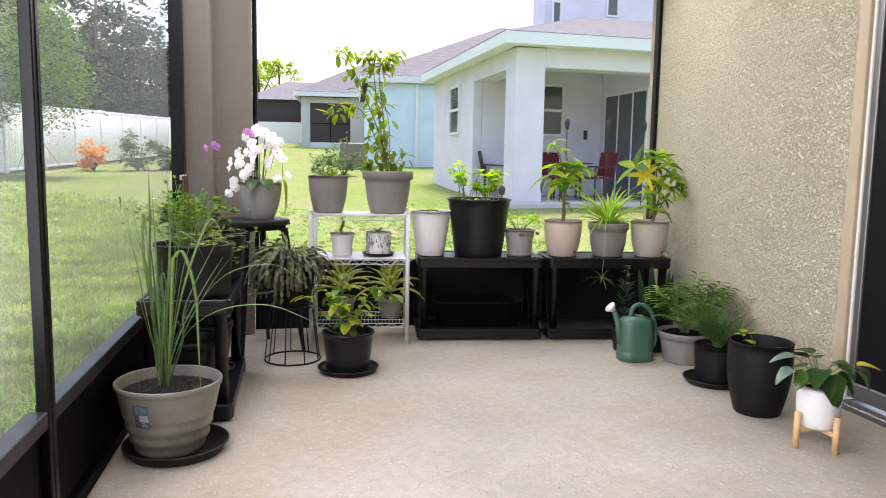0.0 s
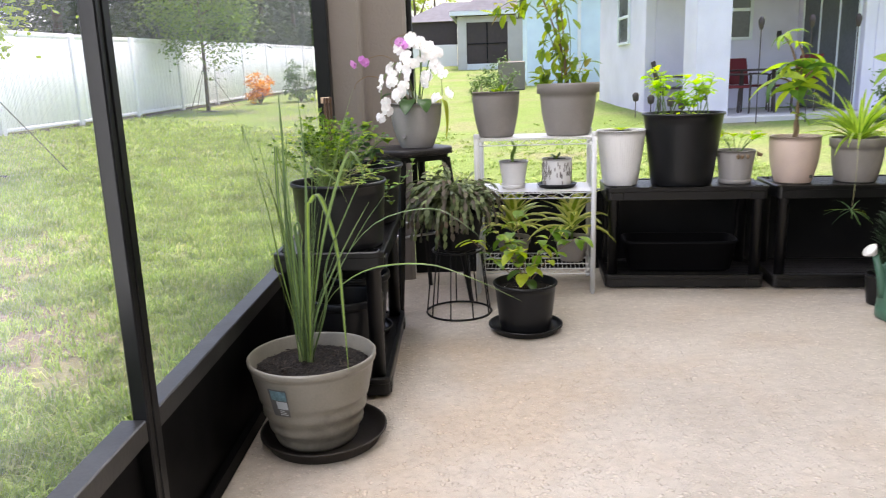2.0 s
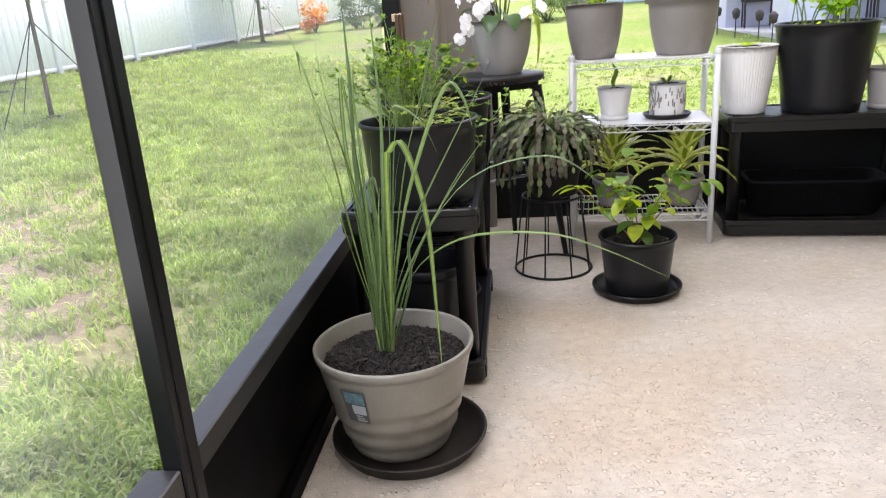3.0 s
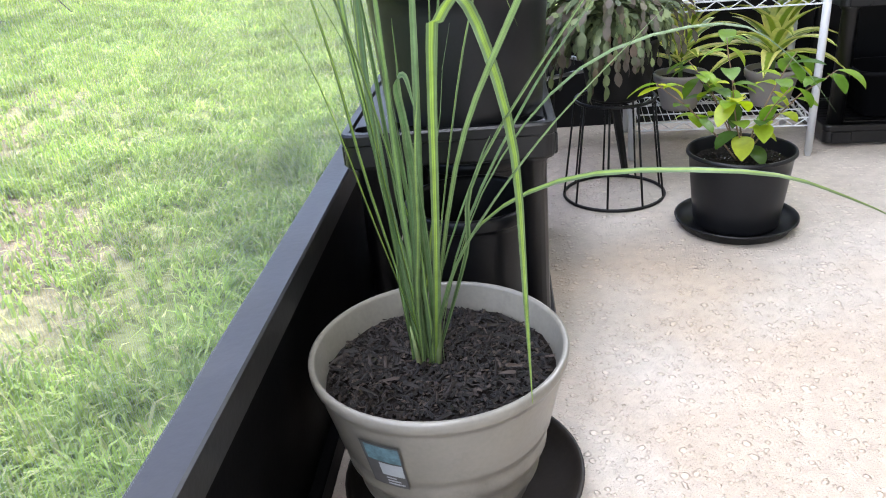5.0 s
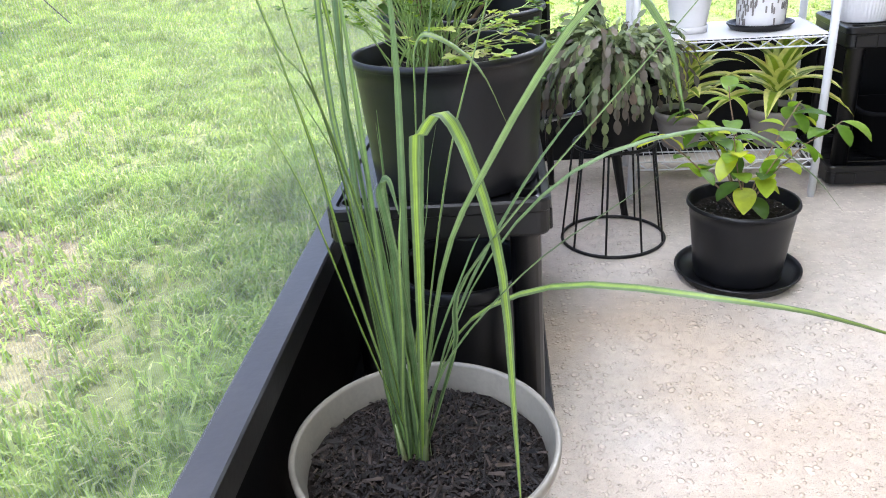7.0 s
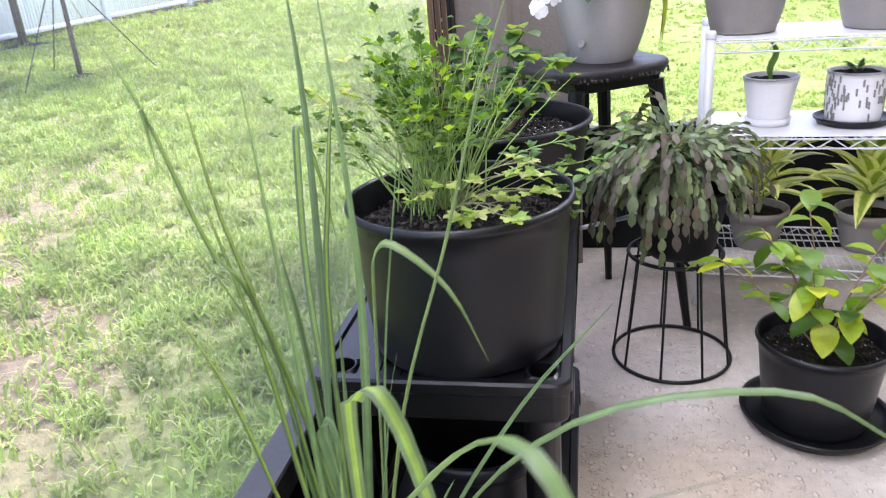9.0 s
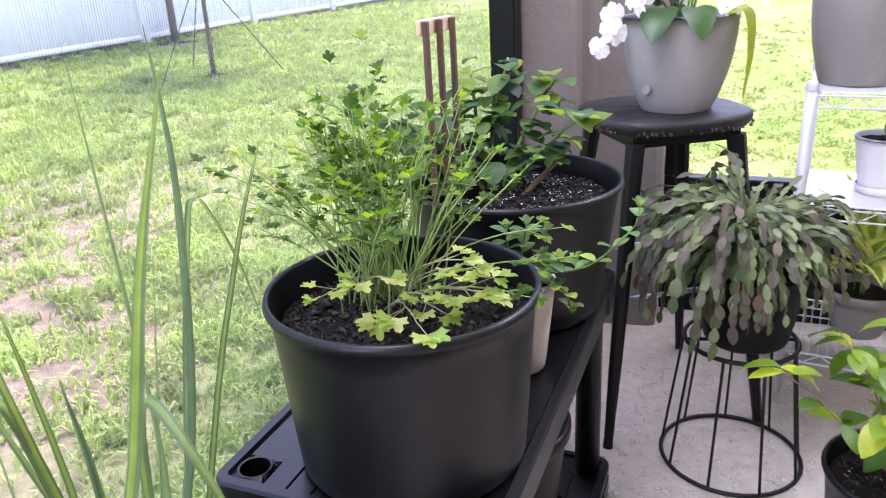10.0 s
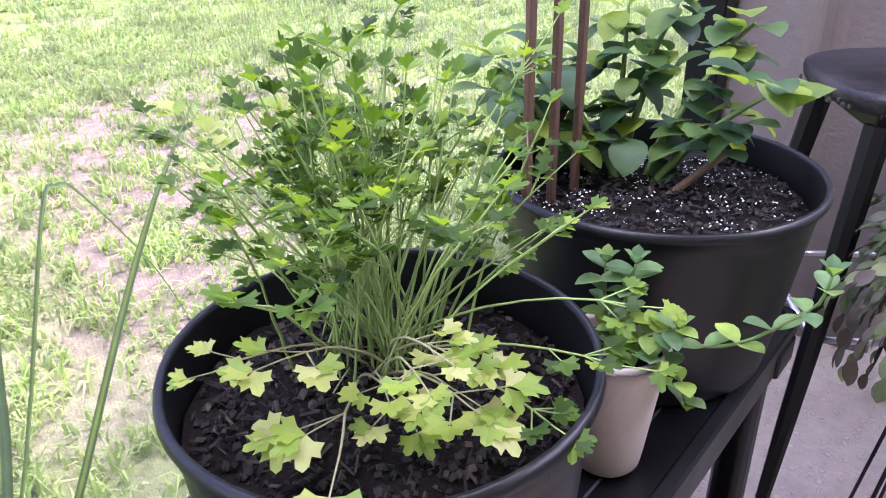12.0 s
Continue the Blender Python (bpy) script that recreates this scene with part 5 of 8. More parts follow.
    blade([(0.01, 0.01, 0), (0.03, 0.02, 0.28), (0.045, 0.02, 0.50), (0.05, 0.025, 0.56), (0.07, 0.02, 0.575), (0.12, 0.0, 0.54), (0.15, 0.0, 0.47)], 0.012, n=24)
    blade([(0, 0, 0), (-0.02, 0.03, 0.25), (-0.035, 0.05, 0.45), (-0.045, 0.05, 0.56)], 0.010)
    blade([(0, 0, 0), (0.03, 0.0, 0.15), (0.09, 0.0, 0.30), (0.11, 0.0, 0.34)], 0.010)
    blade([(0.01, 0, 0), (0.015, -0.02, 0.20), (0.005, -0.03, 0.36), (0.0, -0.035, 0.42), (0.012, -0.04, 0.43), (0.02, -0.045, 0.39)], 0.012, n=22)
    blade([(0, 0, 0), (-0.05, 0.13, 0.25), (-0.09, 0.23, 0.44), (-0.099, 0.29, 0.60), (-0.099, 0.305, 0.618), (-0.099, 0.32, 0.605), (-0.099, 0.36, 0.53), (-0.099, 0.39, 0.44)], 0.013, side=Vector((1, -0.3, 0)), n=28)
    blade([(0, 0, 0), (-0.045, 0.13, 0.22), (-0.079, 0.26, 0.415), (-0.079, 0.31, 0.51), (-0.079, 0.36, 0.595), (-0.079, 0.41, 0.66)], 0.009)
    for k in range(17):
        a, l = uni(0, 6.283), uni(0.22, 0.52)
        lean = uni(0.02, 0.16)
        q = -0.013 if k % 2 else 0.012
        p0 = Vector((q + 0.010 * math.cos(a), 0.012 * math.sin(a), 0))
        path = arc(p0, polar(a, lean * 0.25), l, lean * uni(1.0, 2.0), 9, 0.06)
        ws = [uni(0.006, 0.0095)] * 10
        ws = [w * (0.6 + 0.4 * min(1, i / 3)) * (1 - (i / 9) ** 4 * 0.9) for i, w in enumerate(ws)]
        part("blade", Geo().strip([p + b for p in path], ws, polar(a + uni(1.0, 2.1), 1.57), 0.4, uni(-0.5, 0.5)), L_LEMON, t, smooth=True)
    for k in range(13):
        a = uni(0, 6.283)
        rr = uni(0.003, 0.02)
        p0 = b + Vector((rr * math.cos(a), rr * math.sin(a), -0.012))
        stem_part(t, [p0, p0 + polar(a, 0.12) * (uni(0.02, 0.06) if k % 4 == 0 else uni(0.08, 0.2))], uni(0.0035, 0.0055), 0.0012, (STEM_BROWN, STEM_PALE, STEM, STEM)[k % 4], "stalk")


def leaflet3(g, p, d, up, s):
    """A small three-lobed toothed leaflet."""
    d = d.normalized()
    side = d.cross(up)
    side = side.normalized() if side.length > 1e-3 else Vector((1, 0, 0))
    nn = side.cross(d)
    outline = ((0, 0), (-0.22, 0.28), (-0.52, 0.42), (-0.42, 0.62), (-0.46, 0.80), (-0.20, 0.68), (-0.17, 0.92), (0.0, 1.02), (0.17, 0.92), (0.20, 0.68), (0.46, 0.80), (0.42, 0.62), (0.52, 0.42), (0.22, 0.28))
    o = len(g.v)
    curl = uni(-0.25, 0.15)
    for x, y in outline:
        q = p + side * (x * s) + d * (y * s) + nn * (s * (curl * y * y + 0.25 * abs(x)))
        g.v.append(tuple(q))
    c = p + d * (0.45 * s) + nn * (s * curl * 0.2)
    g.v.append(tuple(c))
    n = len(outline)
    for i in range(n):
        g.f.append((o + i, o + (i + 1) % n, o + n))


def parsley_sprig(g, st, base, d, L, droop, s, k=5):
    """A parsley stem: straight below, forking above, with three leaflets on each fork."""
    path = arc(base, d, L, droop, 8, 0.09)
    st.tube(path, [0.0013, 0.0013, 0.0012, 0.0012, 0.0011, 0.001, 0.001, 0.0009, 0.0007], 4, False)
    up = Vector((0, 0, 1))
    forks = [(8, 0.0)] + [(R.choice((6, 7, 7)), R.choice((-1, 1)) * uni(0.5, 1.1)) for _ in range(k - 2)]
    for j, a in forks:
        p = path[j]
        fwd = (path[j] - path[j - 1]).normalized()
        side = fwd.cross(up).normalized() if fwd.cross(up).length > 0.05 else Vector((1, 0, 0))
        dd = (fwd * math.cos(a) + side * math.sin(a) + up * uni(-0.1, 0.25)).normalized()
        q = p + dd * s * uni(0.9, 2.0)
        st.tube([p, q], [0.0008, 0.0006], 3, False)
        s2 = dd.cross(up).normalized() if dd.cross(up).length > 0.05 else side
        for m in (-1, 0, 1):
            b = m * uni(0.7, 1.0)
            leaflet3(g, q - dd * abs(m) * s * 0.15, dd * math.cos(b) + s2 * math.sin(b) + up * uni(-0.45, 0.2), up + dd * 0.2, s * uni(0.7, 1.0))


def parsley():
    t = thing("potted_parsley", "bushy flat parsley with yellowing leaves in a black plastic pot", "potted plant", -0.403, 3.764, 0.512)
    pot(t, 0.142, 0.156, 0.222, POT_BLACK, 0.005, 0.014, soil=0.045, chips=260, seed=9)
    g, st, y, sy = Geo(), Geo(), Geo(), Geo()
    c = Vector((-0.035, 0.035, 0.175))
    for i in range(88):
        a = uni(0, 6.283)
        tilt = abs(R.gauss(0.40, 0.26))
        parsley_sprig(g, st, c + Vector((R.gauss(0, 0.024), R.gauss(0, 0.024), 0)), polar(a + uni(-0.8, 0.8), tilt * 0.7 + uni(-0.1, 0.1)), uni(0.14, 0.24), tilt * 0.5, uni(0.012, 0.018), 5)
    for a, tilt, l, dr in ((3.0, 0.75, 0.30, 0.7), (3.3, 0.5, 0.32, 0.75), (2.6, 0.6, 0.28, 0.8), (1.2, 0.35, 0.33, 0.5), (2.0, 0.15, 0.34, 0.25), (2.5, 0.2, 0.32, 0.3), (0.3, 0.7, 0.26, 0.9), (0.1, 0.95, 0.24, 0.6), (-0.2, 1.05, 0.22, 0.6)):
        parsley_sprig(g, st, c, polar(a, tilt), l * 0.88, dr, uni(0.014, 0.02), 6)
    # old yellow sprigs hanging over the front rim
    for i in range(10):
        a = uni(-0.95, -0.2) if i < 8 else uni(-1.7, -1.3)
        parsley_sprig(y, sy, c + Vector((uni(0.0, 0.04), uni(-0.04, -0.01), 0)), polar(a, uni(0.35, 0.7)), uni(0.10, 0.165), uni(0.75, 1.15), uni(0.015, 0.026), 4)
    for i in range(3):
        a = uni(2.6, 3.6)
        parsley_sprig(y, sy, c, polar(a, uni(0.35, 0.6)), uni(0.19, 0.25), 0.5, uni(0.018, 0.025), 5)
    part("stem_tuft", st, STEM_PARSLEY, t, "thin green parsley stems", smooth=True, kind="stuff")
    part("foliage", g, L_PARSLEY, t, "small toothed green parsley leaves", kind="stuff")
    part("old_stem_tuft", sy, STEM_STRAW, t, "pale drooping stems", smooth=True, kind="stuff")
    part("old_foliage", y, L_PALE, t, "yellowed drooping parsley leaves", kind="stuff")
    # tangle of dry stalks at the crown
    d = Geo()
    for i in range(16):
        a = uni(0, 6.283)
        d.tube(arc(c + Vector((uni(-0.02, 0.02), uni(-0.02, 0.02), 0.004)), polar(a, uni(0.6, 1.45)), uni(0.03, 0.09), uni(0.3, 0.9), 4, 0.1), 0.0009, 3, False)
    part("dry_straw", d, STEM_STRAW, t, "dry straw-coloured stalks", smooth=True, kind="stuff")


def shrub():
    t = thing("potted_shrub", "leafy shrub with a cut woody stem in a black plastic pot", "potted plant", -0.378, 4.211, 0.512)
    pot(t, 0.150, 0.178, 0.227, POT_BLACK, 0.006, 0.012, soil=0.04, chips=240, perlite=700, seed=21)
    c = Vector((-0.05, 0.03, 0.19))
    for k, (ox, oy, a, tilt, l) in enumerate(((0.0, 0.0, 2.2, 0.30, 0.24), (0.02, 0.01, 0.7, 0.28, 0.23), (-0.01, 0.02, 1.3, 0.12, 0.25), (0.0, -0.01, 3.0, 0.5, 0.22), (0.03, 0.0, 0.1, 0.55, 0.22), (-0.03, 0.0, 3.6, 0.6, 0.18), (-0.05, -0.02, 4.2, 0.35, 0.20))):
        path = arc(c + Vector((ox, oy, -0.01)), polar(a, tilt * 1.1), l * 0.98, 0.4, 7, 0.16)
        stem_part(t, path, 0.0055, 0.002, STEM)
        leaves_on(t, path, [uni(0.25, 1.0) for _ in range(27)] + [1.0], 0.050, 0.040, L_SHRUB, "oval", (0.7, 2.0), (0.3, 1.3), petiole=0.032)
    leaves_on(t, arc(c, polar(3.4, 0.5), 0.16, 0.3, 5), (0.8, 1.0), 0.085, 0.05, L_SHRUB, "oval", (1.0, 1.5), (0.4, 0.9))
    part("cut_stem", Geo().tube(arc(c + Vector((0.055, -0.015, -0.012)), polar(0.3, 0.75), 0.095, 0.02, 4, 0.0), [0.0055, 0.005, 0.0046, 0.0042, 0.005], 9), STEM_BROWN, t, "cut brown woody stem", smooth=True)
    # dry curled leaves at the foot
    for i in range(9):
        a = uni(2.4, 4.4)
        part("dry_leaf", Geo().leaf(c + Vector((0.03 * math.cos(a) - 0.05, 0.03 * math.sin(a), uni(0.02, 0.10))), polar(a, uni(1.5, 2.4)), uni(0.04, 0.07), 0.025, "oval", 0.8), STEM_BROWN, t, "dry brown leaf", smooth=True)
    tr = thing("trellis", "small brown wooden trellis stuck in the black pot", "trellis", -0.466, 4.128, 0.66, 83)
    for k, xx in enumerate((-0.046, 0.0, 0.046)):
        part("slat", Geo().box(xx - 0.0055, xx + 0.0055, -0.004, 0.004, 0.0, 0.345, 0.0015), WOOD_TRELLIS, tr)
    part("top_bar", Geo().box(-0.053, 0.053, 0.0045, 0.013, 0.325, 0.347, 0.0015), WOOD_TOP, tr, "pale wooden top bar")


def mint():
    t = thing("potted_mint", "trailing mint in a small beige pot on the shelf", "potted plant", -0.312, 3.982, 0.512)
    pot(t, 0.034, 0.050, 0.142, POT_BEIGE, soil=0.015, n=32)
    c = Vector((0, 0, 0.127))
    runs = ([(0, 0, 0), (0.03, 0.01, 0.02), (0.06, 0.015, 0.024), (0.09, 0.015, 0.034), (0.115, 0.015, 0.052), (0.138, 0.015, 0.078), (0.156, 0.015, 0.10), (0.160, 0.015, 0.125)],
            [(0, 0, 0), (0.03, -0.01, 0.015), (0.062, -0.01, 0.008), (0.075, -0.005, -0.03)],
            [(0, 0, 0), (0.0, 0.01, 0.05), (0.006, 0.015, 0.09)], [(0, 0, 0), (-0.02, 0.015, 0.04), (-0.025, 0.02, 0.08)], [(0, 0, 0), (0.03, 0.0, 0.03), (0.055, 0.005, 0.045)])
    for pts in runs:
        path = curve_path([Vector(p) + c for p in pts], 14)
        stem_part(t, path, 0.0022, 0.0014, STEM)
        n = max(4, int(len(path) / 1.9))
        for i in range(1, n + 1):
            k = i / n * (len(path) - 1.01)
            p = path[int(k)]
            a = uni(0, 3.14)
            s = uni(0.021, 0.032)
            for b in (a, a + math.pi):
                part("leaf", Geo().leaf(p, polar(b, uni(1.0, 1.5)), s, s * 0.68, "oval", uni(0.1, 0.7), n=5, fold=0.3), L_MINT, t, smooth=True)
        for b in (0.4, 1.9, 3.5, 5.0):
            part("leaf", Geo().leaf(path[-1], polar(b, 0.6), 0.018, 0.012, "oval", 0.3, n=4, fold=0.3), L_MINT, t, smooth=True)


def flower_mesh(mt, s=0.036):
    g = Geo()
    for i, (a, l, w) in enumerate(((1.57, 1.0, 0.75), (0.25, 1.05, 1.15), (2.89, 1.05, 1.15), (-0.95, 0.95, 0.7), (-2.19, 0.95, 0.7))):
        d = Vector((math.cos(a), 0.12, math.sin(a)))
        g.leaf((0, 0, 0), d, s * l, s * w, "obov", 0.35, up=(0, -1, 0), n=5, fold=0.08)
    g.lathe([(0, -0.004), (0.006, -0.002), (0.007, 0.003), (0.003, 0.008), (0, 0.009)], 8, (0, -0.004, -0.004))
    return mesh_of("flower", g, mt, True)


def orchid():
    t = thing("potted_orchid", "white and purple moth orchids in a pale grey pot", "potted plant", -0.135, 4.765, 0.755)
    pot(t, 0.076, 0.121, 0.205, POT_GREY, curve=0.012, soil=0.02, label="pale grey tapered pot")
    part("badge", Geo().lathe([(0, 0.0), (0.011, 0.0), (0.011, 0.003), (0.008, 0.004), (0, 0.003)], 16), POT_TAUPE, t, "round moulded badge", at=pose(-0.058, -0.083, 0.055, 78, 0, -35))
    c = Vector((0, 0, 0.187))
    for (bx, by), a, tl, L, W, bd, mt in (((-0.03, -0.105), -1.8, 1.9, 0.10, 0.075, 0.9, L_ORCHID), ((0.03, -0.105), -1.3, 1.9, 0.09, 0.07, 0.9, L_ORCHID), ((-0.05, -0.03), -2.6, 0.9, 0.13, 0.07, 1.3, L_ORCHID), ((0, 0), 2.4, 0.9, 0.16, 0.07, 0.8, L_ORCHID)):
        part("leaf", Geo().leaf(c + Vector((bx, by, 0.035)), polar(a, tl), L, W, "strap", bd, n=10, fold=0.25), mt, t, smooth=True)
    for off, w, mt in ((0.0, 0.054, L_YELLOWGREEN), (0.035, 0.030, L_ORCHID)):
        path = curve_path([(0.085, -0.05 + off, 0.20), (0.118, -0.058 + off, 0.222), (0.142, -0.065 + off, 0.20), (0.146, -0.066 + off, 0.12), (0.136, -0.064 + off, 0.03)], 14)
        part("leaf", Geo().strip(path, [w * SHAPES["strap"](i / (len(path) - 1)) + 0.002 for i in range(len(path))], (0.42, 0.9, 0.0), 0.2), mt, t, "long leaf hanging over the rim", smooth=True)
    white = [flower_mesh(L_PETAL, s) for s in (0.030, 0.033, 0.027)]
    purple = flower_mesh(L_PURPLE, 0.024)
    spikes = ([(0, 0, 0), (-0.03, -0.02, 0.15), (-0.08, -0.05, 0.20), (-0.14, -0.08, 0.13), (-0.155, -0.09, 0.04), (-0.145, -0.095, -0.03)],
              [(0, 0, 0), (0.0, -0.03, 0.17), (-0.03, -0.07, 0.21), (-0.07, -0.10, 0.13), (-0.075, -0.11, 0.03)],
              [(0.02, 0, 0), (0.03, -0.02, 0.22), (0.02, -0.04, 0.29), (-0.02, -0.05, 0.29), (-0.05, -0.05, 0.24)],
              [(0.02, 0, 0), (0.06, -0.01, 0.18), (0.09, -0.02, 0.23), (0.12, -0.03, 0.16), (0.125, -0.04, 0.05)],
              [(0.01, 0, 0), (0.04, 0.0, 0.22), (0.06, -0.02, 0.25), (0.075, -0.03, 0.16), (0.06, -0.05, 0.09)])
    for sp in spikes:
        path = curve_path([Vector(p) + c for p in sp], 22)
        stem_part(t, path, 0.003, 0.0018, STEM, "flower_spike")
        m = len(path)
        for i in range(int(m * 0.40), m):
            if uni(0, 1) < 0.30:
                continue
            side = 1 if i % 2 else -1
            p = path[i] + Vector((side * uni(0.008, 0.032), uni(-0.035, 0.01), uni(-0.02, 0.02)))
            part("flower", R.choice(white), None, t, at=pose(p.x, p.y, p.z, uni(-30, 35), uni(-40, 40), uni(-75, 50)))
    bare = ([(-0.01, 0, 0), (-0.06, -0.02, 0.17), (-0.14, -0.05, 0.235), (-0.24, -0.06, 0.21)], [(-0.02, 0, 0.02), (-0.10, -0.04, 0.11), (-0.20, -0.06, 0.145), (-0.26, -0.07, 0.12), (-0.275, -0.07, 0.09)],
            [(0, 0, 0), (-0.06, -0.02, 0.22), (-0.10, -0.03, 0.30), (-0.02, -0.03, 0.33)])
    for k, sp in enumerate(bare):
        path = curve_path([Vector(p) + c for p in sp], 16)
        stem_part(t, path, 0.0028, 0.0016, STEM_BROWN, "bare_spike")
    for p, rz in (((-0.235, -0.07, 0.215), -30), ((-0.215, -0.075, 0.205), 40), ((-0.27, -0.07, 0.20), 70), ((-0.06, -0.08, 0.29), 10), ((-0.045, -0.09, 0.275), -40)):
        q = Vector(p) + c
        part("flower", purple, None, t, "purple bloom", at=pose(q.x, q.y, q.z, uni(-30, 30), uni(-30, 30), rz))


def holiday_cactus():
    t = thing("potted_cactus", "drooping grey-green holiday cactus in a black pot on the wire stand", "potted plant", 0.04, 4.56, 0.306)
    pot(t, 0.085, 0.115, 0.17, POT_MATT, soil=0.02)
    g, old = Geo(), Geo()
    c = Vector((-0.022, 0, 0.195))
    for i in range(400):
        a = uni(0, 6.283)
        n = R.choice((6, 7, 8, 8, 9, 10))
        tilt = uni(-0.35, 1.1)
        p = c + Vector((math.cos(a), math.sin(a), 0)) * uni(0.0, 0.075)
        spread = 1.12 if math.cos(a) < 0 else 0.98
        for j in range(n):
            d = polar(a, min(tilt, 2.95))
            L = uni(0.024, 0.038) * spread
            (old if j >= 6 and i % 2 else g).leaf(p, d, L, L * uni(0.42, 0.60), "oval", uni(0.1, 0.5), n=4, fold=0.2, roll=uni(-0.9, 0.9))
            p = p + d * L * 0.80
            tilt += uni(0.10, 0.56)
            a += uni(-0.2, 0.2)
    part("foliage", g, L_CACTUS, t, "flat drooping cactus pads", smooth=True, kind="stuff")
    part("old_foliage", old, L_CACTUS_OLD, t, "browned older pads at the tips", smooth=True, kind="stuff")


def seedling_tree():
    t = thing("potted_sapling", "young glossy-leaved sapling in a black pot on a saucer", "potted plant", 0.302, 4.275, 0.009)
    pot(t, 0.108, 0.130, 0.205, POT_BLACK, 0.005, 0.012, soil=0.035, perlite=60, chips=60)
    c = Vector((0, 0, 0.16))
    for a, tl, l in ((2.6, 0.32, 0.31), (0.6, 0.34, 0.31), (1.6, 0.12, 0.33), (4.0, 0.28, 0.29), (3.2, 0.55, 0.33), (0.1, 0.6, 0.33), (5.2, 0.22, 0.25), (2.0, 0.45, 0.27)):
        path = arc(c, polar(a, tl), l, 0.45, 7, 0.16)
        stem_part(t, path, 0.0026, 0.0013, STEM_BROWN)
        leaves_on(t, path, [uni(0.45, 1.0) for _ in range(7)] + [1.0, 0.95], 0.082, 0.042, L_CITRUS, "oval", (1.0, 2.1), (0.4, 1.2))
    for a, z, l in ((-1.9, 0.10, 0.10), (-1.3, 0.075, 0.09), (-2.7, 0.11, 0.085), (-0.6, 0.12, 0.08)):
        part("leaf", Geo().leaf(c + Vector((0.012 * math.cos(a), 0.012 * math.sin(a), z - 0.02)), polar(a, 1.5), l, l * 0.55, "oval", 1.1), L_CITRUS, t, smooth=True)


def dracaena(x, y, z, label, r0=0.058, r1=0.083, h=0.125, n=22):
    t = thing("potted_dracaena", label, "potted plant", x, y, z, uni(0, 90), "striped dracaenas on the wire rack")
    pot(t, r0, r1, h, POT_TAUPE, 0.006, 0.028, soil=0.02)
    c = Vector((0, 0, h - 0.02))
    stem_part(t, [c, c + Vector((0, 0, 0.07))], 0.008, 0.006, STEM)
    for i in range(n):
        k = i / n
        a = i * 2.4
        part("leaf", Geo().leaf(c + Vector((0, 0, 0.04 + 0.07 * k)), polar(a, 1.15 - 0.95 * k + uni(-0.1, 0.1)), uni(0.19, 0.28), uni(0.048, 0.066), "lance", uni(0.6, 1.6), n=8, fold=0.35), L_DRAC, t, smooth=True)


def pepper():
    x, y = 0.617, 4.95
    t = thing("potted_pepper", "leggy pepper plant with yellowing leaves in a taupe pot", "potted plant", x, y, 0.776)
    pot(t, 0.104, 0.138, 0.252, POT_TAUPE, 0.014, 0.05, curve=0.006, soil=0.03)
    c = Vector((0, 0, 0.22))
    stems = ([(-0.03, 0, 0), (-0.04, 0, 0.20), (-0.12, 0, 0.42), (-0.19, 0, 0.58), (-0.25, -0.01, 0.70), (-0.28, -0.01, 0.735)],
             [(0.0, 0, 0), (-0.05, 0, 0.30), (-0.08, 0, 0.52), (-0.10, 0, 0.70), (-0.13, 0, 0.72)],
             [(0.0, 0.01, 0), (-0.03, 0.01, 0.35), (-0.055, 0.01, 0.62), (0.0, 0.0, 0.70), (0.05, 0, 0.73)],
             [(-0.03, 0, 0.1), (-0.14, 0, 0.36), (-0.26, -0.01, 0.42), (-0.36, -0.01, 0.38)],
             [(0.0, 0, 0), (0.01, 0, 0.25), (-0.02, 0, 0.42), (-0.05, 0, 0.50)],
             [(0.01, 0, 0), (0.06, 0, 0.09), (0.09, 0, 0.17)], [(-0.04, 0, 0), (-0.10, 0, 0.06), (-0.13, 0, 0.15), (-0.10, 0, 0.28)])
    def hang(path, lo, count, reach):
        """Leaves that hang on short stalks round a stem."""
        for _ in range(count):
            k = uni(lo, 1.0) * (len(path) - 1.001)
            i = int(k)
            p = path[i].lerp(path[i + 1], k - i) + Vector((uni(-1, 1), uni(-1, 1), uni(-0.7, 0.5))) * reach
            s = uni(0.05, 0.085)
            part("leaf", Geo().leaf(p, polar(uni(0, 6.283), uni(1.2, 2.8)), s, s * uni(0.34, 0.52), "oval", uni(0.0, 0.9), n=5, fold=0.3), L_PEPPER, t, smooth=True)
    for k, sp in enumerate(stems):
        path = curve_path([Vector(p) + c for p in sp], 16)
        stem_part(t, path, 0.0048 if k < 3 else 0.003, 0.0015, STEM_BROWN if k < 3 else STEM)
        lo = (0.62, 0.62, 0.62, 0.45, 0.1, 0.3, 0.2)[k]
        hang(path, lo - 0.12, 46 if k < 3 else 26, 0.05)
    mid = curve_path([Vector(p) + c for p in ((0.0, 0, 0.04), (-0.05, 0, 0.25), (-0.07, 0, 0.5))], 10)
    hang(mid, 0.0, 80, 0.05)
    low = curve_path([Vector(p) + c for p in ((-0.13, -0.01, -0.03), (-0.10, 0, 0.12), (-0.06, 0, 0.2))], 8)
    hang(low, 0.0, 16, 0.03)


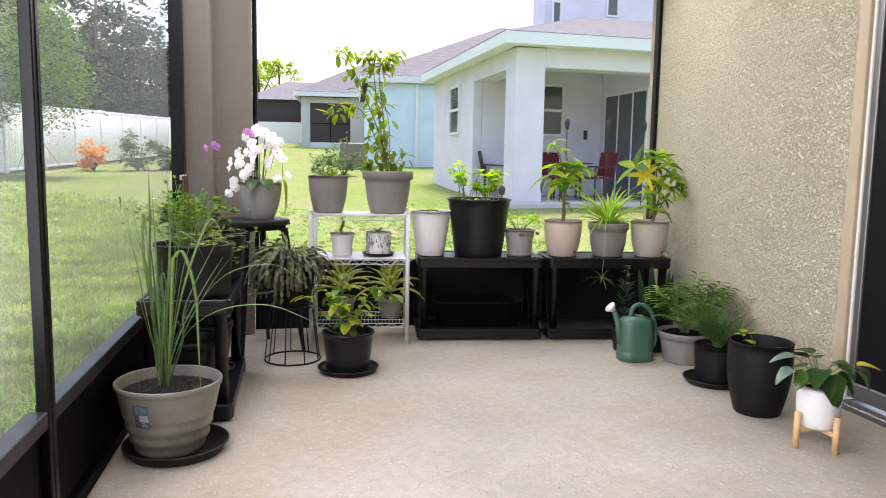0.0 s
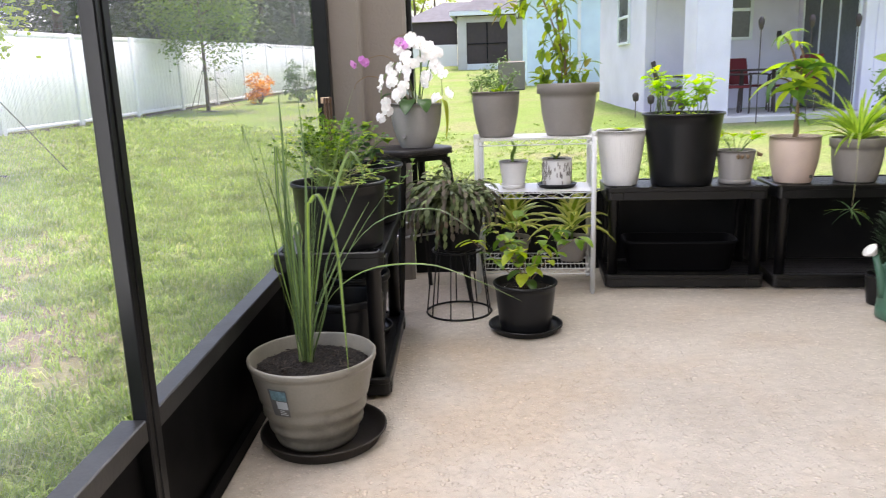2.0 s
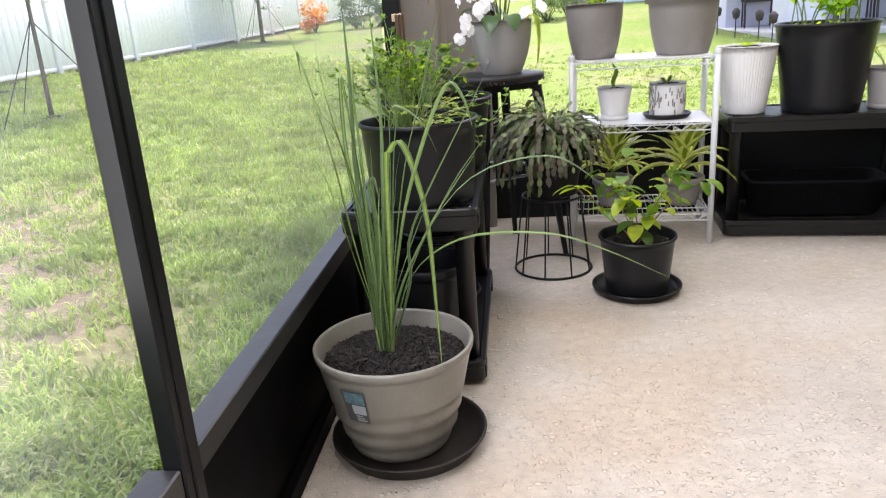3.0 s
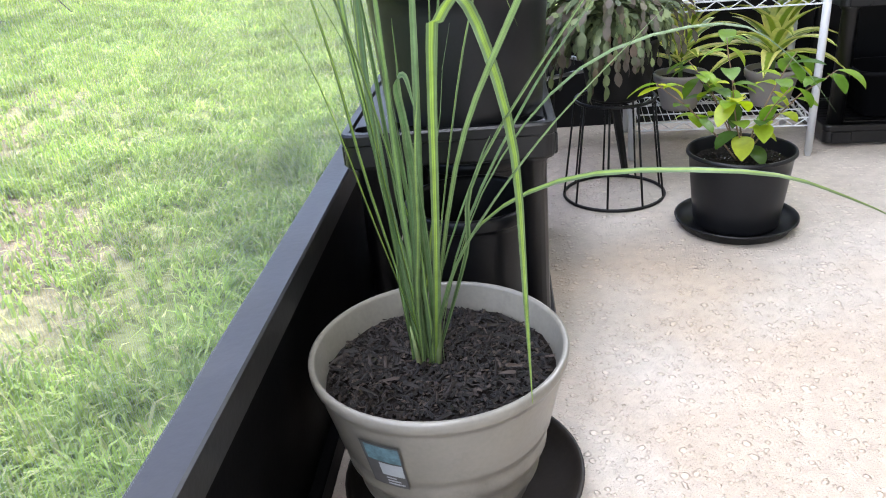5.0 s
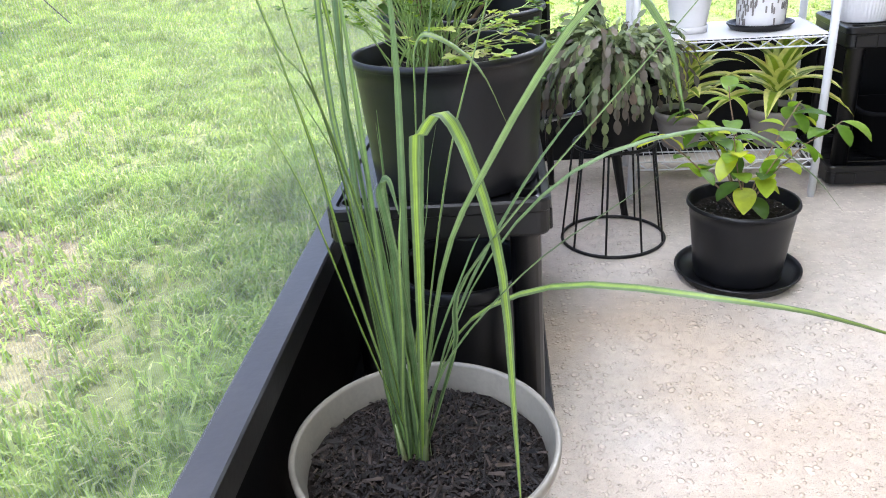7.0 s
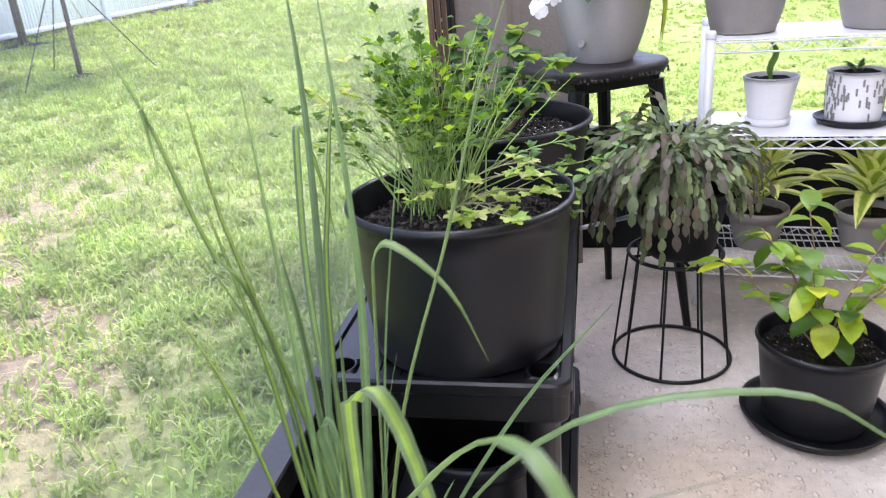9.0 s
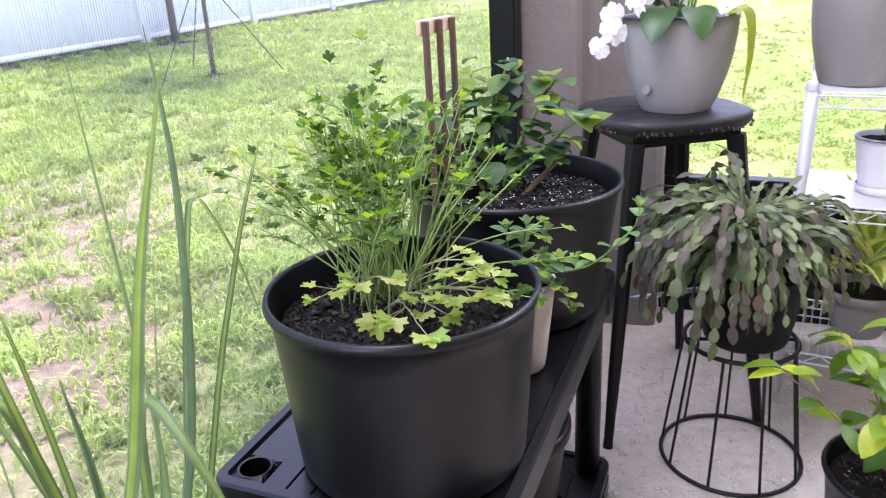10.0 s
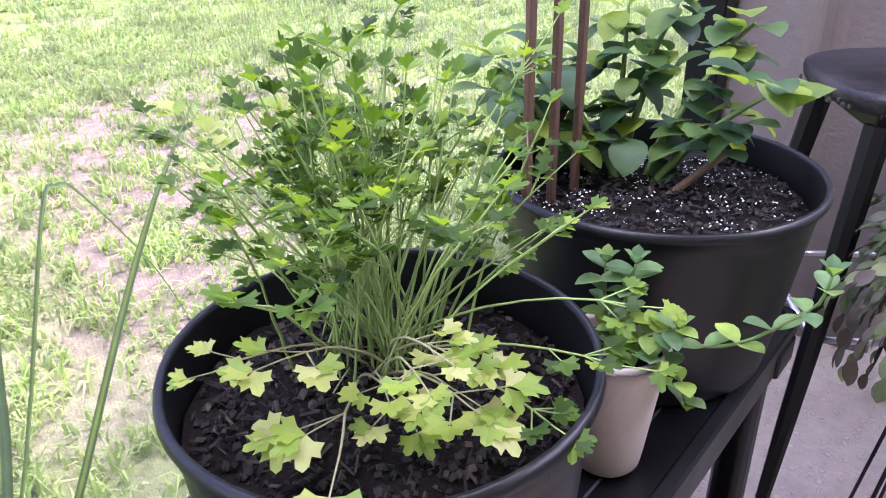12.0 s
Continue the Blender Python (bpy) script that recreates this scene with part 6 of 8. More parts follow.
def plain_plants():
    # grey pot with a little bushy sprout
    x, y = 0.265, 5.004
    t = thing("potted_herb", "low green herb in a tall taupe pot on the wire rack", "potted plant", x, y, 0.776)
    pot(t, 0.085, 0.118, 0.222, POT_TAUPE, curve=0.008, soil=0.02, label="smooth taupe pot")
    for i in range(30):
        a = uni(0, 6.283)
        part("leaf", Geo().leaf((0.03 * math.cos(a) + 0.01, 0.03 * math.sin(a), 0.20 + uni(0, 0.025)), polar(a, uni(0.2, 1.2)), uni(0.03, 0.055), uni(0.014, 0.022), "oval", 0.5), L_CITRUS, t, smooth=True)
    # ribbed white pot
    x, y = 0.896, 4.99
    t = thing("potted_seedling", "flat green seedling in a fluted white pot", "potted plant", x, y, 0.512)
    pot(t, 0.085, 0.122, 0.278, POT_WHITE, soil=0.012, label="fluted white pot", ripple=lambda a, z, r: 0.0012 * math.cos(a * 60) if r > 0.08 and 0.01 < z < 0.27 else 0.0, n=264)
    for a in (0.2, 1.4, 2.7, 3.9, 5.2):
        part("leaf", Geo().leaf((0, 0, 0.275), polar(a, 1.25), uni(0.05, 0.085), 0.032, "oval", 0.35), L_BRIGHT, t, smooth=True)
    # big black pot with sprouts
    x, y = 1.194, 4.944
    t = thing("potted_sprouts", "bright seedling sprouts in a large black pot", "potted plant", x, y, 0.512)
    pot(t, 0.148, 0.192, 0.355, POT_BLACK, 0.007, 0.014, soil=0.025, chips=60)
    for i, (sx, h) in enumerate(((-0.12, 0.12), (-0.10, 0.18), (-0.07, 0.15), (-0.13, 0.16), (0.08, 0.16), (0.12, 0.13), (0.03, 0.10), (-0.11, 0.14), (-0.09, 0.17), (-0.05, 0.09), (0.02, 0.12), (0.06, 0.13), (0.10, 0.15), (0.12, 0.10), (-0.02, 0.07), (0.05, 0.06))):
        p0 = Vector((sx, uni(-0.05, 0.05), 0.33))
        path = arc(p0, polar(uni(0, 6.283), uni(0.05, 0.35)), h * 1.4, 0.3, 6, 0.1)
        stem_part(t, path, 0.003, 0.0015, STEM)
        leaves_on(t, path, [uni(0.55, 1.0) for _ in range(9)] + [1.0], 0.058, 0.036, L_BRIGHT, "oval", (0.8, 1.7), (0.3, 1.0))
    for i in range(26):
        a, r = uni(0, 6.283), 0.14 * math.sqrt(uni(0, 1))
        part("leaf", Geo().leaf((r * math.cos(a), r * math.sin(a), 0.335), polar(uni(0, 6.283), uni(0.8, 1.4)), uni(0.025, 0.04), 0.018, "oval", 0.3, n=4), L_BRIGHT, t, smooth=True)
    # strawberry
    x, y = 1.453, 4.904
    t = thing("potted_strawberry", "strawberry plant in a small white pot", "potted plant", x, y, 0.512)
    pot(t, 0.072, 0.093, 0.165, POT_GREY, soil=0.02, label="pale grey pot")
    part("saucer_base", Geo().lathe([(0, 0), (0.076, 0), (0.081, 0.022), (0.077, 0.022)], 40), POT_GREY, t, smooth=True)
    for i in range(9):
        a = uni(0, 6.283)
        path = arc((0.02 * math.cos(a), 0.02 * math.sin(a), 0.145), polar(a, uni(0.2, 0.7)), uni(0.08, 0.13), 0.5, 5)
        stem_part(t, path, 0.0018, 0.0014, STEM)
        for b in (-0.9, 0, 0.9):
            part("leaf", Geo().leaf(path[-1], polar(a + b, 1.0), uni(0.045, 0.06), 0.050, "obov", 0.7, n=6, fold=0.25), L_BRIGHT, t, smooth=True)
    for i in range(5):
        a = uni(-2.2, 0.2)
        path = arc((0.06 * math.cos(a), 0.06 * math.sin(a), 0.155), polar(a, 1.2), 0.06, 1.2, 5)
        stem_part(t, path, 0.0016, 0.001, STEM_BROWN, "runner")
        part("berry", Geo().lathe([(0, 0.006), (0.008, 0.003), (0.009, -0.004), (0.005, -0.012), (0, -0.015)], 8, tuple(path[-1])), STEM_BROWN, t, "dried brown berry", smooth=True)
    # two small pots on the rack's middle shelf
    x, y = 0.348, 4.99
    t = thing("potted_cutting", "single upright leaf cutting in a small white pot", "potted plant", x, y, 0.515)
    pot(t, 0.052, 0.074, 0.138, POT_WHITE, soil=0.015, label="small white pot")
    part("drip_tray", Geo().lathe([(0, 0), (0.058, 0), (0.062, 0.02), (0.058, 0.021)], 36), POT_WHITE, t, smooth=True)
    part("leaf", Geo().strip(curve_path([(0, 0, 0.12), (-0.008, 0, 0.16), (0.006, 0, 0.20), (-0.01, 0, 0.235)], 10), [0.008, 0.012, 0.016, 0.02, 0.021, 0.021, 0.019, 0.015, 0.011, 0.004], (1, 0.2, 0), 0.5), L_SHRUB, t, smooth=True)
    x, y = 0.564, 4.958
    saucer(x, y, 0.10, "black plastic saucer on the wire rack", 0.02, z=0.515)
    t = thing("potted_succulent", "small sprout in a white pot with grey brush strokes", "potted plant", x, y, 0.524)
    b = pot(t, 0.071, 0.075, 0.138, POT_WHITE, soil=0.012, label="white pot with grey dashes")
    dash = mesh_of("dash", Geo().box(-0.0026, 0.0026, -0.0008, 0.0008, -0.010, 0.010, 0.0004), POT_TAUPE)
    for i in range(130):
        a, z = uni(0, 6.283), uni(0.018, 0.122)
        part("dash", dash, None, b, at=pose((0.0728 + 0.003 * z / 0.138) * math.cos(a), (0.0728 + 0.003 * z / 0.138) * math.sin(a), z, 0, 0, math.degrees(a) + 90))
    for i in range(12):
        a = uni(0, 6.283)
        part("leaf", Geo().leaf((0.006 * math.cos(a), 0.006 * math.sin(a), 0.128 + uni(0, 0.015)), polar(a, uni(0.3, 1.2)), uni(0.025, 0.042), 0.014, "oval", 0.5, n=4), L_SHRUB, t, smooth=True)


def money_tree(x, y, z, label, pot_mt, stems, crowns):
    t = thing("potted_money_tree", label, "potted plant", x, y, z, 0, "money trees on the shelf")
    b = pot(t, 0.086, 0.118, 0.228, pot_mt, curve=0.010, soil=0.02)
    part("badge", Geo().lathe([(0, 0.0), (0.011, 0.0), (0.011, 0.003), (0.008, 0.004), (0, 0.003)], 16), STICKER_DARK, b, "dark moulded vent", at=pose(0.045, -0.083, 0.035, 80, 0, 25))
    c = Vector((0, 0, 0.205))
    for sp in stems:
        stem_part(t, curve_path([Vector(p) + c for p in sp], 14), 0.007, 0.003, STEM_BROWN, "trunk")
    for (px, py, pz, a, tl, L, n, dr) in crowns:
        p = Vector((px, py, pz)) + c
        ax = polar(a, tl)
        s = ax.cross(Vector((0, 0, 1)))
        s = s.normalized() if s.length > 0.05 else Vector((1, 0, 0))
        u = s.cross(ax)
        for i in range(n):
            b2 = 2 * math.pi * i / n + uni(-0.2, 0.2)
            d = (s * math.cos(b2) + u * math.sin(b2)) + ax * uni(0.15, 0.5)
            part("leaf", Geo().leaf(p, d, L * uni(0.9, 1.35), L * 0.31, "lance", dr * uni(0.6, 1.3), up=ax, n=7, fold=0.3), L_GOLD if n == 7 else L_MONEY, t, smooth=True)


def money_trees():
    braid = [[(0.012 * math.cos(k), 0.012 * math.sin(k), 0), (0.010 * math.cos(k + 2), 0.010 * math.sin(k + 2), 0.06), (0.006 * math.cos(k + 4), 0.006 * math.sin(k + 4), 0.12), (0.0, 0.0, 0.20), (0.0, 0.0, 0.30)] for k in (0, 2.1, 4.2)]
    money_tree(1.727, 4.861, 0.512, "braided money tree with drooping leaves in a blush pot", POT_PINK,
               braid + [[(0, 0, 0.28), (-0.04, 0, 0.42), (-0.09, 0, 0.50)], [(0, 0, 0.28), (0.01, 0, 0.40), (-0.02, 0, 0.47)], [(0, 0, 0.27), (0.06, 0, 0.33), (0.12, 0, 0.35)], [(0, 0, 0.24), (-0.06, 0, 0.29), (-0.10, 0, 0.30)]],
               [(-0.09, -0.01, 0.50, 3.0, 0.5, 0.09, 6, 1.3), (-0.02, 0, 0.46, 0.3, 0.3, 0.07, 5, 1.5), (0.02, 0, 0.34, 1.0, 0.4, 0.17, 6, 1.2), (0.12, 0, 0.35, 0.0, 0.6, 0.12, 6, 1.1), (-0.09, 0, 0.30, 3.2, 0.7, 0.14, 6, 1.2), (0.0, -0.03, 0.26, -1.6, 0.7, 0.13, 5, 1.3), (0.0, -0.01, 0.12, -1.0, 0.6, 0.08, 4, 0.8), (0.05, -0.03, 0.22, -0.5, 0.9, 0.10, 5, 1.1), (0.07, 0.02, 0.31, 0.9, 0.5, 0.11, 6, 1.3), (-0.05, 0.0, 0.36, 2.6, 0.5, 0.10, 6, 1.4), (-0.06, -0.03, 0.24, -2.4, 0.8, 0.11, 5, 1.4)])
    thin = [[(0.01, 0, 0), (0.03, 0, 0.12), (0.02, 0, 0.25), (-0.03, 0, 0.33)], [(0.02, 0, 0), (0.05, 0, 0.14), (0.08, 0, 0.28), (0.12, 0, 0.36)], [(0.0, 0, 0), (0.06, 0, 0.10), (0.13, 0, 0.20), (0.17, 0, 0.24)], [(0.02, 0, 0.10), (0.03, 0, 0.3), (0.01, 0, 0.42)]]
    money_tree(2.286, 4.775, 0.512, "bright yellow-green money tree in a beige pot", POT_BEIGE,
               thin,
               [(-0.13, -0.02, 0.36, 3.3, 0.9, 0.17, 4, 0.4), (-0.07, -0.02, 0.31, -1.8, 1.1, 0.11, 7, 0.5), (-0.02, 0, 0.40, 1.5, 0.3, 0.11, 6, 0.7), (0.06, 0, 0.42, 0.6, 0.4, 0.12, 6, 0.9), (0.12, 0, 0.37, 0.0, 0.6, 0.12, 6, 1.0), (0.17, -0.02, 0.27, 0.0, 0.9, 0.12, 5, 1.3), (0.02, -0.03, 0.26, -1.5, 0.9, 0.10, 5, 0.9), (0.08, -0.02, 0.16, -1.2, 0.8, 0.08, 5, 0.9), (0.0, -0.02, 0.10, -2.0, 0.8, 0.09, 5, 0.7), (0.09, -0.02, 0.07, -0.8, 0.9, 0.08, 5, 0.8), (0.14, 0.0, 0.30, 0.4, 0.6, 0.10, 6, 1.1), (0.10, -0.04, 0.22, -0.9, 0.8, 0.10, 6, 1.2), (-0.03, -0.03, 0.20, -2.3, 0.8, 0.09, 6, 1.0), (0.03, 0.02, 0.35, 1.2, 0.3, 0.11, 6, 1.0), (0.20, -0.02, 0.20, 0.1, 1.1, 0.09, 5, 1.4)])


def spider_plant():
    t = thing("potted_spider_plant", "bright striped spider plant in a taupe rimmed pot", "potted plant", 2.018, 4.816, 0.512)
    pot(t, 0.092, 0.116, 0.212, POT_TAUPE, 0.010, 0.045, curve=0.006, soil=0.02)
    c = Vector((0, 0, 0.20))
    for i in range(64):
        a = uni(0, 6.283)
        tl = uni(0.15, 1.2)
        part("leaf", Geo().leaf(c + Vector((0.02 * math.cos(a), 0.02 * math.sin(a), 0)), polar(a, tl), uni(0.22, 0.37), uni(0.020, 0.028), "blade", uni(0.7, 1.5), n=10, fold=0.4), L_SPIDER, t, smooth=True)
    # runner with plantlets hanging below the shelf's edge
    path = curve_path([c + Vector(p) for p in ((-0.02, -0.03, 0), (-0.10, -0.16, 0.02), (-0.14, -0.24, -0.12), (-0.16, -0.26, -0.30))], 14)
    stem_part(t, path, 0.0012, 0.001, STEM_STRAW, "runner")
    for i in range(14):
        a = uni(0, 6.283)
        part("leaf", Geo().leaf(path[-1], polar(a, uni(0.7, 2.2)), uni(0.07, 0.15), 0.008, "blade", uni(0.2, 0.9), n=6), L_SHRUB, t, smooth=True)


def snake_plants():
    t = thing("potted_snake_plant", "dark snake plant in a black pot beside the shelf", "potted plant", 2.13, 4.42, 0.0)
    pot(t, 0.10, 0.125, 0.20, POT_BLACK, soil=0.03)
    for dx, dy, h, w, a, tl in ((-0.06, 0, 0.33, 0.055, 3.0, 0.10), (0.0, 0.02, 0.36, 0.06, 1.0, 0.06), (0.05, -0.02, 0.32, 0.055, 0.2, 0.18), (0.02, -0.05, 0.26, 0.05, -1.2, 0.2), (-0.03, -0.04, 0.28, 0.05, -2.0, 0.15), (0.08, 0.02, 0.30, 0.05, 0.3, 0.3)):
        part("leaf", Geo().leaf((dx, dy, 0.16), polar(a, tl), h, w, "strap", 0.15, up=(0, -1, 0.1), n=9, fold=0.35), L_SNAKE, t, smooth=True)
    t = thing("potted_mottled_plant", "upright mottled green plant in a small black pot", "potted plant", 1.95, 4.42, 0.0)
    pot(t, 0.06, 0.075, 0.14, POT_BLACK, soil=0.02, n=32)
    g = Geo()
    for i in range(150):
        a, z = uni(0, 6.283), uni(0.12, 0.50)
        r = 0.045 * math.sin(min(1.3, (0.54 - z) * 6)) + 0.004
        g.leaf((r * 0.3 * math.cos(a), r * 0.3 * math.sin(a), z), polar(a, uni(0.6, 1.2)), r * 1.3, 0.014, "oval", 0.3, n=3)
    part("foliage", g, L_SNAKE, t, "packed mottled leaves", kind="stuff")


def palm():
    t = thing("potted_palm", "feathery parlor palm in a taupe plastic pot", "potted plant", 2.165, 4.13, 0.0)
    pot(t, 0.105, 0.135, 0.175, POT_TAUPE, 0.010, 0.035, soil=0.02)
    g, st = Geo(), Geo()
    c = Vector((0, 0, 0.165))
    for i in range(24):
        a = uni(0, 6.283)
        path = arc(c + Vector((uni(-0.03, 0.03), uni(-0.03, 0.03), 0)), polar(a, uni(0.04, 0.6)), uni(0.20, 0.36), uni(0.4, 1.1), 12)
        st.tube(path, 0.0018, 4, False)
        for j in range(4, 13):
            p = path[j]
            d = (path[j] - path[j - 1]).normalized()
            s = d.cross(Vector((0, 0, 1))).normalized()
            l = 0.125 * (1.1 - 0.7 * abs(j - 8) / 6)
            for q in (-1, 1):
                g.leaf(p, d * 0.5 + s * q + Vector((0, 0, 0.1)), l, 0.026, "lance", 0.8, n=5, fold=0.25)
    part("stem_tuft", st, STEM, t, "thin green palm stems", smooth=True, kind="stuff")
    part("foliage", g, L_PALM, t, "feathery green palm leaflets", smooth=True, kind="stuff")


def fern():
    t = thing("potted_fern", "fine-leaved asparagus fern in a matt black pot", "potted plant", 2.11, 3.745, 0.009)
    pot(t, 0.100, 0.112, 0.185, POT_MATT, soil=0.02)
    g, st = Geo(), Geo()
    c = Vector((0, 0, 0.17))
    for i in range(42):
        a = uni(0, 6.283)
        path = arc(c + Vector((uni(-0.02, 0.02), uni(-0.02, 0.02), 0)), polar(a, uni(0.03, 0.75)), uni(0.16, 0.30), uni(0.3, 0.9), 12, 0.05)
        st.tube(path, 0.0012, 3, False)
        for j in range(3, 13):
            d = (path[j] - path[j - 1]).normalized()
            s = d.cross(Vector((0, 0, 1))).normalized()
            l = 0.085 * (1.1 - 0.08 * (j - 3))
            for q in (-1, 1):
                dd = d * 0.5 + s * q
                for k in range(4):
                    p = path[j] + dd * (l * (k + 1) / 5)
                    for w in (-1, 1):
                        g.leaf(p, dd * 0.6 + d * w * 0.8 + Vector((0, 0, uni(-0.2, 0.2))), 0.019, 0.0035, "lance", 0.2, n=2, fold=0.0)
    part("stem_tuft", st, STEM, t, "wiry fern stems", smooth=True, kind="stuff")
    part("foliage", g, L_FERN, t, "fine feathery fern needles", kind="stuff")
    saucer(2.09, 3.73, 0.152, "black plastic saucer on the floor under the fern pot", 0.03)


def vine_pot():
    t = thing("potted_vine", "small vine with heart leaves in a large matt black pot", "potted plant", 2.018, 3.30, 0.0)
    pot(t, 0.098, 0.135, 0.325, POT_MATT, curve=0.016, soil=0.075)
    path = curve_path([(-0.01, -0.02, 0.25), (-0.05, -0.03, 0.30), (-0.09, -0.05, 0.36), (-0.13, -0.07, 0.385), (-0.16, -0.08, 0.375)], 14)
    stem_part(t, path, 0.002, 0.0014, STEM)
    for k, (a, s) in ((4, (2.0, 0.045)), (7, (-1.2, 0.05)), (10, (1.5, 0.035)), (13, (3.0, 0.03)), (12, (-2.0, 0.03))):
        part("leaf", Geo().leaf(path[min(k, len(path) - 1)], polar(a, 1.2), s * 1.25, s * 1.1, "heart", 0.6), L_BRIGHT, t, smooth=True)
    for a in (0.2, -0.8, -1.8):
        part("leaf", Geo().leaf((0.03, -0.03, 0.265), polar(a, 0.8), 0.065, 0.055, "heart", 0.7), L_CITRUS, t, smooth=True)


def anthurium():
    t = thing("potted_anthurium", "heart-leaved anthurium with one yellow leaf in a white pot", "potted plant", 1.985, 2.90, 0.082)
    pot(t, 0.066, 0.078, 0.165, POT_WHITE, curve=0.008, soil=0.02, label="smooth white pot")
    c = Vector((0, 0, 0.15))
    for a, tl, l, s, pitch, mt in ((-1.85, 0.65, 0.15, 0.155, 2.75, L_ANTH), (-0.95, 0.6, 0.14, 0.14, 2.6, L_ANTH), (3.0, 0.85, 0.21, 0.12, 2.35, L_PALEGREY), (2.75, 0.6, 0.23, 0.13, 1.9, L_PALEGREY), (3.4, 0.7, 0.16, 0.12, 2.4, L_ANTH), (1.8, 0.3, 0.2, 0.12, 1.7, L_ANTH),
                                  (-0.6, 0.75, 0.24, 0.11, 1.75, L_GOLD), (-0.05, 0.95, 0.27, 0.12, 2.5, L_ANTH), (-0.45, 0.85, 0.22, 0.13, 2.6, L_ANTH), (-2.4, 0.6, 0.17, 0.12, 2.3, L_ANTH), (1.2, 0.45, 0.18, 0.10, 1.8, L_CITRUS), (2.3, 0.35, 0.18, 0.11, 1.6, L_ANTH), (-1.4, 0.35, 0.19, 0.11, 1.9, L_ANTH), (-2.9, 0.75, 0.13, 0.09, 2.3, L_CITRUS), (-1.6, 0.9, 0.10, 0.12, 2.7, L_ANTH), (-0.2, 0.6, 0.16, 0.12, 2.3, L_ANTH), (2.0, 0.6, 0.14, 0.11, 2.0, L_ANTH), (-2.2, 0.3, 0.13, 0.10, 1.9, L_ANTH), (-0.8, 0.3, 0.15, 0.10, 1.7, L_PALEGREY), (-2.0, 0.75, 0.13, 0.11, 2.5, L_ANTH)):
        path = arc(c, polar(a, tl * 0.7), l * 0.68, tl * 0.9, 6)
        stem_part(t, path, 0.003, 0.0022, STEM, "leaf_stalk")
        part("leaf", Geo().leaf(path[-1], polar(a, pitch - 0.3), s * 0.78, s * 0.72, "heart", 0.6, n=10, fold=0.25), mt, t, smooth=True)
    s = thing("plant_stand", "pale beech four-legged plant stand under the white pot", "plant stand", 1.985, 2.90, 0.0, 3)
    for sx, sy in ((1, 0), (-1, 0), (0, 1), (0, -1)):
        x, y = sx * 0.096, sy * 0.096
        part("leg", Geo().tube([(x, y, 0.0), (x, y, 0.145)], 0.0125, 14), WOOD_PALE, s, smooth=True)
    part("cross_bar", Geo().box(-0.083, 0.083, -0.008, 0.008, 0.064, 0.081, 0.002), WOOD_PALE, s)
    part("cross_bar", Geo().box(-0.008, 0.008, -0.083, -0.009, 0.064, 0.081, 0.002).box(-0.008, 0.008, 0.009, 0.083, 0.064, 0.081, 0.002), WOOD_PALE, s)


def watering_can():
    t = thing("watering_can", "green plastic watering can with a pale rose", "watering can", 1.905, 4.205, 0.0, -4)
    def oval(rows, n=36):
        g = Geo()
        vs, fs = [], []
        for rx, ry, z in rows:
            for i in range(n):
                a = 2 * math.pi * i / n
                ca, sa = math.cos(a), math.sin(a)
                k = 1 / (abs(ca) ** 2.8 + abs(sa) ** 2.8) ** (1 / 2.8)
                vs.append((rx * k * ca, ry * k * sa, z))
        for j in range(len(rows) - 1):
            for i in range(n):
                k = (i + 1) % n
                fs.append((j * n + i, j * n + k, (j + 1) * n + k, (j + 1) * n + i))
        fs.append(tuple(range(n))[::-1])
        return g.add(vs, fs)
    part("body", oval([(0.92 * k, v, z) for k, v, z in [(0.098, 0.068, 0.0), (0.108, 0.074, 0.006), (0.109, 0.075, 0.05), (0.106, 0.073, 0.053), (0.106, 0.073, 0.058), (0.101, 0.07, 0.20), (0.098, 0.068, 0.225), (0.085, 0.06, 0.24), (0.05, 0.045, 0.246), (0.046, 0.04, 0.252), (0.04, 0.035, 0.252), (0.038, 0.033, 0.22)]]), CAN_GREEN, t, smooth=True)
    part("handle", Geo().tube(curve_path([(-0.035, 0, 0.245), (-0.02, 0, 0.30), (0.03, 0, 0.315), (0.085, 0, 0.275), (0.115, 0, 0.19), (0.118, 0, 0.10), (0.10, 0, 0.065)], 24), 0.0125, 10), CAN_GREEN, t, smooth=True)
    sp = part("spout", Geo().tube([(-0.085, 0, 0.10), (-0.105, 0, 0.20), (-0.135, 0, 0.285)], [0.022, 0.017, 0.013], 12), CAN_GREEN, t, smooth=True)
    part("rose", Geo().lathe([(0.012, 0.0), (0.016, 0.006), (0.031, 0.024), (0.033, 0.030), (0.03, 0.034), (0, 0.037)], 20), CAN_ROSE, sp, "pale grey sprinkler rose", smooth=True, at=pose(-0.137, 0, 0.285, 0, -48, 0))


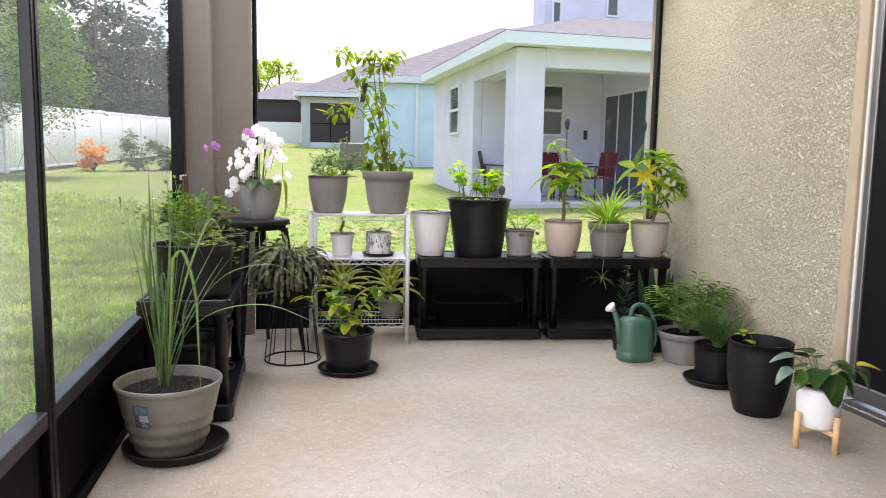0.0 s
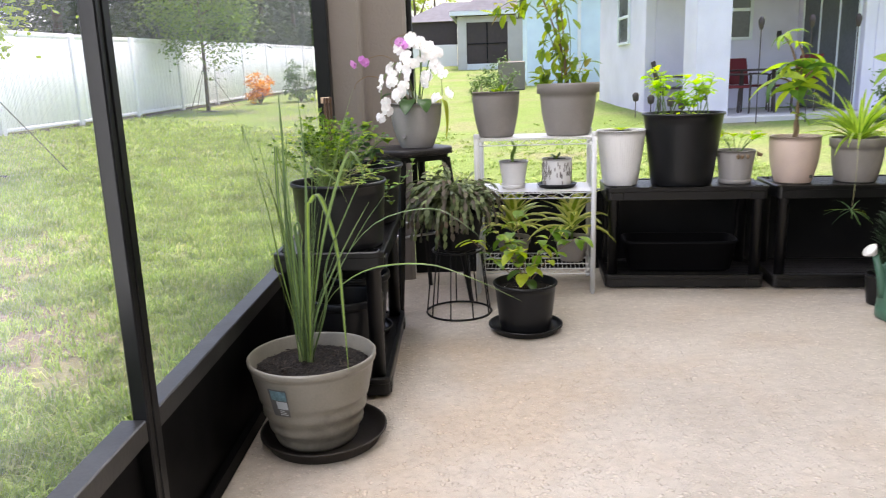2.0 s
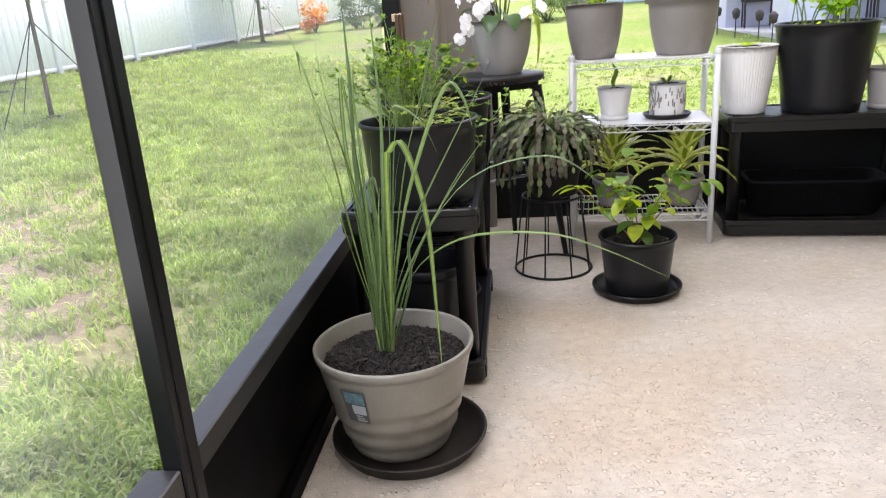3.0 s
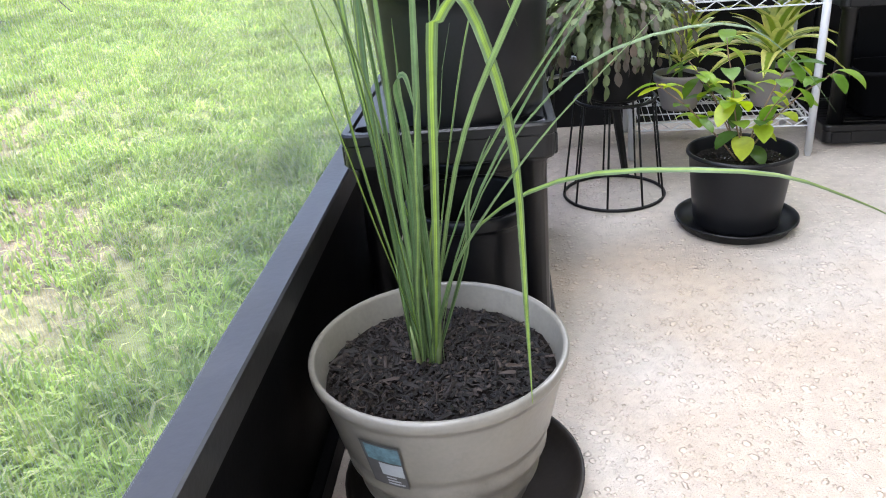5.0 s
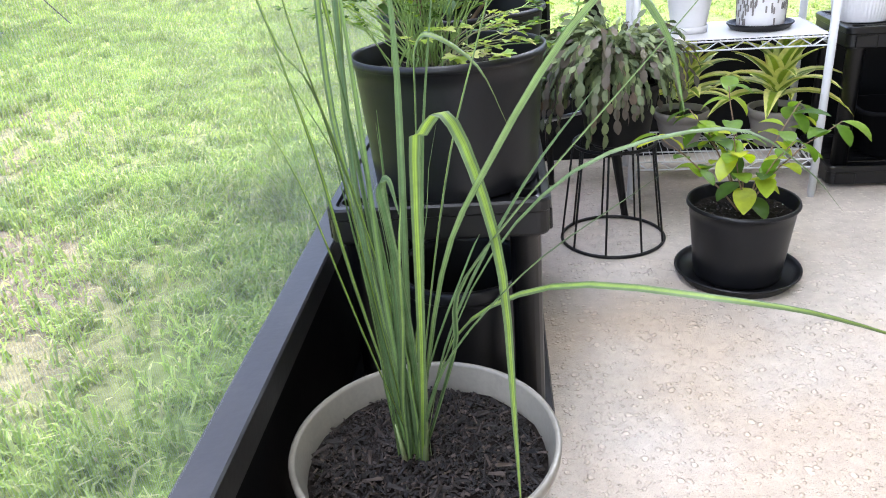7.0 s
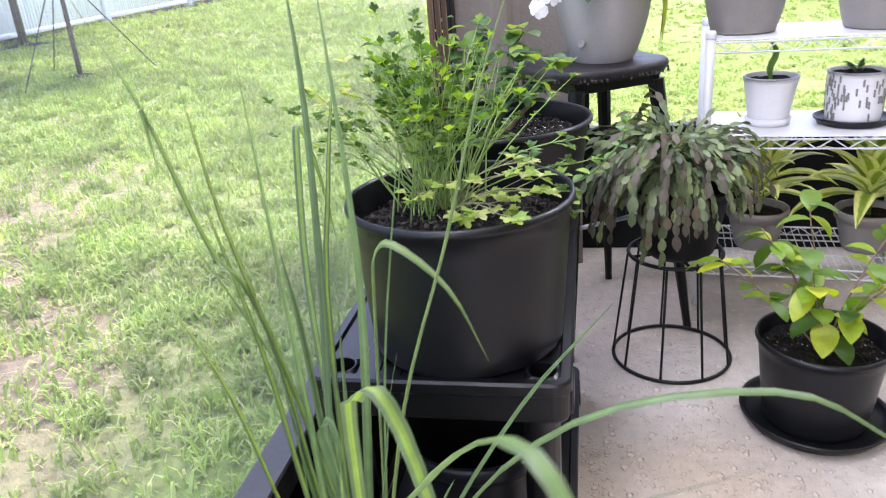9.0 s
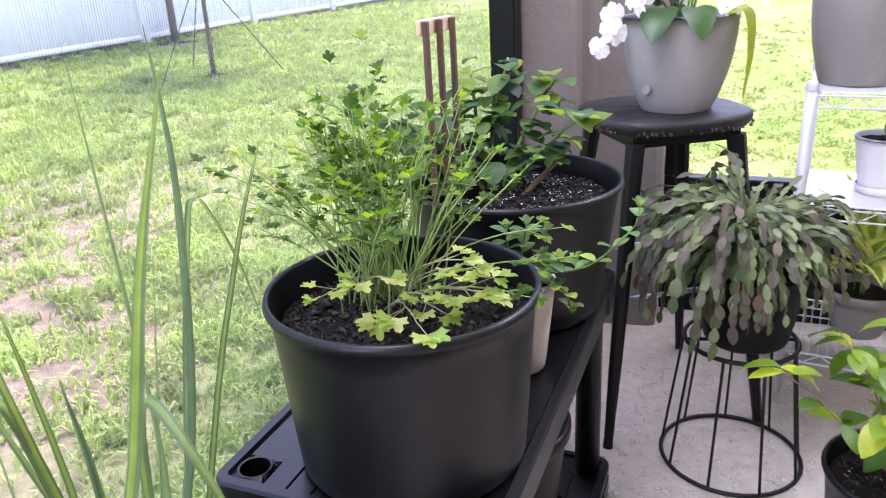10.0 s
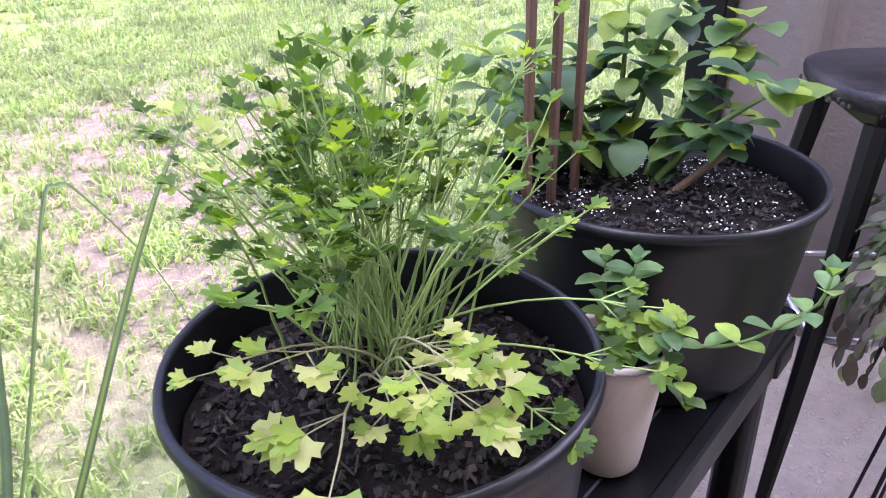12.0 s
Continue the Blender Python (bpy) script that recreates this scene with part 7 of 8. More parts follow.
def under_shelves():
    # pots and a planter box stored on the lower tiers
    t = thing("planter_box", "empty black planter box stored on the lower shelf", "planter", *along(0.786, 4.835, 0.385, 0.18), 0.075, ROW)
    g = Geo()
    rows = [(0.24, 0.10, 0.0), (0.25, 0.105, 0.006), (0.275, 0.12, 0.14), (0.285, 0.125, 0.142), (0.285, 0.125, 0.155), (0.27, 0.115, 0.155), (0.245, 0.098, 0.01)]
    vs, fs = [], []
    n = 32
    for rx, ry, z in rows:
        for i in range(n):
            a = 2 * math.pi * i / n
            ca, sa = math.cos(a), math.sin(a)
            k = 1 / (abs(ca) ** 7 + abs(sa) ** 7) ** (1 / 7)
            vs.append((rx * k * ca, ry * k * sa, z))
    for j in range(len(rows) - 1):
        for i in range(n):
            k = (i + 1) % n
            fs.append((j * n + i, j * n + k, (j + 1) * n + k, (j + 1) * n + i))
    fs.append(tuple(range(n))[::-1])
    fs.append(tuple(range((len(rows) - 1) * n, len(rows) * n)))
    g.add(vs, fs)
    part("box", g, RESIN_DULL, t, smooth=True)
    for y, r in ((3.80, 0.135), (4.12, 0.13)):
        saucer(-0.405 + 0.05 * (y - 3.8), y, r, "black saucer under a stored pot on the lower shelf", 0.028, z=0.072)
        t = thing("empty_pot", "empty black nursery pot stored on the lower shelf", "pot", -0.405 + 0.05 * (y - 3.8), y, 0.081)
        part("pot", Geo().lathe(pot_profile(r - 0.035, r - 0.008, 0.23, 0.004, soil=0.2), 44), POT_BLACK, t, smooth=True)
        part("rim", Geo().lathe([(r - 0.010, 0.215), (r - 0.004, 0.214), (r - 0.002, 0.218), (r - 0.002, 0.235), (r - 0.005, 0.24), (r - 0.013, 0.24), (r - 0.014, 0.228)], 44), POT_BLACK, t, smooth=True)


lemongrass()
saucer(-0.445, 3.345, 0.19, "large dusty black plant saucer on the floor", 0.04, SAUCER_DUSTY)
parsley()
shrub()
mint()
orchid()
holiday_cactus()
saucer(0.302, 4.275, 0.158, "black plant saucer on the floor", 0.03)
seedling_tree()
dracaena(*along(0.151, 4.858, 0.47, 0.17), 0.132, "yellow-striped dracaena in a small taupe pot on the rack")
dracaena(*along(0.151, 4.858, 0.17, 0.17), 0.132, "yellow-striped dracaena in a grey pot on the rack")
pepper()
plain_plants()
money_trees()
spider_plant()
snake_plants()
palm()
fern()
vine_pot()
anthurium()
watering_can()
under_shelves()


# ---- the yard: fence, houses, trees ----
def fence():
    t = thing("fence", "tall white vinyl privacy fence along the lawn", "fence", 0, 0, kind="structure")
    p0, d = Vector((-8.9, 2.5)), Vector((0.127, 0.992))
    n = 19
    post_me = mesh_of("post", Geo().box(-0.063, 0.063, -0.063, 0.063, -0.3, 1.815, 0.006).lathe([(0.0, 1.845), (0.05, 1.838), (0.09, 1.824), (0.09, 1.816), (0.06, 1.815)], 4), FENCE)
    pg = Geo()
    pg.box(-0.03, 0.03, 0.064, 2.336, 1.70, 1.80, 0.004).box(-0.026, 0.026, 0.064, 2.336, 0.05, 0.12, 0.004)
    for k in range(13):
        y0 = 0.064 + k * 2.272 / 13
        pg.box(-0.024, 0.024, y0 + 0.0003, y0 + 2.272 / 13 - 0.0003, 0.115, 1.705, 0.0015)
    panel_me = mesh_of("panel", pg, FENCE)
    rz = math.degrees(math.atan2(-d.x, d.y))
    for k in range(n):
        q = p0 + d * 2.4 * k
        z = ground_z(q.x, q.y)
        part("post", post_me, None, t, at=pose(q.x, q.y, z, 0, 0, rz))
        if k < n - 1:
            q2 = q + d * 2.4
            dz = math.degrees(math.atan2(ground_z(q2.x, q2.y) - z, 2.4))
            part("panel", panel_me, None, t, at=pose(q.x, q.y, z + 0.02, dz, 0, rz))
    # a dark brown strip on the ground below the panels
    g = Geo()
    for k in range(n - 1):
        q = p0 + d * 2.4 * k
        q2 = q + d * 2.4
        g.add([(q.x + 0.16, q.y, ground_z(q.x, q.y) + 0.02), (q2.x + 0.16, q2.y, ground_z(q2.x, q2.y) + 0.02), (q2.x - 0.2, q2.y, ground_z(q2.x, q2.y) + 0.035), (q.x - 0.2, q.y, ground_z(q.x, q.y) + 0.035)], [(0, 1, 2, 3)])
    solid("dark_strip", g, FENCE_GAP, "bare dark earth under the fence", "soil")


def window_part(parent, x0, x1, y, z0, z1, side="y", sash=True):
    """A framed window in a wall face; side y: the face looks along -y, side x: along -x."""
    def bx(g, a0, a1, d0, d1, c0, c1):
        return g.box(a0, a1, y - d1, y - d0, c0, c1, 0.005) if side == "y" else g.box(y - d1, y - d0, a0, a1, c0, c1, 0.005)
    f = Geo()
    w = 0.055
    bx(f, x0, x1, 0.0, 0.05, z0, z0 + w); bx(f, x0, x1, 0.0, 0.05, z1 - w, z1)
    bx(f, x0, x0 + w, 0.0, 0.05, z0 + w, z1 - w); bx(f, x1 - w, x1, 0.0, 0.05, z0 + w, z1 - w)
    if sash:
        bx(f, x0 + w, x1 - w, 0.0, 0.045, (z0 + z1) / 2 - 0.03, (z0 + z1) / 2 + 0.03)
    win = part("window", f, FASCIA, parent)
    zs = [(z0 + w, (z0 + z1) / 2 - 0.03), ((z0 + z1) / 2 + 0.03, z1 - w)] if sash else [(z0 + w, z1 - w)]
    for a, b in zs:
        part("pane", bx(Geo(), x0 + w, x1 - w, 0.012, 0.02, a, b), GLASS_FAR, win)


def hip_roof(x0, x1, y0, y1, z, rise, inset, thick=0.24):
    """A hip roof with shingle courses; the ridge runs along the longer side."""
    g = Geo()
    cx0, cx1, cy0, cy1 = x0 + inset, x1 - inset, y0 + inset, y1 - inset
    if x1 - x0 >= y1 - y0:
        ym = (y0 + y1) / 2
        a, b = (cx0, ym), (cx1, ym)
    else:
        xm = (x0 + x1) / 2
        a, b = (xm, cy0), (xm, cy1)
    steps = 20
    for k in range(steps):
        t0, t1 = k / steps, (k + 1) / steps
        def ringpts(t, up):
            out = []
            for (x, y), e in (((x0, y0), a), ((x1, y0), b if x1 - x0 >= y1 - y0 else a), ((x1, y1), b), ((x0, y1), a if x1 - x0 >= y1 - y0 else b)):
                out.append((x + (e[0] - x) * t, y + (e[1] - y) * t, z + rise * t + up))
            return out
        lo, hi = ringpts(t0, 0.003), ringpts(t1, 0.0)
        g.add(lo + hi, [(i, (i + 1) % 4, 4 + (i + 1) % 4, 4 + i) for i in range(4)])
        if k:
            lo2 = ringpts(t0, 0.0)
            g.add(lo2 + lo, [(i, (i + 1) % 4, 4 + (i + 1) % 4, 4 + i) for i in range(4)])
    return g


HOUSE = pose(4.276, 13.06, 0.40, 0, 0, 0)


def white_house():
    t = thing("white_house", "white stucco house with a covered corner porch and grey shingle roof", "house", 0, 0, kind="structure")
    t.matrix_basis = HOUSE
    part("slab", Geo().box(-0.05, 6.5, -0.05, 9.0, -0.7, 0.0, 0.02), HOUSE_GREY, t, "grey concrete porch slab")
    part("column", Geo().box(-0.012, 0.54, -0.012, 0.54, 0.003, 2.735, 0.01), HOUSE_WHITE, t, "square white stucco column")
    part("beam", Geo().box(0.543, 6.4, 0, 0.45, 2.40, 2.79, 0.01), HOUSE_WHITE, t, "white stucco porch beam")
    part("beam", Geo().box(0, 0.45, 0.543, 2.687, 2.40, 2.79, 0.01), HOUSE_WHITE, t, "white stucco porch beam")
    part("wall", Geo().box(0, 0.2, 2.69, 6.3, -0.6, 2.79, 0.01), HOUSE_WHITE, t, "white stucco side wall")
    part("wall", Geo().box(0.203, 2.96, 2.69, 2.89, 0.003, 2.79, 0.01), HOUSE_WHITE, t, "white stucco porch wall")
    part("wall", Geo().box(2.963, 3.16, 0.5, 2.89, 0.003, 2.79, 0.01), HOUSE_WHITE, t, "white stucco porch wall")
    part("wall", Geo().box(3.163, 6.4, 0.5, 0.7, 0.003, 2.397, 0.01), HOUSE_WHITE, t)
    part("porch_ceiling", Geo().box(0.2, 6.4, 0.2, 4.0, 2.793, 2.82, 0.004), HOUSE_WHITE, t)
    part("fascia", Geo().box(-0.32, 6.6, -0.32, -0.27, 2.74, 2.95, 0.006), FASCIA, t, "white fascia board")
    part("fascia", Geo().box(-0.32, -0.27, -0.267, 6.5, 2.74, 2.95, 0.006), FASCIA, t, "white fascia board")
    part("soffit", Geo().box(-0.267, 6.6, -0.267, -0.015, 2.745, 2.765, 0.004), FASCIA, t)
    part("soffit", Geo().box(-0.267, -0.015, -0.012, 6.5, 2.745, 2.765, 0.004), FASCIA, t)
    part("roof", hip_roof(-0.325, 7.2, -0.325, 6.5, 2.952, 1.02, 3.0), SHINGLE, t, "grey shingle hip roof")
    part("roof", hip_roof(1.4, 8.2, 4.2, 9.0, 2.952, 1.5, 2.3), SHINGLE, t, "grey shingle hip roof")
    up = part("upper_storey", Geo().box(3.27, 10.0, 7.08, 8.0, 3.0, 7.6, 0.01), HOUSE_WHITE, t, "white upper storey")
    window_part(up, 3.47, 3.76, 7.08, 4.45, 5.9)
    window_part(up, 5.10, 5.49, 7.08, 4.85, 6.2)
    window_part(t, 3.72, 4.58, 0.0, 1.34, 2.45, "x")
    window_part(t, 1.50, 2.06, 2.69, 1.30, 2.42)
    # sliding door facing the porch
    d = part("sliding_door", Geo().box(2.92, 2.96, 0.6, 0.66, 0.01, 2.22, 0.005).box(2.92, 2.96, 2.40, 2.46, 0.01, 2.22, 0.005).box(2.921, 2.959, 0.655, 2.405, 2.16, 2.22, 0.005)
             .box(2.921, 2.959, 1.18, 1.23, 0.01, 2.165, 0.005).box(2.921, 2.959, 1.80, 1.85, 0.01, 2.165, 0.005), FASCIA, t)
    for a, b in ((0.661, 1.179), (1.231, 1.799), (1.851, 2.399)):
        part("pane", Geo().box(2.93, 2.94, a, b, 0.02, 2.158, 0.002), GLASS_FAR, d)
    part("wall_lamp", Geo().box(2.55, 2.63, 2.64, 2.69, 1.25, 1.45, 0.01), CHAIR_DARK, t, "small dark wall lamp")


def blue_house():
    t = thing("blue_house", "pale blue stucco house with white fascia and downspout", "house", 0, 0, kind="structure")
    t.matrix_basis = pose(5.77, 25.36, 0.88, 0, 0, -7)
    part("wall", Geo().box(-2.35, 9.0, 0, 0.2, -0.9, 2.85, 0.01).box(-2.35, -2.15, 0.203, 8, -0.9, 2.85, 0.01), HOUSE_BLUE, t, "pale blue stucco wall")
    part("fascia", Geo().box(-2.6, 9.2, -0.28, -0.22, 2.86, 3.08, 0.006).box(-2.6, -2.54, -0.217, 8.2, 2.86, 3.08, 0.006), FASCIA, t)
    part("soffit", Geo().box(-2.53, 9.2, -0.217, 0.2, 2.86, 2.88, 0.004), FASCIA, t)
    part("downspout", Geo().box(-0.75, -0.64, -0.10, -0.012, -0.5, 2.85, 0.01), FASCIA, t, "white rain downspout")
    part("roof", hip_roof(-2.6, 12.0, -0.28, 11.4, 3.085, 2.75, 5.8), SHINGLE, t, "grey shingle hip roof")


def far_house():
    t = thing("grey_house", "distant grey stucco house with a screened porch", "house", 0, 0, kind="structure")
    t.matrix_basis = pose(1.95, 39.3, 1.58, 0, 0, -7)
    part("wall", Geo().box(0, 0.45, 0, 0.2, -0.6, 2.75, 0.01).box(2.5, 9.0, 0, 0.2, -0.6, 2.75, 0.01).box(0.453, 2.497, 0, 0.2, 2.45, 2.75, 0.01), HOUSE_GREY, t)
    part("wall", Geo().box(0, 0.2, 0.203, 7, -0.6, 2.75, 0.01), HOUSE_GREY, t)
    part("kick_wall", Geo().box(0.453, 2.497, 0.02, 0.15, -0.6, 0.45, 0.01), FASCIA, t, "white low porch wall")
    s = part("screen", Geo().box(0.453, 2.497, 0.08, 0.10, 0.453, 2.447, 0.004), CHAIR_DARK, t, "dark porch screen")
    part("frame", Geo().box(1.45, 1.5, 0.04, 0.078, 0.453, 2.447, 0.004).box(0.453, 2.497, 0.04, 0.077, 1.4, 1.44, 0.004), BRONZE, s)
    part("fascia", Geo().box(-0.35, 9.2, -0.35, -0.28, 2.76, 2.98, 0.01).box(-0.35, -0.28, -0.277, 7.2, 2.76, 2.98, 0.01), FASCIA, t)
    part("roof", hip_roof(-0.35, 9.2, -0.35, 7.2, 2.985, 2.0, 3.7), SHINGLE, t, "grey shingle hip roof")
    p = thing("pool_cage", "dark screened enclosure behind a white fence", "screen enclosure", 0, 0, kind="structure")
    p.matrix_basis = pose(-0.9, 46.0, 1.72, 0, 0, -7)
    part("screen", Geo().box(0, 3.2, 0, 0.05, 1.5, 2.9, 0.01), CHAIR_DARK, p)
    part("fence_panel", Geo().box(-0.6, 3.2, -0.3, -0.2, 0.0, 1.6, 0.01), FENCE, p)
    part("roof", hip_roof(-0.2, 6.2, -0.2, 5.2, 2.92, 1.3, 2.4), SHINGLE, p)


def leaf_cloud(g, c, rx, ry, rz_, n, s, rng, hollow=0.35):
    """Leaves in clumps through an uneven crown."""
    clumps = []
    for _ in range(max(6, n // 45)):
        while True:
            q = rng.uniform(-1, 1, 3)
            l = np.linalg.norm(q)
            if hollow < l < 1:
                break
        clumps.append((c[0] + q[0] * rx, c[1] + q[1] * ry, c[2] + q[2] * rz_, rng.uniform(0.14, 0.30) * (rx + ry + rz_) / 3))
    for k in range(n):
        x, y, z, r = clumps[k % len(clumps)]
        p = np.array((x, y, z)) + rng.normal(0, 1, 3) * r * 0.62
        a, b = rng.uniform(0, 6.283), rng.uniform(-0.6, 0.9)
        d = np.array((math.cos(a) * math.cos(b), math.sin(a) * math.cos(b), -abs(math.sin(b))))
        u = np.array((-math.sin(a), math.cos(a), rng.uniform(-0.5, 0.5)))
        L = s * rng.uniform(0.6, 1.3)
        o = len(g.v)
        g.v.extend((tuple(p), tuple(p + d * L * 0.5 + u * L * 0.32), tuple(p + d * L), tuple(p + d * L * 0.5 - u * L * 0.32)))
        g.f.append((o, o + 1, o + 2, o + 3))


def tree(x, y, h, crown, n, s, leaf, label, seed, stakes=True, lean=0.0, girth=0.055):
    rng = np.random.RandomState(seed)
    z = ground_z(x, y)
    t = thing("tree", label, "tree", x, y, z)
    cz, rx, rzz = crown
    tp = [(0, 0, -0.05), (0.01 + lean * 0.3, 0.01, cz * 0.5), (lean * 0.6, 0.02, cz), (lean, 0, h * 0.93)]
    g = Geo().tube(curve_path(tp, 12), [girth * (1 - 0.82 * k / 12) for k in range(13)], 8)
    part("trunk", g, BARK, t, smooth=True)
    for k in range(9):
        a = k * 2.4
        z0 = cz - rzz * 0.7 + rzz * 1.4 * k / 9
        e = Vector((rx * 0.75 * math.cos(a), rx * 0.75 * math.sin(a), z0 + rzz * 0.35))
        part("limb", Geo().tube([(lean * 0.5, 0, z0), e * 0.5 + Vector((0, 0, z0 * 0.5)), e], [0.02, 0.013, 0.006], 5), BARK, t, smooth=True)
    c = Geo()
    leaf_cloud(c, (lean * 0.7, 0, cz), rx, rx, rzz, n, s, rng)
    part("crown", c, leaf, t, kind="stuff")
    if stakes:
        for a in (0.4, 2.5, 4.6):
            part("guy_strap", Geo().tube([(0, 0, min(1.2, cz * 0.45)), (0.75 * math.cos(a), 0.75 * math.sin(a), -0.02)], 0.006, 5), CHAIR_DARK, t)
    m = Geo()
    vs = [(0.42 * math.cos(k / 12 * math.pi) * uni(0.7, 1.2), 0.42 * math.sin(k / 12 * math.pi) * uni(0.7, 1.2), -0.02) for k in range(24)]
    m.add(vs + [(0, 0, 0.045)], [(i, (i + 1) % 24, 24) for i in range(24)])
    part("mulch", m, CHIP, t, "dark mulch ring", smooth=True)


def woods():
    rng = np.random.RandomState(11)
    g, st = Geo(), Geo()
    for k in range(46):
        s = rng.uniform(0, 1)
        y = 4 + 62 * s
        x = -10.5 - rng.uniform(0, 9) + 0.11 * (y - 10)
        h = rng.uniform(6.5, 9.5)
        z = ground_z(x, y)
        st.tube([(x, y, z - 0.2), (x + rng.uniform(-0.4, 0.4), y, z + h * 0.9)], [0.16, 0.05], 6)
        for q in range(4):
            leaf_cloud(g, (x + rng.uniform(-1, 1), y + rng.uniform(-1, 1), z + h * (0.25 + 0.2 * q)), 2.3, 2.3, 1.3, 520, 0.34, rng, 0.1)
    for k in range(40):
        y = 3 + 55 * rng.uniform(0, 1)
        x = -9.6 - rng.uniform(0, 2) + 0.127 * (y - 6)
        leaf_cloud(g, (x, y, ground_z(x, y) + 2.0), 1.1, 1.4, 1.3, 300, 0.24, rng, 0.1)
    w = thing("woods", "dark mixed woodland behind the fence", "woods", 0, 0, kind="stuff")
    part("trunk_group", st, BARK, w, kind="stuff", smooth=True)
    part("foliage", g, L_WOODS, w, kind="stuff")


def far_trees():
    for k, (x, y, h, r) in enumerate(((-0.3, 58, 6.2, 1.7), (1.3, 62, 6.6, 2.0), (-1.9, 60, 7.5, 1.7))):
        rng = np.random.RandomState(30 + k)
        z = ground_z(x, y)
        t = thing("tree", "tall airy tree beyond the houses", "tree", x, y, z)
        part("trunk", Geo().tube([(0, 0, 0), (0.2, 0, h * 0.5), (0.1, 0, h)], [0.18, 0.12, 0.05], 6), BARK, t, smooth=True)
        for q in range(4):
            a = q * 1.9
            part("limb", Geo().tube([(0.2, 0, h * 0.5), (r * math.cos(a), r * math.sin(a), h * (0.75 + 0.06 * q))], [0.07, 0.02], 5), BARK, t, smooth=True)
        c = Geo()
        for q in range(6):
            leaf_cloud(c, (rng.uniform(-1, 1) * r * 0.8, rng.uniform(-1, 1) * r * 0.8, h * rng.uniform(0.62, 1.0)), r * 0.6, r * 0.6, 0.7, 330, 0.22, rng, 0.0)
        part("crown", c, L_TREE_YOUNG, t, kind="stuff")


def bush(x, y, rx, rz_, n, s, leaf, label, seed):
    rng = np.random.RandomState(seed)
    z = ground_z(x, y)
    t = thing("bush", label, "bush", x, y, z)
    st = Geo()
    for k in range(7):
        a = k * 0.9
        st.tube([(0, 0, -0.03), (rx * 0.6 * math.cos(a), rx * 0.6 * math.sin(a), rz_ * 1.3)], [0.015, 0.005], 4)
    part("twig_mass", st, BARK, t, kind="stuff")
    c = Geo()
    leaf_cloud(c, (0, 0, rz_), rx, rx, rz_, n, s, rng, 0.1)
    part("crown", c, leaf, t, kind="stuff")


def patio_chair(x, y, rz, fabric, label, m):
    t = thing("patio_chair", label, "chair", 0, 0)
    t.matrix_basis = m @ pose(x, y, 0.005, 0, 0, rz)
    part("seat", Geo().box(-0.25, 0.25, -0.25, 0.25, 0.42, 0.46, 0.012), fabric, t)
    b = part("backrest", Geo().box(-0.25, 0.25, -0.02, 0.02, 0, 0.48, 0.012), fabric, t, at=pose(0, 0.26, 0.47, -12, 0, 0))
    for sx in (-1, 1):
        part("armrest", Geo().tube([(sx * 0.28, -0.22, 0.64), (sx * 0.28, 0.28, 0.66)], 0.016, 6), CHAIR_DARK, t)
        for sy in (-1, 1):
            part("leg", Geo().tube([(sx * 0.27, sy * 0.23, 0), (sx * 0.27, sy * 0.24, 0.64)], 0.015, 6), CHAIR_DARK, t)


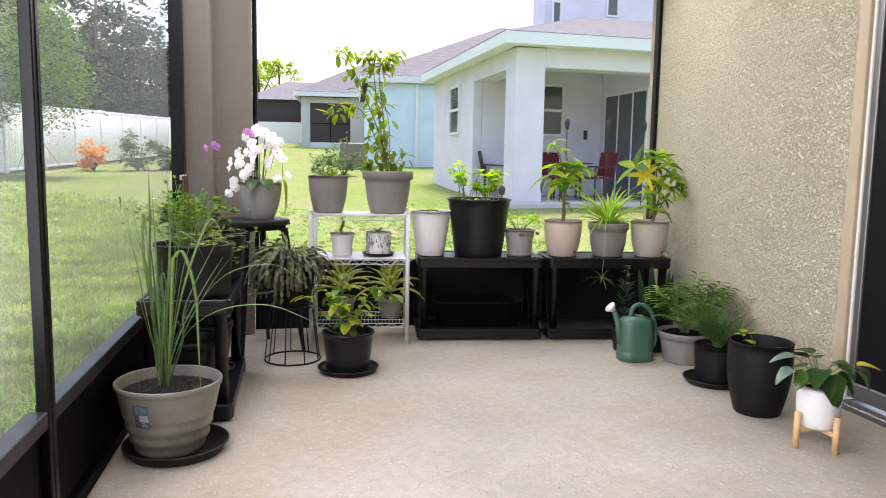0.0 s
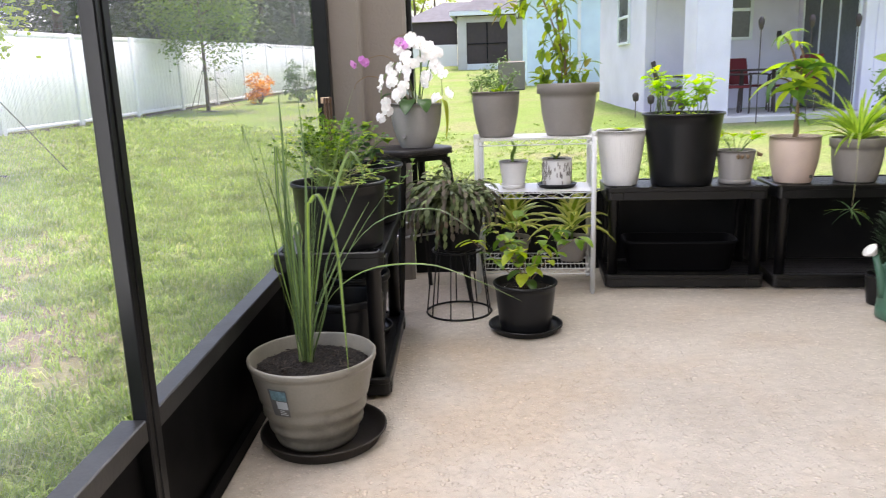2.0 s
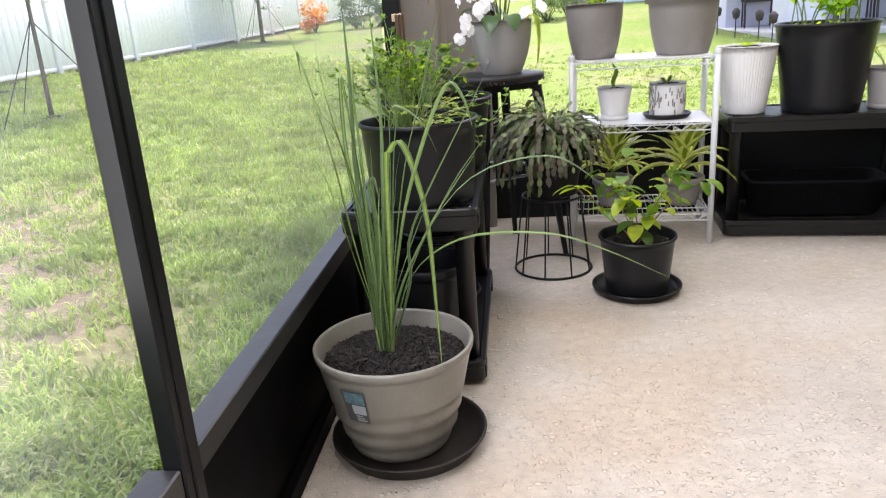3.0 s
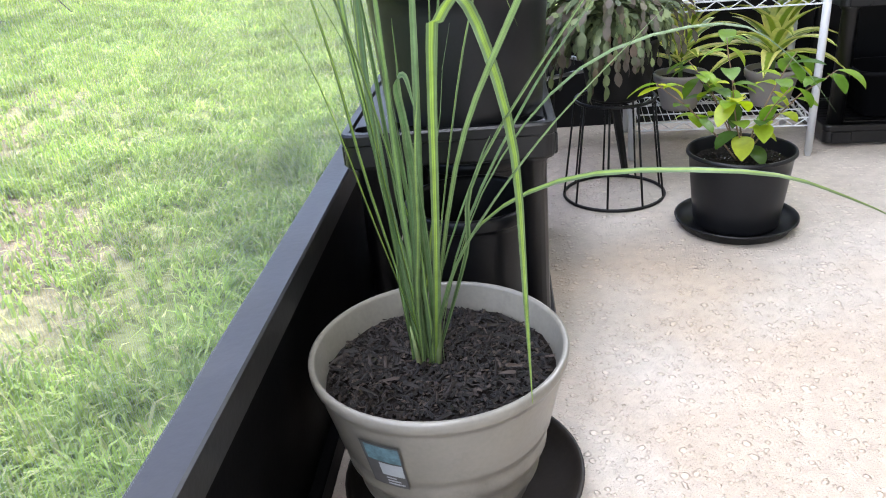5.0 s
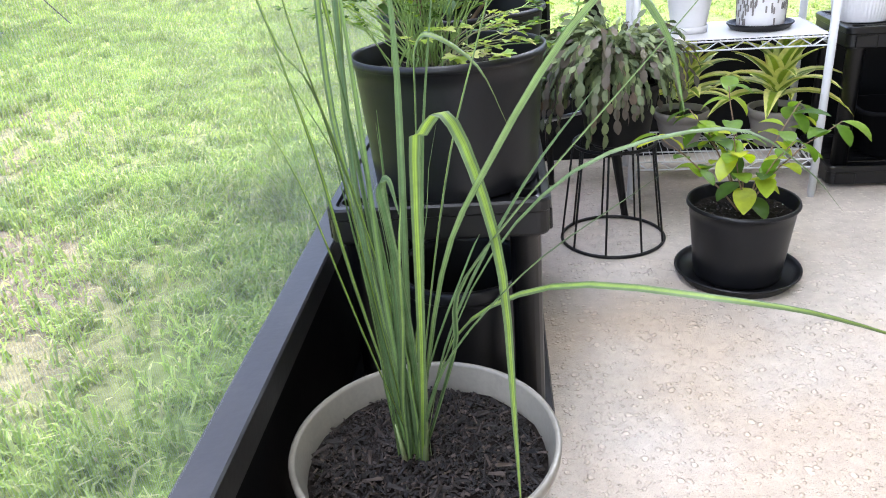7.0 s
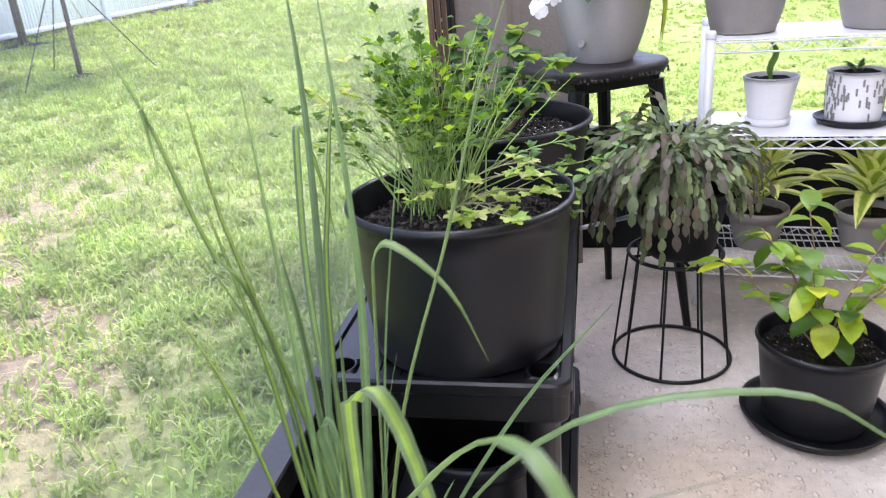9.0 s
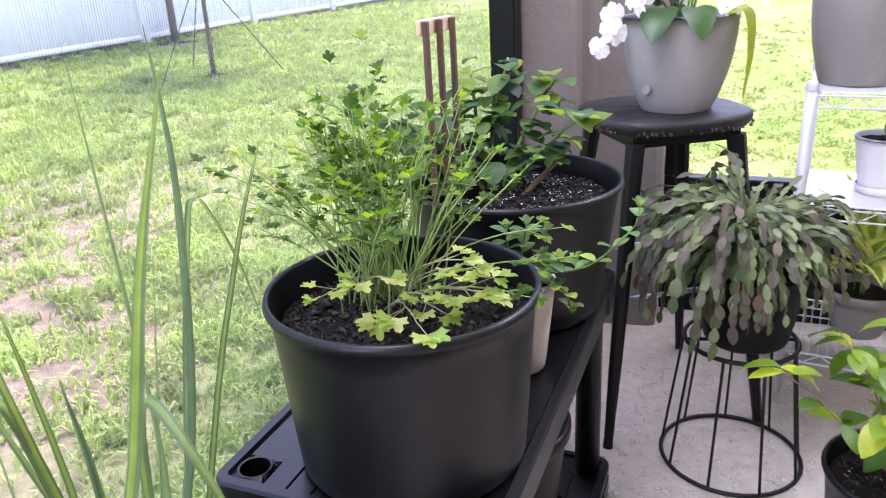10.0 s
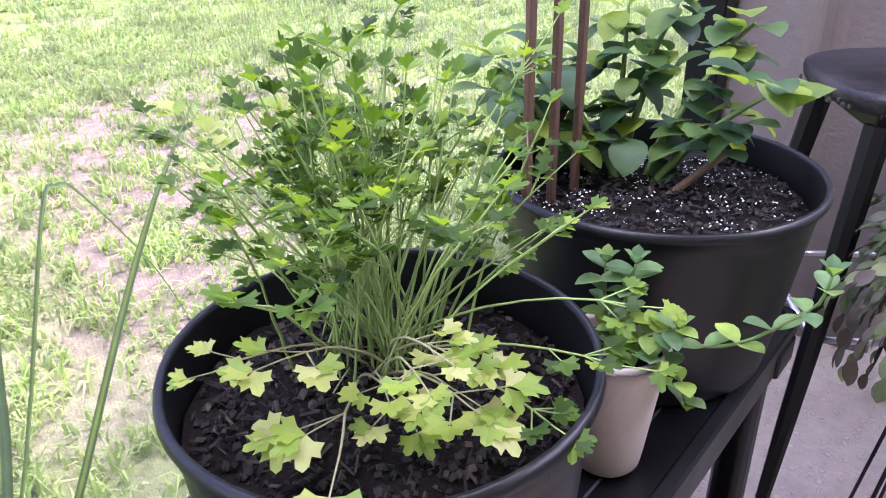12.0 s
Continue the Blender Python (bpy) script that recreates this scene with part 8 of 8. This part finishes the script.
def porch_things():
    m = HOUSE
    patio_chair(0.36, 2.05, 72, CHAIR_DARK, "dark brown mesh patio chair on the porch", m)
    patio_chair(0.52, 2.75, 78, CHAIR_DARK, "dark brown mesh patio chair on the porch", m)
    patio_chair(0.95, 0.85, 80, CHAIR_RED, "red cushioned patio chair on the porch", m)
    patio_chair(1.95, 0.75, -75, CHAIR_RED, "red cushioned patio chair on the porch", m)
    patio_chair(1.6, 1.75, 15, CHAIR_RED, "red cushioned patio chair on the porch", m)
    t = thing("patio_table", "dark round metal patio table on the porch", "table", 0, 0)
    t.matrix_basis = m @ pose(1.45, 1.0, 0.005)
    part("tabletop", Geo().lathe([(0, 0.70), (0.5, 0.70), (0.52, 0.715), (0.5, 0.73), (0, 0.73)], 32), CHAIR_DARK, t, smooth=True)
    for k in range(4):
        a = k * 1.571 + 0.4
        part("leg", Geo().tube([(0.36 * math.cos(a), 0.36 * math.sin(a), 0.70), (0.40 * math.cos(a), 0.40 * math.sin(a), 0.0)], 0.02, 6), CHAIR_DARK, t)
    for k, (x, y) in enumerate(((0.85, -0.35), (1.55, -0.5), (2.35, -0.35))):
        t = thing("garden_torch", "dark metal garden torch on a tall pole", "torch", 0, 0, group="garden torches")
        t.matrix_basis = m @ pose(x, y, -0.25)
        part("pole", Geo().tube([(0, 0, 0), (0, 0, 1.55)], 0.009, 6), CHAIR_DARK, t)
        part("lantern", Geo().lathe([(0, 1.55), (0.025, 1.56), (0.045, 1.65), (0.045, 1.70), (0.02, 1.74), (0, 1.75)], 10), CHAIR_DARK, t, smooth=True)
    for k, (x, y) in enumerate(((-0.35, 0.1), (-0.42, 0.9), (-0.38, -0.5), (-0.45, 1.7))):
        t = thing("path_light", "small black path light on a stake", "path light", 0, 0, group="path lights")
        q = m @ Vector((x, y, 0))
        t.matrix_basis = pose(q.x, q.y, ground_z(q.x, q.y) - 0.02)
        part("stake", Geo().tube([(0, 0, 0), (0, 0, 0.32)], 0.009, 6), CHAIR_DARK, t)
        part("lamp_head", Geo().lathe([(0, 0.30), (0.05, 0.32), (0.065, 0.42), (0.03, 0.46), (0, 0.47)], 10), CHAIR_DARK, t, smooth=True)
    # air conditioner beside the blue house
    t = thing("air_conditioner", "grey outdoor air conditioner beside the blue house", "air conditioner", 2.75, 24.2, ground_z(2.75, 24.2) - 0.03, -7)
    part("casing", Geo().box(-0.4, 0.4, -0.4, 0.4, 0.0, 0.85, 0.03), POT_TAUPE, t)
    part("fan_grille", Geo().lathe([(0, 0.86), (0.33, 0.86), (0.34, 0.852)], 24), CHAIR_DARK, t)


fence()
white_house()
blue_house()
far_house()
tree(-5.57, 20.8, 4.9, (2.75, 1.3, 1.6), 9500, 0.095, L_TREE, "young green shade tree staked on the lawn", 5)
tree(-4.85, 9.6, 3.4, (2.3, 0.75, 0.95), 2400, 0.10, L_TREE_YOUNG, "thin young tree with bright leaves and guy straps", 6, girth=0.026)
tree(-7.3, 12.2, 5.6, (3.5, 1.5, 1.7), 5200, 0.15, L_WOODS, "dark leafy tree beside the fence", 8, stakes=False)
woods()
far_trees()
bush(-4.87, 24.0, 0.46, 0.46, 1300, 0.09, L_ORANGE, "orange and red croton bush by the fence", 41)
bush(-3.75, 24.6, 0.6, 0.62, 1500, 0.09, L_BUSH, "loose green garden bush by the fence", 42)
bush(-2.9, 25.2, 0.5, 0.4, 700, 0.15, L_BUSH, "low green garden bush", 43)
bush(1.55, 20.6, 0.5, 0.35, 900, 0.07, L_BUSH, "clipped round shrub on the lawn", 44)
bush(2.15, 21.3, 0.6, 0.5, 900, 0.08, L_BUSH, "loose shrub on the lawn", 45)
bush(6.9, 11.9, 0.45, 0.45, 700, 0.08, L_BUSH, "grey-green shrub beside the porch", 46)
porch_things()
